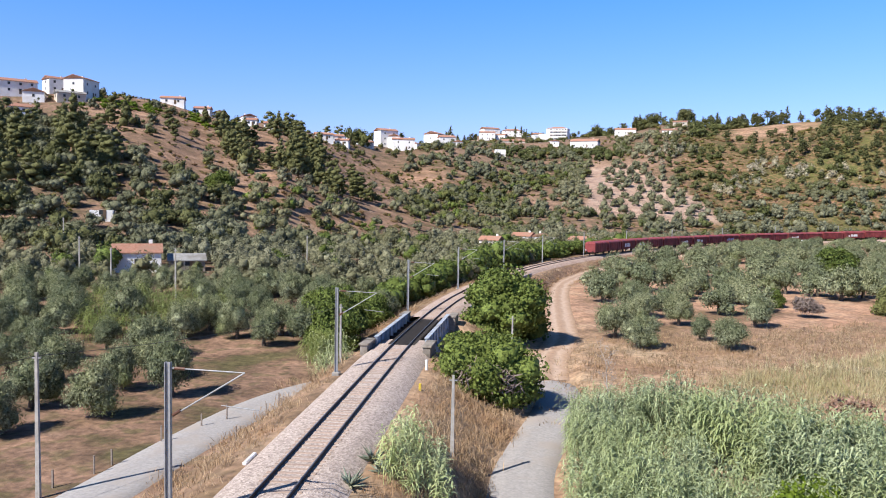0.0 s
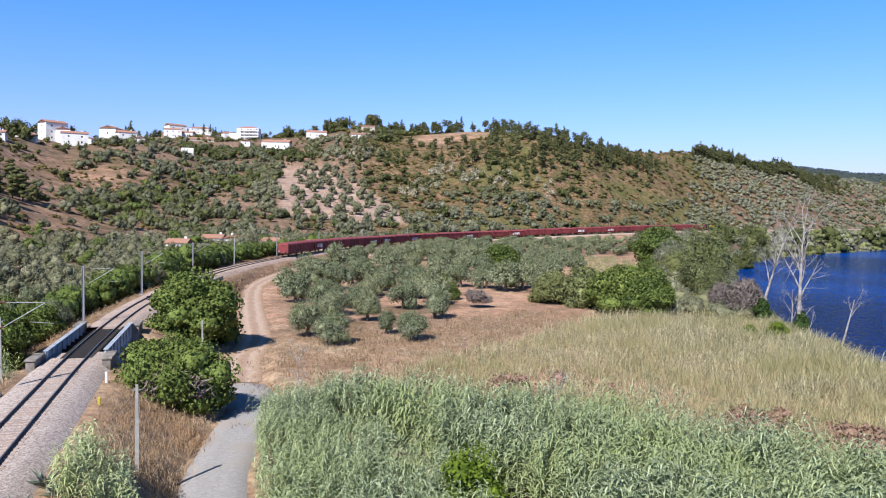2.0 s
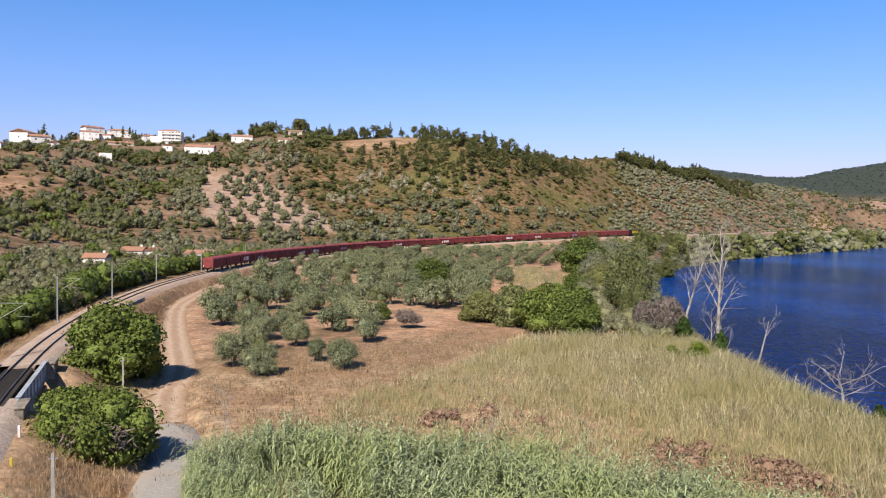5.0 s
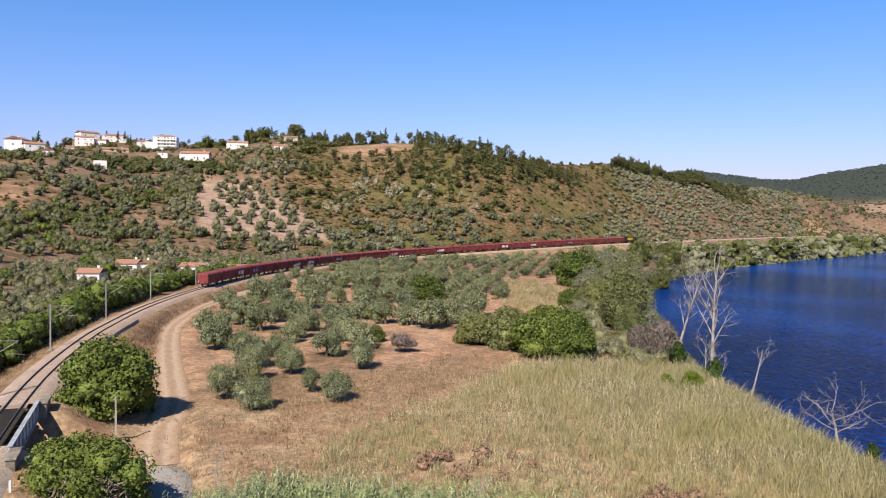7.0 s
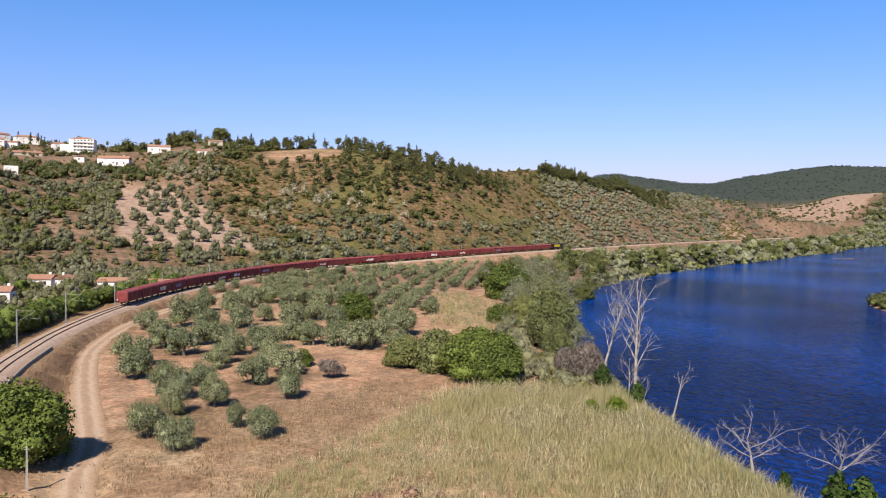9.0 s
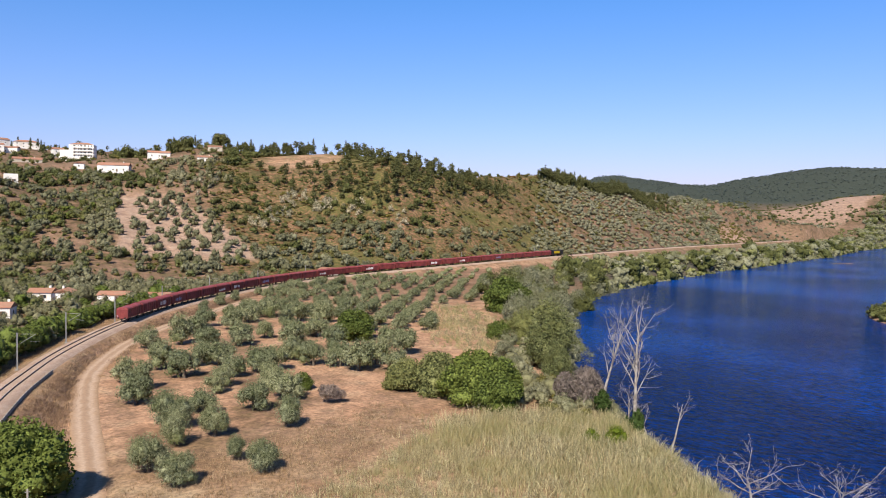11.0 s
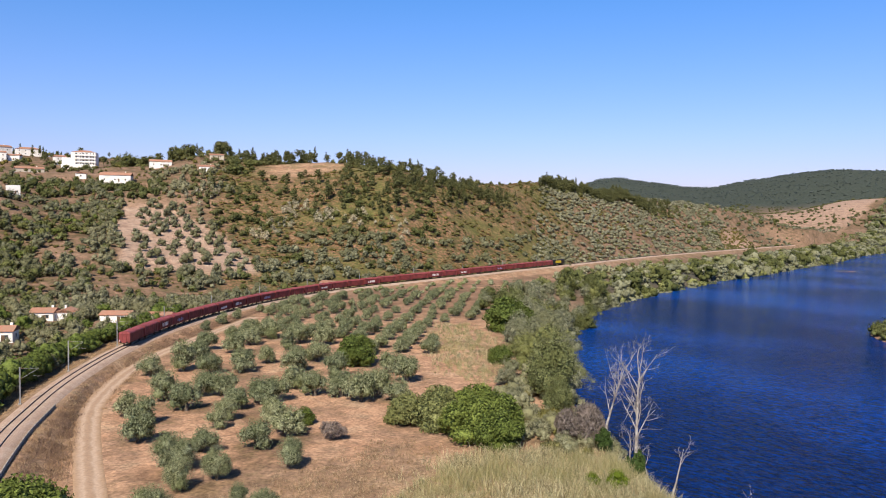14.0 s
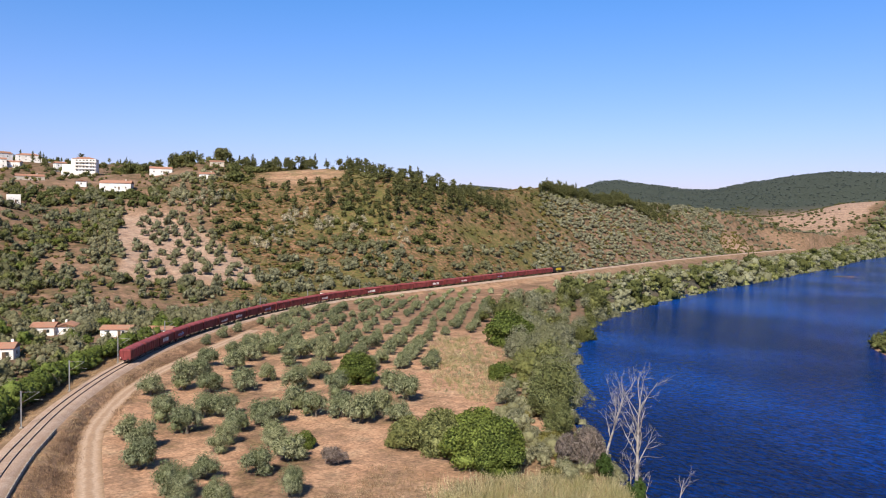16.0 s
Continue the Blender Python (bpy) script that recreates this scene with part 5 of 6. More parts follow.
def up_hill(x, y):
    r, b = np.hypot(x - CX, y), bearing(x, y)
    return (r - np.interp(b, BEARING, FOOT)) / (np.interp(b, BEARING, RIDGE) - np.interp(b, BEARING, FOOT))


def stony(x, y):
    """Bare soil: orchard floor, terraces and worn slopes."""
    r, b = np.hypot(x - CX, y), bearing(x, y)
    hit = orchard_floor(b, r) > 0.5
    for b0, r0, db, dr in ((-15, 213, 4.0, 12), (-23.0, 330, 2.4, 28), (-7.0, 410, 2.0, 32), (-13.7, 242, 3.2, 12), (-27.5, 335, 2.2, 28), (18, 640, 3.4, 40), (50.3, 1080, 1.9, 95)):
        hit |= np.hypot((b - b0) / db, (r - r0) / dr) < 1.0
    return hit


def in_belt(x, y):
    """The wooded belt at the foot of the western slope."""
    r, b = np.hypot(x - CX, y), bearing(x, y)
    return r < np.interp(b, BELT_B, BELT_R) + 9 * np.sin(b * 2.3) + 6 * np.sin(b * 5.1)


def in_gully(x, y, wide):
    d, s = along(GULLY, x, y)
    return np.abs(d) < wide


def chance(x, p):
    return rng.uniform(size=x.shape) < p


GULLY = np.array([polar(-4.8, 335), polar(-4.5, 365), polar(-2.5, 400), polar(-0.3, 435), polar(2.5, 462), polar(4.4, 520)])
# western slope: a wooded foot, an open brown slope above it
P = wild(400, lambda x, y: hill_ok(x, y) & in_belt(x, y) & (up_hill(x, y) > 0.03) & patchy(x, y, 11, -0.75), ((-44, -8), (150, 330)))
scatter("slope_olives", "old spreading olive trees on the lower slope", "olive trees", "hillolive", [bush_kind(2.5, 3.7, 9, 300, 0.2, slim=0.42, shrink=0.74, squash=1.0, shell=(0.7, 1.3)) for _ in range(5)], P, rng.uniform(0.8, 1.5, len(P)))
P = wild(150, lambda x, y: hill_ok(x, y) & in_belt(x, y) & (up_hill(x, y) > 0.03) & patchy(x + 40, y, 19, 0.1), ((-44, -8), (150, 330)))
scatter("slope_oak_trees", "dark evergreen oaks on the lower slope", "oak trees", "pine", round_far, P, rng.uniform(0.6, 1.3, len(P)))
P = wild(60, lambda x, y: hill_ok(x, y) & ~in_belt(x, y) & ~stony(x, y) & patchy(x, y, 24, 0.0), ((-40, -6), (215, 400)))
scatter("hillside_olives", "scattered grey green olive trees on the hillside", "hillside olives", "hillolive", olive_far, P, rng.uniform(0.7, 1.3, len(P)))
P = wild(110, lambda x, y: hill_ok(x, y) & ~in_belt(x, y) & (patchy(x, y, 20, 0.5) | chance(x, 0.25)), ((-40, -5), (220, 440)))
scatter("western_trees", "dark green evergreen oaks scattered on the dry slope", "oak trees", "pine", round_far, P, rng.uniform(0.35, 0.9, len(P)))
P = wild(900, lambda x, y: hill_ok(x, y) & (patchy(x, y, 17, 0.35) | chance(x, 0.2)), ((-42, -3), (180, 460)))
scatter("western_scrub", "dry green and brown scrub on the hillside", "scrub", "shrub", shrub_far, P, rng.uniform(0.3, 0.95, len(P)))
P = wild(1100, lambda x, y: hill_ok(x, y) & (patchy(x + 70, y, 23, -0.1) | chance(x, 0.3)), ((-40, 2), (215, 460)))
scatter("western_brush", "low brown and rusty brush on the open slope", "dry brush", "heath", low_heath, P, rng.uniform(0.4, 1.2, len(P)))
P = wild(110, lambda x, y: hill_ok(x, y) & patchy(x, y, 9, -0.4), ((-22, -8), (200, 275)))
scatter("terrace_bushes", "fresh green bushes along the terraces", "bushes", "fig", round_far, P[:45], rng.uniform(0.3, 0.7, 45))
scatter("terrace_olives", "small olive trees on the terraces", "olive trees", "hillolive", olive_far, P[45:], rng.uniform(0.6, 1.2, 65))
P = np.array([polar(b, r) for b, r in zip(np.r_[rng.uniform(-31, -25.5, 34), rng.uniform(-23.5, -20, 14)], np.r_[rng.uniform(338, 368, 34), rng.uniform(360, 385, 14)])])
P = P[free(P[:, 0], P[:, 1])]
scatter("vine_plots", "light green vines and garden plots below the ridge", "garden plots", "lime", low_heath, P, rng.uniform(1.2, 2.4, len(P)))
# valley head below the village
P = wild(330, lambda x, y: hill_ok(x, y) & ~stony(x, y) & patchy(x + 15, y, 16, -0.25), ((-8, 6), (380, 610)))
scatter("big_hill_olives", "large grey green olive trees below the village", "hillside olives", "hillolive", olive_far, P[:215], rng.uniform(0.95, 1.6, 215))
scatter("hill_bushes", "yellow green bushes below the village", "bushes", "alder", round_far, P[215:], rng.uniform(0.45, 0.95, len(P) - 215))
P = wild(130, lambda x, y: hill_ok(x, y) & ~stony(x, y) & in_gully(x, y, 17), ((-7, 6), (320, 540)))
scatter("gully_trees", "dense dark green carob trees in the gully", "carob trees", "bankleaf", round_far, P[:75], rng.uniform(0.6, 1.25, 75))
scatter("gully_bushes", "fresh green bushes in the gully", "green bushes", "fig", round_far, P[75:], rng.uniform(0.5, 1.0, len(P) - 75))
P = wild(330, lambda x, y: hill_ok(x, y) & ~stony(x, y) & (patchy(x, y, 15, -0.6)), ((-9, 17), (300, 402)))
scatter("foot_olives", "grey green olive trees along the foot of the hill", "olive trees", "hillolive", olive_far, P[:170], rng.uniform(0.9, 1.5, 170))
scatter("foot_trees", "dark green trees along the foot of the hill", "dark trees", "bankleaf", round_far, P[170:240], rng.uniform(0.55, 1.15, 70))
scatter("foot_bushes", "green bushes along the foot of the hill", "bushes", "alder", round_far, P[240:], rng.uniform(0.4, 0.9, len(P) - 240))
P = wild(500, lambda x, y: hill_ok(x, y) & ~stony(x, y), ((-8, 14), (330, 620)))
scatter("valley_head_scrub", "dry green scrub between the olives", "scrub", "shrub", shrub_far, P, rng.uniform(0.4, 1.2, len(P)))
# orchard: rows of round trees on pale bare soil
P = np.array([polar(6.75 + 1.25 * i * 450 / (362 + 9.8 * j) + 0.24 * rng.normal() + 0.6 * (j % 2), 362 + 9.8 * j + 2.6 * rng.normal()) for i in range(9) for j in range(18)])
edge = np.interp(np.hypot(P[:, 0] - CX, P[:, 1]), [390, 396, 440, 470, 530, 545], [12, 15.2, 13.8, 12.0, 10.0, 9.5])
P = P[hill_ok(P[:, 0], P[:, 1]) & (bearing(P[:, 0], P[:, 1]) < edge) & (rng.uniform(size=len(P)) > 0.1)]
scatter("orchard_olives", "rows of round olive trees on bare pale soil", "orchard", "hillolive", olive_far, P, rng.uniform(1.15, 1.6, len(P)))
P = np.array([polar(6.0 - 0.55 * k + rng.normal() * 0.12, 400 + 11 * j + rng.normal() * 2) for k in range(1, 5) for j in range(13)])
P = P[hill_ok(P[:, 0], P[:, 1]) & ~stony(P[:, 0], P[:, 1])]
scatter("orchard_edge_olives", "grey green olive trees beside the orchard", "olive trees", "hillolive", olive_far, P, rng.uniform(1.0, 1.6, len(P)))
# dark olives under the farmhouses and the apartment block
P = wild(95, lambda x, y: hill_ok(x, y) & ~stony(x, y), ((-1, 8.5), (545, 592)))
scatter("farm_olives", "dark olive trees under the village edge", "olive trees", "bankleaf", olive_far, P, rng.uniform(0.9, 1.7, len(P)))
# open heath of the round hill
P = wild(3600, lambda x, y: hill_ok(x, y) & ~stony(x, y) & (patchy(x, y, 19, -0.3) | chance(x, 0.25)), ((12, 42), (380, 860)))
scatter("hillside_heath", "yellow green and rusty low heath on the hillside", "heath", "heath", low_heath, P, rng.uniform(0.5, 1.7, len(P)))
P = wild(1500, lambda x, y: hill_ok(x, y) & ~stony(x, y) & (patchy(x + 90, y, 24, 0.15) | chance(x, 0.12)), ((12, 44), (380, 860)))
scatter("hillside_scrub", "dense green scrub on the hillside", "scrub", "shrub", low_heath, P, rng.uniform(0.7, 2.1, len(P)))
for cb, cr, n in ((19.7, 508, 20), (17.2, 522, 22), (14.8, 470, 14), (21.6, 503, 12), (16.0, 500, 10), (11.0, 545, 12), (25.5, 500, 7)):
    P = np.array([polar(cb + 0.55 * rng.normal(), cr + 7 * rng.normal()) for _ in range(n)])
    scatter("pale_shrubs", "pale leafless shrubs on the dry slope", "dry shrubs", "pale", [bush_kind(1.5, 3.2, 5, 150, 0.3, slim=0.16, shrink=0.55, spread=1.1) for _ in range(2)], P, rng.uniform(0.9, 1.7, n))
P = wild(260, lambda x, y: hill_ok(x, y) & ~stony(x, y) & (up_hill(x, y) > 0.3) & patchy(x, y, 30, 0.0), ((10, 33), (420, 680)))
scatter("hillside_trees", "round dark green trees on the hillside", "hillside trees", "pine", round_far, P, rng.uniform(0.5, 1.1, len(P)))
P = wild(140, lambda x, y: hill_ok(x, y) & ~stony(x, y) & patchy(x - 50, y, 15, 0.1), ((13, 40), (390, 720)))
scatter("slope_oaks", "dark round bushes dotted over the heath", "oak bushes", "bankleaf", round_far, P, rng.uniform(0.3, 0.8, len(P)))
P = wild(60, lambda x, y: hill_ok(x, y) & ~stony(x, y) & patchy(x + 11, y, 14, 0.2), ((13, 28), (430, 560)))
scatter("slope_carobs", "broad dark green carob bushes on the heath", "carob bushes", "bankleaf", round_far, P, rng.uniform(0.75, 1.3, len(P)))
P = wild(300, lambda x, y: hill_ok(x, y) & ~stony(x, y) & (up_hill(x, y) < 0.36) & patchy(x, y, 21, -0.3), ((14, 38), (390, 640)))
scatter("slope_wild_olives", "grey green wild olives dotted over the heath", "wild olives", "hillolive", olive_far, P, rng.uniform(0.8, 1.5, len(P)))
P = wild(300, lambda x, y: stony(x, y) & hill_ok(x, y) & patchy(x, y, 30, -0.4), ((45, 55), (900, 1250)))
scatter("quarry_scrub", "sparse scrub on the old quarry terraces", "scrub", "shrub", shrub_far, P, rng.uniform(0.7, 1.8, len(P)))
# village gardens between the houses
P = wild(250, lambda x, y: hill_ok(x, y) & (up_hill(x, y) > 0.72), ((-13, 12), (430, 720)))
scatter("garden_trees", "dark garden trees between village houses", "garden trees", "pine", round_far, P[:150], rng.uniform(0.45, 1.05, 150))
scatter("garden_bushes", "green garden bushes between village houses", "garden bushes", "shrub", round_far, P[150:], rng.uniform(0.35, 0.8, len(P) - 150))
P = wild(110, lambda x, y: hill_ok(x, y), ((-4, 8), (690, 960)))
scatter("upper_garden_trees", "dark trees between the upper houses", "garden trees", "pine", round_far, P[:60], rng.uniform(0.6, 1.5, 60))
scatter("upper_garden_bushes", "green bushes between the upper houses", "garden bushes", "shrub", round_far, P[60:], rng.uniform(0.5, 1.1, len(P) - 60))
P = np.array([polar(b + 0.25 * rng.normal(), r + 12 * rng.normal()) for b, r, n in ((5.5, 730, 5), (6.3, 725, 4), (7.0, 735, 3), (9.3, 745, 5), (10.3, 740, 5), (-11.9, 535, 5), (-11.2, 520, 4)) for _ in range(n)])
P = P[free(P[:, 0], P[:, 1])]
scatter("skyline_trees", "broad round trees standing on the skyline", "round trees", "bankleaf", [bush_kind(3.4, 7.5, 10, 380, 0.34, shrink=0.7, squash=1.0, shell=(0.72, 1.3)) for _ in range(4)], P, rng.uniform(1.1, 1.9, len(P)))
P = wild(80, lambda x, y: hill_ok(x, y) & ~stony(x, y), ((7.5, 13), (535, 640)))
scatter("farm_bushes", "dark olives and bushes below the farmhouses", "bushes", "hillolive", olive_far, P, rng.uniform(0.9, 1.7, len(P)))
P = wild(70, lambda x, y: hill_ok(x, y), ((-10, 4), (505, 610)))
scatter("village_olives", "olive trees in front of the village houses", "olive trees", "hillolive", olive_far, P[:40], rng.uniform(0.8, 1.3, 40))
scatter("village_trees", "dark trees in front of the village houses", "dark trees", "bankleaf", round_far, P[40:], rng.uniform(0.45, 0.9, len(P) - 40))
P = np.vstack([wild(4000, lambda x, y: hill_ok(x, y) & ~stony(x, y) & patchy(x, y, 45, -1.1), ((35.5, 51), (560, 1150))), wild(600, lambda x, y: ~inside(RIVER, x, y) & (height(x.copy(), y.copy()) > 1.5) & hill_ok(x, y) & ~stony(x, y), ((46, 61), (800, 1600)))])
scatter("far_olives", "pale olive trees dotted over the far slope", "far olives", "willow", [bush_kind(2.4, 3.0, 2, 16, 0.4) for _ in range(4)], P[::4], rng.uniform(0.75, 1.2, len(P[::4])))
P = np.vstack([P[1::4], P[2::4], P[3::4]])
scatter("far_grove", "grey green olive trees dotted over the far slope", "far olives", "farolive", [bush_kind(2.4, 3.0, 2, 16, 0.4) for _ in range(4)], P, rng.uniform(0.9, 1.5, len(P)))
P = wild(420, lambda x, y: hill_ok(x, y) & ~stony(x, y) & patchy(x, y, 28, -0.7), ((45.5, 53), (960, 1400)))
scatter("shoulder_olives", "grey green olive trees on the far shoulder", "far olives", "farolive", [bush_kind(2.6, 3.4, 3, 24, 0.4) for _ in range(4)], P[:250], rng.uniform(0.9, 1.6, 250))
scatter("shoulder_scrub", "green scrub on the far shoulder", "scrub", "alder", bank_kinds, P[250:330], rng.uniform(0.5, 1.0, 80))
scatter("shoulder_trees", "dark trees on the far shoulder", "dark trees", "bankleaf", round_far, P[330:], rng.uniform(0.8, 1.8, len(P) - 330))
P = wild(260, lambda x, y: hill_ok(x, y) & ~stony(x, y) & patchy(x + 33, y, 26, 0.0), ((34, 47), (560, 1000)))
scatter("far_slope_scrub", "green and brown scrub between the far olives", "scrub", "shrub", shrub_far, P, rng.uniform(0.8, 2.0, len(P)))
P = wild(800, lambda x, y: ~inside(RIVER, x, y) & (along(coarse, x, y)[0] > 6) & (np.abs(along(river_line, x, y)[0]) < 75) & patchy(x, y, 21, -0.5), ((36, 60), (470, 1500)))
scatter("far_river_brush", "mixed green brush between railway and river", "river brush", "alder", bank_kinds, P[:400], rng.uniform(0.6, 1.2, len(P[:400])))
scatter("far_river_willows", "grey green willows between railway and river", "river brush", "willow", bank_kinds, P[400:], rng.uniform(0.6, 1.2, len(P[400:])))
P = wild(1000, lambda x, y: patchy(x, y, 60, -0.2) & (height(x.copy(), y.copy()) > 5), ((49, 62), (1450, 2200)))
scatter("pink_hill_scrub", "dark scrub dotted over a bare pinkish hill", "scrub", "pine", [bush_kind(4, 3.6, 2, 20, 0.8) for _ in range(3)], P, rng.uniform(0.4, 1.2, len(P)))
# valley grove west of the track
P = wild(760, lambda x, y: hill_ok(x, y) & (up_hill(x, y) < 0.05) & (np.abs(along(road, x, y)[0]) > 5) & (y > 35) & patchy(x, y, 14, -0.95), ((-44, 16), (60, 330)))
P = P[np.hypot(P[:, 0] - CX, P[:, 1]) >= 150]
VALLEY_CANES = [[(-46, 94), (-28, 92), (-25, 99), (-30, 106), (-48, 104)], [(-41, 84), (-34, 83), (-33, 88), (-41, 89)], [(-12, 78), (-8.5, 77), (-8, 84), (-11, 88)]]
ring = np.array([(-78 + 5.0 * i + rng.normal() * 0.8, 44 + 4.9 * j + 2.4 * (i % 2) + rng.normal() * 0.8) for i in range(18) for j in range(24)])
ring = ring[hill_ok(ring[:, 0], ring[:, 1]) & (np.abs(along(road, ring[:, 0], ring[:, 1])[0]) > 5.5) & (rng.uniform(size=len(ring)) > 0.1)]
ring = ring[(bearing(ring[:, 0], ring[:, 1]) > -46) & (np.hypot(ring[:, 0] - CX, ring[:, 1]) < 152) & ~((ring[:, 1] < 52) & (ring[:, 0] > -24) & (rng.uniform(size=len(ring)) < 0.4))]
for poly in VALLEY_CANES:
    ring = ring[~inside(poly, ring[:, 0], ring[:, 1])]
ring = ring[patchy(ring[:, 0], ring[:, 1], 6.5, -0.6) & ((ring[:, 1] > 82) | (rng.uniform(size=len(ring)) < 0.6))]
ring = ring[np.argsort(np.hypot(ring[:, 0] - CX, ring[:, 1]))]
LANE_OLIVES = [(-31, 46), (-26, 51.5), (-21.5, 57), (-28, 59), (-34, 54), (-18.5, 64), (-24, 66), (-37, 61), (-31, 68)]
for x, y in LANE_OLIVES:
    olive(x, y, rng.uniform(0.8, 1.05))
    ring = ring[np.hypot(ring[:, 0] - x, ring[:, 1] - y) > 4.5]
for x, y in ring[:75]:
    olive(x, y, rng.uniform(0.75, 1.1))
rest = np.vstack([P, ring[75:]])
rest = rest[(rng.uniform(size=len(rest)) > 0.12)]
odd = rng.uniform(size=len(rest)) < 0.17
scatter("valley_trees", "mixed fresh green trees among the olives", "valley trees", "fig", [bush_kind(2.4, 4.4, 12, 380, 0.2) for _ in range(3)], rest[odd][::2], rng.uniform(0.6, 1.3, len(rest[odd][::2])))
scatter("valley_saplings", "pale green young trees among the olives", "valley trees", "alder", [bush_kind(2.2, 4.4, 12, 380, 0.18) for _ in range(3)], rest[odd][1::2], rng.uniform(0.5, 1.1, len(rest[odd][1::2])))
rest = rest[~odd]
scatter("valley_olives", "grey green olive trees across the valley floor", "valley olives", "hillolive", [bush_kind(2.4, 3.8, 11, 420, 0.19, slim=0.4, shrink=0.68, squash=1.0, spread=0.6, shell=(0.7, 1.32)) for _ in range(5)], rest, rng.uniform(0.8, 1.4, len(rest)))
# hedge beside the curve
hedge = []
for a in np.arange(108, 300, 2.4):
    (x, y, z), t = at_arc(a, -9.5 - rng.uniform(0, 3))
    hedge.append((x, y))
scatter("trackside_hedge", "dense green hedge of bushes behind the track", "hedge", "fig", [bush_kind(2.4, 4.2, 12, 600, 0.2, fine=True) for _ in range(3)], hedge, rng.uniform(0.9, 1.2, len(hedge)) * (1 + 0.4 * np.exp(-((np.arange(len(hedge)) * 2.4 - 75) / 40.0) ** 2)))


# pines and eucalyptus
def pine_kind(high, crown_w, crown_from, umbrella=False, dense=0.6):
    """A straight trunk and layered clumps, tapering upward or spread into a flat top."""
    bend = rng.normal(size=2) * 0.25
    tv, tf = tube_arrays([(0, 0, -0.3), (bend[0], bend[1], high * 0.5), (bend[0] * 0.5, bend[1], high * 0.93)], [0.26, 0.18, 0.06], 5)
    tf = np.vstack([tf[:, :3], tf[:, [0, 2, 3]]])
    lbs = []
    for k in range(11):
        u = (k + rng.uniform(0, 0.8)) / 11
        wide = crown_w * ((1.0 - 0.8 * u) if not umbrella else (0.75 + 0.25 * math.sin(3.1 * u)))
        rr = wide * rng.uniform(0.26, 0.42) + 0.25
        t = 2.4 * k + rng.uniform(-0.5, 0.5)
        o = wide * rng.uniform(0.1, 0.5)
        lbs.append((o * np.cos(t), o * np.sin(t), high * (crown_from + (1 - crown_from) * u), rr, rr, rr * (0.6 if umbrella else 0.95)))
    return gather([(tv, tf), leaves(lbs, 230, 0.42, slim=0.36, spread=0.8, shell=(0.65, 1.45)), cores(lbs, dense)])


pines = [pine_kind(rng.uniform(8, 13), rng.uniform(3.2, 4.6), rng.uniform(0.2, 0.4)) for _ in range(6)] + [pine_kind(rng.uniform(8, 12), rng.uniform(3.6, 5.0), rng.uniform(0.42, 0.6), True) for _ in range(6)]
spruces = [pine_kind(rng.uniform(8, 14), rng.uniform(4.4, 6.2), rng.uniform(0.05, 0.12), dense=0.85) for _ in range(4)] + [pine_kind(rng.uniform(7, 11), rng.uniform(3.6, 4.6), 0.15, True, 0.9) for _ in range(4)]
ridge_pts = []
for b in np.r_[rng.uniform(-4, 12, 55), rng.uniform(12, 22, 60), rng.uniform(21, 31, 85), rng.uniform(-14, -5, 30)]:
    ridge_pts.append(polar(b, (975 if -4.5 < b < 7 else np.interp(b, BEARING, RIDGE)) + rng.uniform(-25, 50)))
for b in np.r_[rng.uniform(35.5, 45, 190), rng.normal(38.2, 1.0, 90), rng.normal(42.0, 1.4, 120), rng.uniform(47.2, 47.9, 3)]:
    ridge_pts.append(polar(b, np.interp(b, BEARING, RIDGE) + rng.uniform(-28, 14)))
for b, r, n, dp, dr in ((-21.2, 352, 9, 7, 8), (-20.6, 325, 10, 7, 10), (-20.0, 295, 7, 5, 9), (-16.6, 385, 14, 7, 10), (-15.8, 350, 16, 8, 12), (-15.0, 315, 16, 8, 10), (-14.4, 294, 10, 8, 6), (-11.4, 308, 9, 5, 10), (-35.5, 245, 20, 9, 16), (-33.2, 258, 22, 9, 20), (-30.6, 250, 10, 6, 8), (-32.5, 290, 8, 9, 8), (-24.6, 300, 3, 3, 4), (-28.6, 300, 4, 5, 6),
                        (22.5, 560, 12, 20, 16), (25.2, 552, 22, 20, 16), (27.6, 570, 20, 18, 14), (20.5, 530, 12, 24, 16), (24.0, 520, 9, 22, 10), (17.5, 575, 9, 22, 18), (29.6, 590, 12, 10, 10), (31.8, 615, 24, 9, 6), (13.2, 540, 5, 10, 10)):
    for _ in range(n):
        x, y = polar(b, r + rng.normal() * dr)
        ridge_pts.append((x + rng.normal() * dp, y + rng.normal() * 2))
ridge_pts = np.array(ridge_pts)
ridge_pts = ridge_pts[rng.uniform(size=len(ridge_pts)) < np.where(bearing(ridge_pts[:, 0], ridge_pts[:, 1]) < 14, 0.8, 1.0)]
ridge_pts = ridge_pts[free(ridge_pts[:, 0], ridge_pts[:, 1]) & hill_ok(ridge_pts[:, 0], ridge_pts[:, 1])]
west = bearing(ridge_pts[:, 0], ridge_pts[:, 1]) < -10
scatter("pine_woods", "dark green pines and eucalyptus along the ridge", "pine trees", "pine", pines, ridge_pts[~west], rng.uniform(0.65, 1.2, int((~west).sum())))
scatter("conifer_stand", "dense dark conifers clustered on the western slope", "conifers", "pine", spruces, ridge_pts[west], rng.uniform(0.7, 1.2, int(west.sum())))
P = np.array([polar(b, (975 if b < 7 else np.interp(b, BEARING, RIDGE)) + rng.uniform(-40, 15)) for b in np.r_[rng.uniform(-3, 10, 60), rng.uniform(10.5, 31, 170), rng.uniform(36, 46, 110)]])
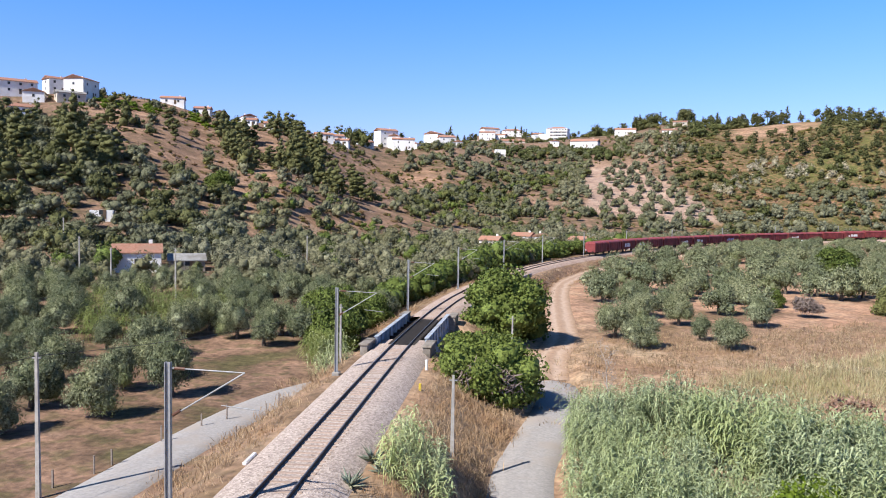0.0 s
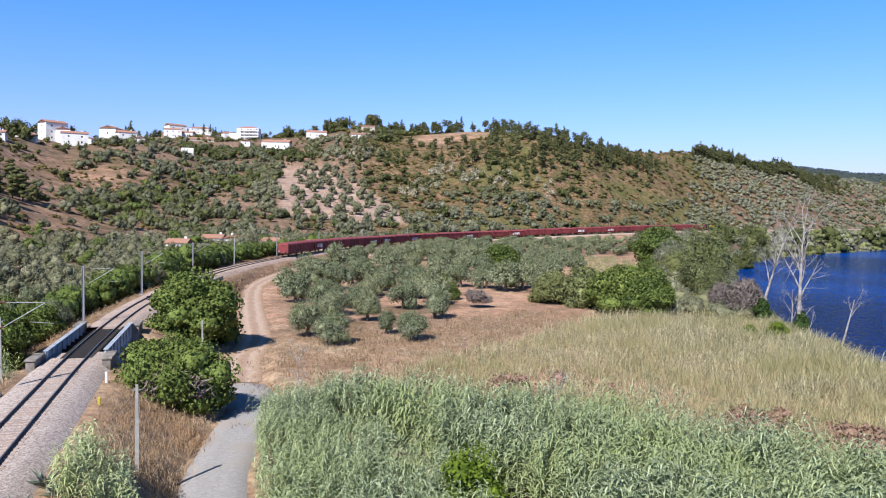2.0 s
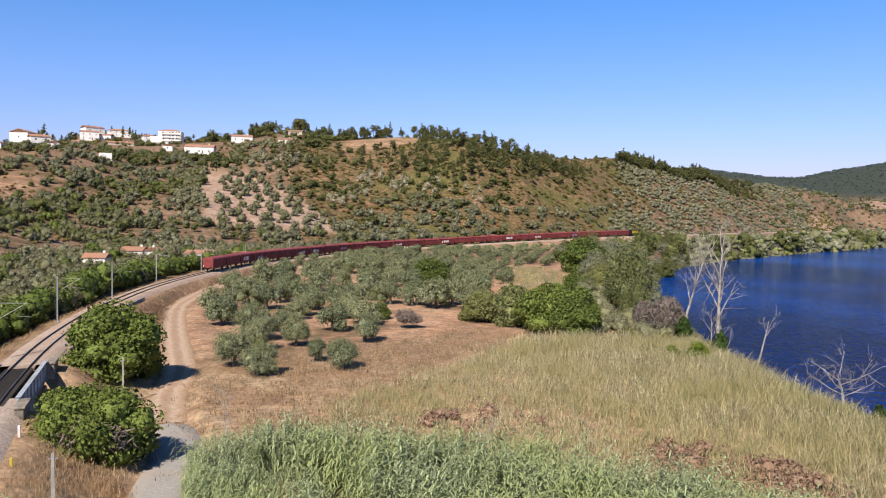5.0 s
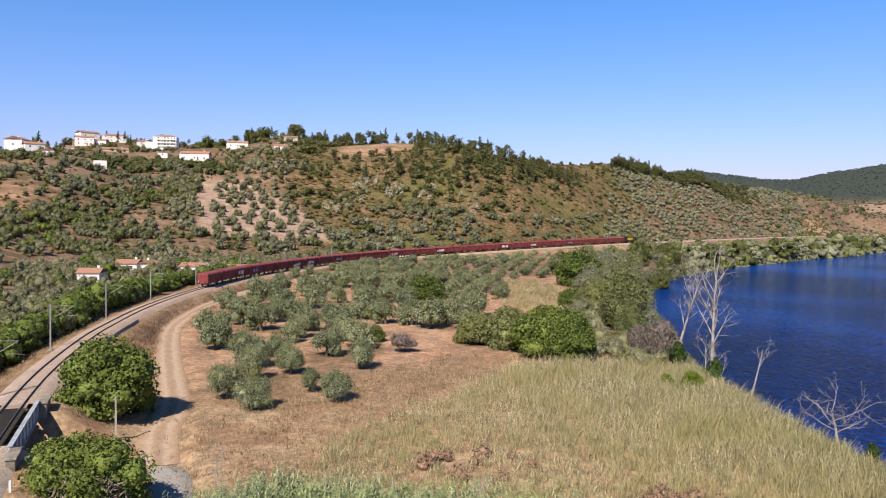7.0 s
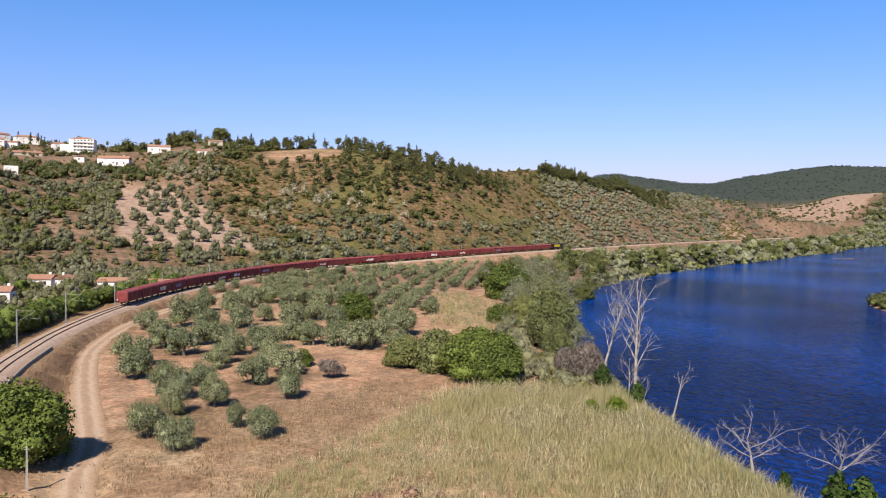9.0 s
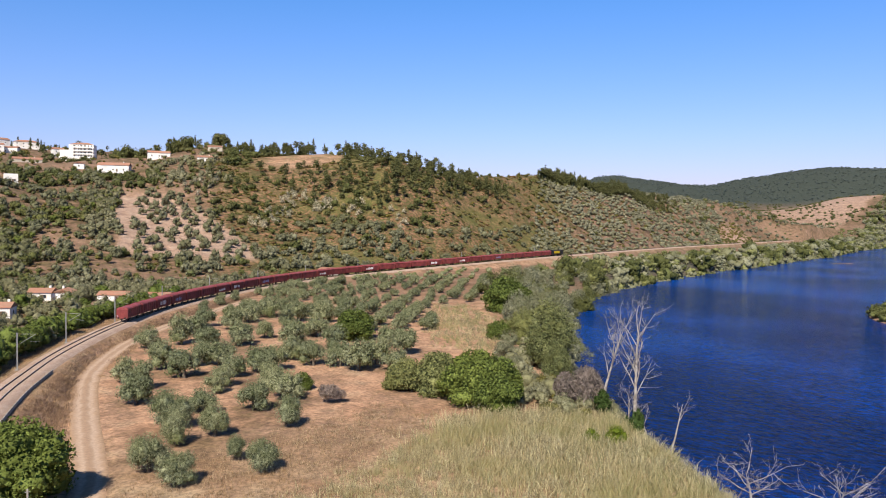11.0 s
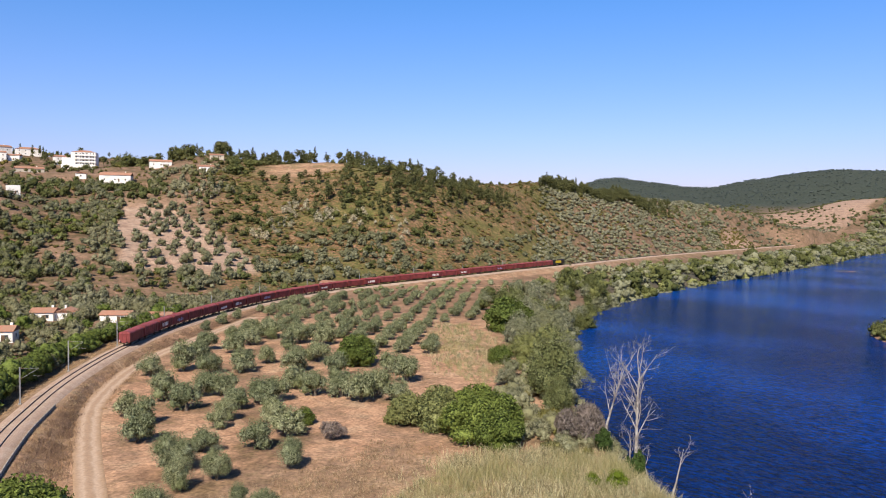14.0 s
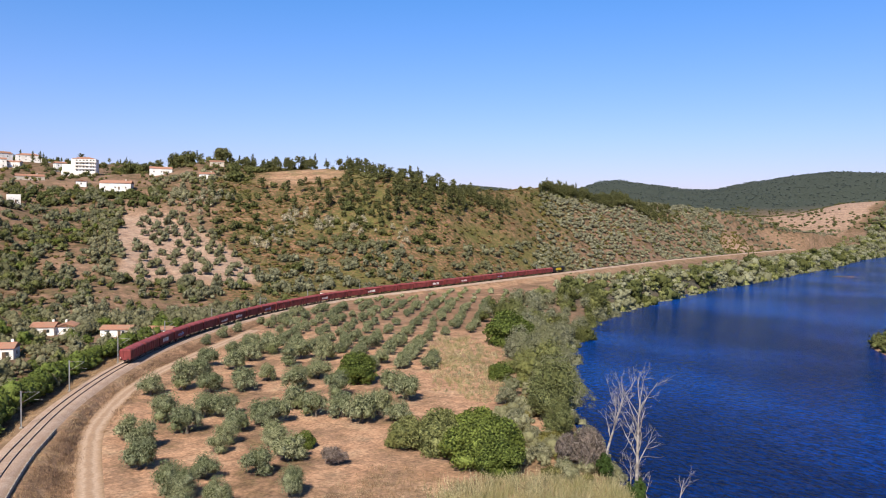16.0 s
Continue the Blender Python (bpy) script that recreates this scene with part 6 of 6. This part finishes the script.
P = P[hill_ok(P[:, 0], P[:, 1]) & ~stony(P[:, 0], P[:, 1])]
scatter("ridge_thicket", "dark green thicket under the ridge pines", "ridge thicket", "pine", round_far, P, rng.uniform(0.4, 1.15, len(P)))
P = np.array([polar(b + rng.normal() * 0.35, r + 9 * rng.normal()) for b, r, n in ((-10.6, 570, 5), (-9.6, 572, 4), (-7.9, 570, 5), (-7.0, 590, 4), (-6.4, 622, 3), (-4.6, 600, 5), (-3.7, 640, 6), (-3.0, 830, 5), (-1.0, 940, 3), (0.9, 900, 3), (1.4, 860, 2), (4.6, 850, 4), (14.0, 700, 7), (15.5, 690, 8), (17.0, 690, 9), (18.6, 670, 8)) for _ in range(n)])
P = P[free(P[:, 0], P[:, 1]) & hill_ok(P[:, 0], P[:, 1])]
scatter("village_pines", "tall dark pines behind the village houses", "pine trees", "pine", pines, P, rng.uniform(0.6, 1.15, len(P)))
P = wild(26, lambda x, y: hill_ok(x, y) & ~stony(x, y), ((12.5, 16.5), (610, 700)))
scatter("summit_trees", "round green stone pines below the hilltop", "stone pines", "bankleaf", round_far, P, rng.uniform(0.9, 1.7, len(P)))
dome = tree_kind("umbrella_pine", "broad round umbrella pine on the hilltop", "pine tree", "pine", 9, 10, 3, 16, 1500, 0.7, 0.4)
plant(dome, *polar(12.2, 728), 1.0)
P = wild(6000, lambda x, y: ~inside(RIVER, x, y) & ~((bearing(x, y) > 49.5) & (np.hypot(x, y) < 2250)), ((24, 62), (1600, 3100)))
scatter("far_woods", "distant pine woods on far hills", "far woods", "hazy_farpine", [bush_kind(4.4, 3.6, 1, 8, 1.2) for _ in range(4)], P, rng.uniform(0.6, 1.2, len(P)))


# ---- cane brake, reeds and dry grass ----
def blade(base_p, heading, length, rise, width, seg=3):
    """An arching leaf blade as a strip of triangles."""
    h = np.array([np.cos(heading), np.sin(heading), 0.0])
    side = np.array([-h[1], h[0], 0.0]) * width / 2
    v = []
    for k in range(seg + 1):
        u = k / seg
        c = base_p + h * length * u + np.array([0, 0, rise * u - (rise * 1.5 + 0.15 * length) * u * u])
        wd = side * (1 - u) ** 0.6 if k < seg else side * 0
        v += [c - wd, c + wd] if k < seg else [c]
    f = []
    for k in range(seg - 1):
        a = 2 * k
        f += [(a, a + 1, a + 3), (a, a + 3, a + 2)]
    a = 2 * (seg - 1)
    f.append((a, a + 1, a + 2))
    return np.array(v), np.array(f)


def cane_clump(n, tall, nleaf, length):
    out = []
    for _ in range(n):
        x, y = rng.normal(size=2) * 0.45
        lean = rng.normal(size=2) * 0.35
        high = tall * rng.uniform(0.75, 1.1)
        tv, tf = tube_arrays([(x, y, -0.2), (x + lean[0], y + lean[1], high)], [0.018, 0.008], 3)
        out.append((tv, np.vstack([tf[:, :3], tf[:, [0, 2, 3]]])))
        t0 = rng.uniform(0, 6.28)
        for k in range(nleaf):
            u = 0.3 + 0.7 * (k + rng.uniform()) / nleaf
            p = np.array([x + lean[0] * u, y + lean[1] * u, high * u])
            out.append(blade(p, t0 + math.pi * k + rng.normal() * 0.5, length * rng.uniform(0.7, 1.2) * (1.15 - 0.4 * u), length * 0.5, 0.11))
    return gather(out)


def grass_tuft(n, tall, spread, width, lean=0.45):
    v, f = [], []
    for k in range(n):
        x, y = rng.normal(size=2) * spread
        t = rng.uniform(0, 6.28)
        h = tall * rng.uniform(0.5, 1.15)
        lx, ly = rng.normal(size=2) * h * lean
        w = np.array([np.cos(t), np.sin(t), 0]) * width / 2
        i = len(v)
        v += [np.array([x, y, -0.1]) - w, np.array([x, y, -0.1]) + w, np.array([x + lx * 0.5, y + ly * 0.5, h * 0.6]) + w * 0.7, np.array([x + lx * 0.5, y + ly * 0.5, h * 0.6]) - w * 0.7, np.array([x + lx * 1.3, y + ly * 1.3, h])]
        f += [(i, i + 1, i + 2), (i, i + 2, i + 3), (i + 3, i + 2, i + 4)]
    return np.array(v), np.array(f)


def fill(poly, n):
    xs, ys = [p[0] for p in poly], [p[1] for p in poly]
    out = []
    while sum(map(len, out)) < n:
        p = np.stack([rng.uniform(min(xs), max(xs), n), rng.uniform(min(ys), max(ys), n)], 1)
        out.append(p[inside(poly, p[:, 0], p[:, 1])])
    return np.vstack(out)[:n]


CANES = [(14.6, 22), (14.9, 48), (15.8, 60), (18.5, 61.5), (22.6, 59), (28.3, 55), (34, 51.6), (40.2, 46.2), (45.2, 38.2), (49, 30), (54, 16), (40, 12), (24, 14)]
P = fill(CANES, 1500)
P = P + rng.normal(size=P.shape) * 0.5
# a trough runs through the brake; the canes behind it stand taller
TROUGH = np.array([(20.3, 54.5), (21.5, 51.4), (23.1, 48.1), (25.4, 43.1), (26.9, 37.6), (27.8, 33), (28.4, 24)])
off = along(TROUGH, P[:, 0], P[:, 1])[0]
P = P[(np.abs(off) > 1.5) | (P[:, 1] < 26)]
off = P[:, 0] - np.interp(P[:, 1], TROUGH[::-1, 1], TROUGH[::-1, 0])
scatter("cane_brake", "dense grey green giant cane thicket", "cane thicket", "cane", [cane_clump(7, 3.9, 15, 0.8) for _ in range(5)], P, rng.uniform(0.85, 1.12, len(P)) * np.where(off > 0, 1.12, 0.85))
P = fill([(4.2, 38.5), (7.4, 38.0), (7.6, 43.0), (5.6, 45), (4.4, 42)], 26)
scatter("cane_clump", "bright green cane clump beside the track", "cane clump", "cane", [cane_clump(6, 3.0, 12, 0.8) for _ in range(3)], P, rng.uniform(0.6, 0.95, len(P)))
P = fill([(-9.5, 74), (-5.5, 73), (-5.5, 80), (-10, 84)], 14)
scatter("cane_clump", "green cane clump beside the lane", "cane clump", "cane", [cane_clump(7, 3.6, 10, 0.9) for _ in range(2)], P, rng.uniform(0.7, 1.0, len(P)))
THICKET = [(86, 104), (95, 94), (104, 104), (114, 122), (128, 146), (122, 156), (112, 150), (98, 138), (89, 122)]
P = fill(THICKET, 110)
P = P[np.hypot(P[:, 0] - 107, P[:, 1] - 127) > 6]
scatter("bank_thicket", "tangled grey green bushes on the river bank", "bank thicket", "willow", [bush_kind(1.7, 2.6, 10, 800, 0.12, slim=0.4) for _ in range(4)], P[:60], rng.uniform(0.7, 1.5, len(P[:60])))
scatter("bank_brush", "green brush and brambles on the river bank", "bank brush", "shrub", [bush_kind(1.7, 2.2, 10, 700, 0.12) for _ in range(3)], P[60:], rng.uniform(0.7, 1.3, len(P) - 60))
MEADOW = [(27, 60), (36, 53), (44, 45), (50, 36), (56, 20), (62, 5), (75, 0), (78, 40), (80, 50), (84, 60), (88.5, 70), (92.5, 79), (97, 90), (94, 98), (86, 104), (72, 106), (52, 92), (36, 82), (28, 72)]
HOLLOW = [(35, 65.5), (41.5, 61.5), (45.5, 59.5), (50, 64), (48, 68.5), (43, 70.5), (38, 68.5)]
P = fill(MEADOW, 11500)
P = P + rng.normal(size=P.shape) * 2.2 * (rng.uniform(size=(len(P), 1)) < 0.4)
thick = patchy(P[:, 0], P[:, 1], 1.3, -0.35)
bare_ = inside(HOLLOW, P[:, 0], P[:, 1]) & (rng.uniform(size=len(P)) < 0.55)
P, thick = P[~bare_], thick[~bare_]
P = P[(thick | (rng.uniform(size=len(P)) < 0.35)) & (np.abs(along(pathway, P[:, 0], P[:, 1])[0]) > 4)]
high_ = rng.uniform(0.5, 1.3, len(P)) * (0.72 + 0.5 * smooth((P[:, 0] - 45) / 30))
fresh = rng.uniform(size=len(P)) < 0.16 + 0.42 * smooth((P[:, 0] - 55) / 35)
reeds_kinds = [grass_tuft(15, 1.5, 0.3, 0.055, 0.3) for _ in range(6)]
scatter("tall_reeds", "pale dry reeds and tall grass in the meadow", "reeds", "reed", reeds_kinds, P[~fresh], high_[~fresh])
scatter("green_reeds", "grey green living reeds towards the river", "reeds", "sedge", reeds_kinds, P[fresh], high_[fresh])
# wet ditch between the canes and the reeds: rusty brush and green sedge
P = np.vstack([fill(HOLLOW, 10), fill([(52.5, 53), (57.5, 51.5), (60, 45.5), (59.5, 36), (56, 37), (53, 43), (51, 48)], 110)])[rng.permutation(120)]
scatter("ditch_brush", "rusty brown brush along the ditch", "dry brush", "bracken", [bush_kind(0.9, 1.1, 6, 160, 0.11, shrink=0.7) for _ in range(3)], P[:84], rng.uniform(0.7, 1.6, 84))
scatter("ditch_sedge", "green sedge along the ditch", "sedge", "alder", [grass_tuft(26, 0.8, 0.5, 0.05) for _ in range(3)], P[84:], rng.uniform(0.6, 1.3, 36))
FIELD = [(17, 62), (27, 58), (36, 76), (60, 98), (72, 112), (66, 122), (45, 108), (22, 98), (18, 88)]
P = fill(FIELD, 2600)
P = P + rng.normal(size=P.shape) * 2.5
scatter("meadow_grass", "sparse dry straw grass in the field", "dry grass", "straw", [grass_tuft(12, 0.42, 0.35, 0.05) for _ in range(4)], P, rng.uniform(0.4, 1.4, len(P)))
verge = []
for _ in range(5200):
    a_, o = rng.uniform(15, 240), rng.choice([-1, 1]) * rng.uniform(3.9, 11)
    if BRIDGE_A - 1 < a_ < BRIDGE_B + 1:
        continue
    (x, y, z), t = at_arc(a_, o)
    verge.append((x, y))
verge = np.vstack([np.array(verge), fill([(4.2, 45), (9.8, 45), (11, 58), (10, 66), (5, 68)], 420)])
verge = verge[(np.abs(along(road, verge[:, 0], verge[:, 1])[0]) > 2.4) & (np.abs(along(pathway, verge[:, 0], verge[:, 1])[0]) > 2.2)]
scatter("verge_grass", "dry straw coloured grass on the railway verge", "dry grass", "straw", [grass_tuft(20, 0.45, 0.45, 0.035, 0.6) for _ in range(5)], verge, rng.uniform(0.5, 1.2, len(verge)))

# ---- dead trees at the water's edge ----
def dead_tree(x, y, high, r0, lean, limbs_, label, seed, open_=0.4, clear=0.35, top=0.86):
    """A bare leader with rising limbs, each of which forks into fine twigs."""
    g = np.random.default_rng(seed)
    bits = []

    def shoot(p, d, length, r, depth):
        pts = [p]
        for k in range(3):
            d = d + g.normal(size=3) * 0.13 + np.array([0, 0, 0.07])
            d = d / np.linalg.norm(d)
            pts.append(pts[-1] + d * length / 3)
        bits.append(tube_arrays(pts, [r, r * 0.8, r * 0.58, r * 0.3], 5 if depth < 2 else 3))
        if depth < 4:
            for k in range((5, 4, 3, 2)[depth] if depth else 5):
                u = g.uniform(0.25, 1.0) * 2.999
                a, b = pts[int(u)], pts[int(u) + 1]
                nd = d + g.normal(size=3) * (0.5 + 0.06 * depth)
                shoot(a + (b - a) * (u % 1), nd / np.linalg.norm(nd), length * g.uniform(0.38, 0.62), max(r * g.uniform(0.36, 0.5), 0.012), depth + 1)

    n = 9
    axis = [np.array([0, 0, -0.4])]
    d = np.array([lean[0], lean[1], 1.0])
    for k in range(n):
        d = d + g.normal(size=3) * 0.06 * np.array([1, 1, 0])
        axis.append(axis[-1] + d / np.linalg.norm(d) * (high * top + 0.4) / n)
    bits.append(tube_arrays(axis, [r0 * (1 - 0.85 * k / n) for k in range(n + 1)], 8))
    for k in range(limbs_):
        u = (clear + (0.98 - clear) * (k + g.uniform(0, 1)) / limbs_) * n
        a, b = axis[int(u)], axis[min(int(u) + 1, n)]
        t = 2.4 * k + g.uniform(-0.5, 0.5)
        nd = np.array([math.cos(t) * open_, math.sin(t) * open_, 1.0 - 0.45 * open_])
        shoot(a + (b - a) * (u % 1), nd / np.linalg.norm(nd), high * g.uniform(0.2, 0.34) * (1.15 - 0.5 * u / n) * (0.86 / top), r0 * 0.42 * (1 - 0.5 * u / n), 1)
    v, f = gather(bits)
    t = thing("dead_tree", x, y, max(ground_at(x, y), -5.4), 0, label, "dead tree", "bare trees by the river")
    part("trunk", mesh_np("trunk", v, f, M["deadwood"], True), None, t)
    return t


dead_tree(96.4, 100.2, 17.5, 0.3, (0.02, 0), 11, "tall bleached bare dead tree by the river", 3, 0.36)
dead_tree(94.2, 89.6, 21.5, 0.36, (0.04, 0.02), 13, "tallest bleached bare dead tree by the river", 8, 0.4)
dead_tree(91.6, 79.5, 9.5, 0.2, (0.3, -0.1), 3, "leaning bare grey dead trunk at the water", 12, 0.5, 0.6)
dead_tree(86.2, 60.5, 10, 0.24, (-0.15, 0.1), 9, "spreading bare dead tree at the water", 21, 1.2, 0.45, 0.45)
dead_tree(92.8, 54.2, 9, 0.22, (-0.2, 0), 8, "spreading bare dead tree in the shallows", 33, 1.1, 0.4, 0.45)
dead_tree(95.6, 92.5, 9, 0.17, (0.05, 0), 6, "thin bare dead tree beside taller ones", 40, 0.5)
dead_tree(96.0, 88.0, 8.5, 0.12, (-0.35, 0.2), 6, "thin leaning bare dead tree", 44, 0.6)
dead_tree(18.2, 60.5, 6.4, 0.09, (0.05, 0.0), 6, "small bare sapling standing in the canes", 51, 0.4, 0.5)
dead_tree(33.2, 47.4, 6.6, 0.05, (0.3, 0.15), 4, "thin bent bare sapling standing in the canes", 53, 0.5, 0.6)
for x, y, s in ((96.2, 99.4, 1.3), (94.2, 88.9, 1.5), (95.4, 92.4, 0.8), (83.6, 54.5, 0.8), (82.3, 47.5, 1.5), (81.0, 44, 1.7)):
    lbs = lobed(1.0, 3.4, -0.2, 9, 1.1)
    t = thing("ivy_bush", x, y, max(ground_at(x, y), -5.2), 0, "dark green ivy growing at the foot of a dead tree", "ivy", "ivy bushes")
    v, f = gather([leaves(lbs, 1500, 0.13, slim=0.8), cores(lbs, 0.8, True)])
    part("foliage", mesh_np("foliage", v, f, M["ivy"]), None, t).scale = (s, s, s)
lbs = lobed(2.3, 4.9, -0.2, 14, 0.9)
t = thing("green_bush", 24.6, 37.0, ground_at(24.6, 37.0), 0, "bright green leafy bush standing in the canes", "bush", "bright green bushes")
v, f = gather([leaves(lbs, 3200, 0.13, slim=0.6, shell=(0.7, 1.25)), cores(lbs, 0.75, True)])
part("foliage", mesh_np("foliage", v, f, M["lime"]), None, t)
for x, y, s in ((86, 84.5, 0.75), (83.5, 87, 0.55)):
    low = copy_thing(t, pose(x, y, ground_at(x, y), 0, 0, 40 * s))
    low.scale = (s, s, s * 0.8)
    tagged(low, "low bright green bush among the reeds", "bush", "bright green bushes")
# grey leafless shrubs
for x, y, s in ((57.2, 125, 1.25), (96.5, 103.5, 1.7), (93.5, 106, 1.5), (99, 107, 1.6)):
    t = thing("leafless_shrub", x, y, ground_at(x, y), 0, "greyish leafless shrub on dry ground", "shrub", "bare shrubs")
    lbs = lobed(1.9, 2.6, 0.1, 6)
    v, f = leaves(lbs, 2600, 0.3, spread=1.2, slim=0.06, shell=(0.2, 1.1))
    part("bare_crown", mesh_np("bare_crown", v, f, M["twig"]), None, t).scale = (s, s, s * (1.5 if s > 1.3 else 1.0))

# ---- small things by the line ----
def pole(x, y, high, label, group=""):
    z = ground_at(x, y)
    p = thing("concrete_pole", x, y, z, 0, label, "utility pole", group)
    bm = boxed(0, 0, -0.4, 0.26, 0.2, high + 0.4)
    for v in bm.verts:
        if v.co.z > 1:
            v.co.x *= 0.6
            v.co.y *= 0.7
    part("shaft", bm, M["concrete"], p)
    part("crosspiece", boxed(0, 0, high - 0.35, 0.5, 0.07, 0.07), M["galv"], p)
    return (x, y, z + high - 0.2)


tops = [pole(-15.6, 40.8, 8.3, "slender tapered concrete utility pole beside the lane", "utility poles")]
pole(7.15, 47.6, 5.2, "bare tapered concrete post in dry grass", "utility poles")
pole(10.9, 87.3, 4.6, "short grey pole in front of the fig tree", "utility poles")
tops.append(pole(-28, 12, 8.3, "slender tapered concrete utility pole beside the lane", "utility poles"))
tops.append(pole(-6.6, 77, 7.6, "slender tapered concrete utility pole beside the lane", "utility poles"))
for x, y in ((-48, 108), (-40, 112), (-75, 140), (-30, 150), (-60, 120)):
    pole(x, y, 7.5, "grey utility pole among the olives", "utility poles")


def cable(a, b, sag):
    pts = [(a[0] + (b[0] - a[0]) * u, a[1] + (b[1] - a[1]) * u, a[2] + (b[2] - a[2]) * u - sag * 4 * u * (1 - u)) for u in np.linspace(0, 1, 14)]
    tagged(tube("cable", pts, 0.018, M["wire"], None, 4), "black telephone cable strung between poles", "cable", "cables")


cable(tops[1], tops[0], 0.6)
cable(tops[0], tops[2], 0.6)


def marker(x, y, high, key, label):
    t = thing("marker_post", x, y, ground_at(x, y), 0, label, "marker post", "trackside markers")
    part("post", boxed(0, 0, -0.2, 0.2, 0.12, high + 0.2, bevel=0.03), M[key], t)


marker(3.6, 64.8, 0.9, "mark", "short white marker post beside the bridge")
marker(3.9, 57.7, 0.55, "yellow", "short yellow marker post beside the track")
t = thing("white_stone_block", -3.3, 40.5, ground_at(-3.3, 40.5), 0, "long white painted stone lying beside the ballast", "stone block")
part("block", boxed(0, 0, -0.1, 0.26, 1.7, 0.28, bevel=0.06), M["mark"], t)
for x, y, s in ((3.4, 41.0, 1.0), (2.9, 37.2, 0.9), (4.1, 39.6, 0.8), (-8.5, 37.5, 1.0)):
    t = thing("agave_plant", x, y, ground_at(x, y), 0, "blue grey agave rosette on the verge", "agave", "agaves")
    for k in range(22):
        hd, up = rng.uniform(0, 6.28), rng.uniform(0.3, 1.1)
        L_ = rng.uniform(0.9, 1.4) * s
        d_ = np.array([np.cos(hd) * math.cos(up), np.sin(hd) * math.cos(up), math.sin(up)])
        v, f = tube_arrays([(0, 0, 0.05), d_ * L_ * 0.5, d_ * L_ - np.array([0, 0, 0.1])], [0.05, 0.075, 0.008], 4)
        part("leaf", mesh_np("leaf", v, f, M["agave"]), None, t)
# lane-side fence stakes
for k, a_ in enumerate((0.02, 0.11, 0.17, 0.36, 0.52, 0.6, 0.83)):
    x, y = -16.0 + 8.0 * a_ - 0.5 * math.sin(k * 5), 42 + 26 * a_
    t = thing("fence_stake", x, y, ground_at(x, y), 0, "weathered wooden fence stake beside the lane", "stake", "fence stakes")
    part("stake", boxed(0, 0, -0.2, 0.09, 0.09, 1.3 + 0.2 * math.sin(k * 3)), M["wood"], t)
for x, y in ((-7.3, 55.5), (-6.8, 57), (-7.6, 50)):
    t = thing("fence_stake", x, y, ground_at(x, y), 0, "weathered wooden fence stake beside the lane", "stake", "fence stakes")
    part("stake", boxed(0, 0, -0.2, 0.09, 0.09, 1.2), M["wood"], t)
# low retaining rail along the start of the curve
fence = thing("trackside_parapet", 0, 0, 0, 0, "low grey concrete parapet beside the curve", "parapet", kind="structure")
for k in range(28):
    (x, y, z), turn = at_arc(104 + k * 2.1, 3.35)
    p_ = part("panel", boxed(0, 0, -1.5, 0.18, 2.0, 1.3, bevel=0.02), M["concrete"], fence)
    p_.matrix_basis = pose(x, y, z, 0, 0, turn)
# handrail by the lane
hr = thing("lane_handrail", 11.6, 70.5, ground_at(11.6, 70.5), -20, "old metal handrail beside the lane", "handrail")
for yy in (-1.5, 0, 1.5):
    part("post", boxed(0, yy, -0.2, 0.08, 0.08, 1.2), M["wood"], hr)
part("rail", boxed(0, 0, 0.85, 0.06, 3.1, 0.07), M["wood"], hr)
P = wild(260, lambda x, y: height(x.copy(), y.copy()) > -4.9, ((56, 68), (290, 400)))
P = P[inside(RIVER, P[:, 0], P[:, 1])]
if len(P):
    scatter("islet_scrub", "low green scrub on a river islet", "islet scrub", "bankleaf", shrub_far, P, rng.uniform(0.9, 2.0, len(P)))
P = fill(CLEARING, 1000)
P = P + rng.normal(size=P.shape) * 2.5
tufts = [grass_tuft(15, 1.5, 0.35, 0.06) for _ in range(4)]
scatter("pale_reeds", "pale dry reeds between grove and river", "reeds", "reed", tufts, P[:450], rng.uniform(0.5, 1.1, 450))
scatter("green_grass", "fresh pale green grass between grove and river", "tall grass", "sedge", tufts, P[450:], rng.uniform(0.5, 1.1, len(P) - 450))

P = np.vstack([fill(VALLEY_CANES[0], 90), fill(VALLEY_CANES[1], 20), fill(VALLEY_CANES[2], 16)])
scatter("valley_canes", "yellow green cane patch among the olives", "cane patch", "freshcane", [cane_clump(6, 3.6, 10, 1.1) for _ in range(3)], P, rng.uniform(0.8, 1.2, len(P)))

slope = []
for _ in range(1500):
    (x, y, z), t = at_arc(rng.uniform(100, 330), rng.uniform(4.6, 10.5))
    slope.append((x, y))
slope = np.array(slope)
slope = slope[(np.abs(along(pathway, slope[:, 0], slope[:, 1])[0]) > 2.3) & (np.abs(along(road, slope[:, 0], slope[:, 1])[0]) > 2.8)]
scatter("dry_bracken", "reddish brown dry bracken on the railway slope", "dry bracken", "bracken", [grass_tuft(34, 0.5, 0.55, 0.05, 0.6) for _ in range(4)], slope, rng.uniform(0.6, 1.3, len(slope)))
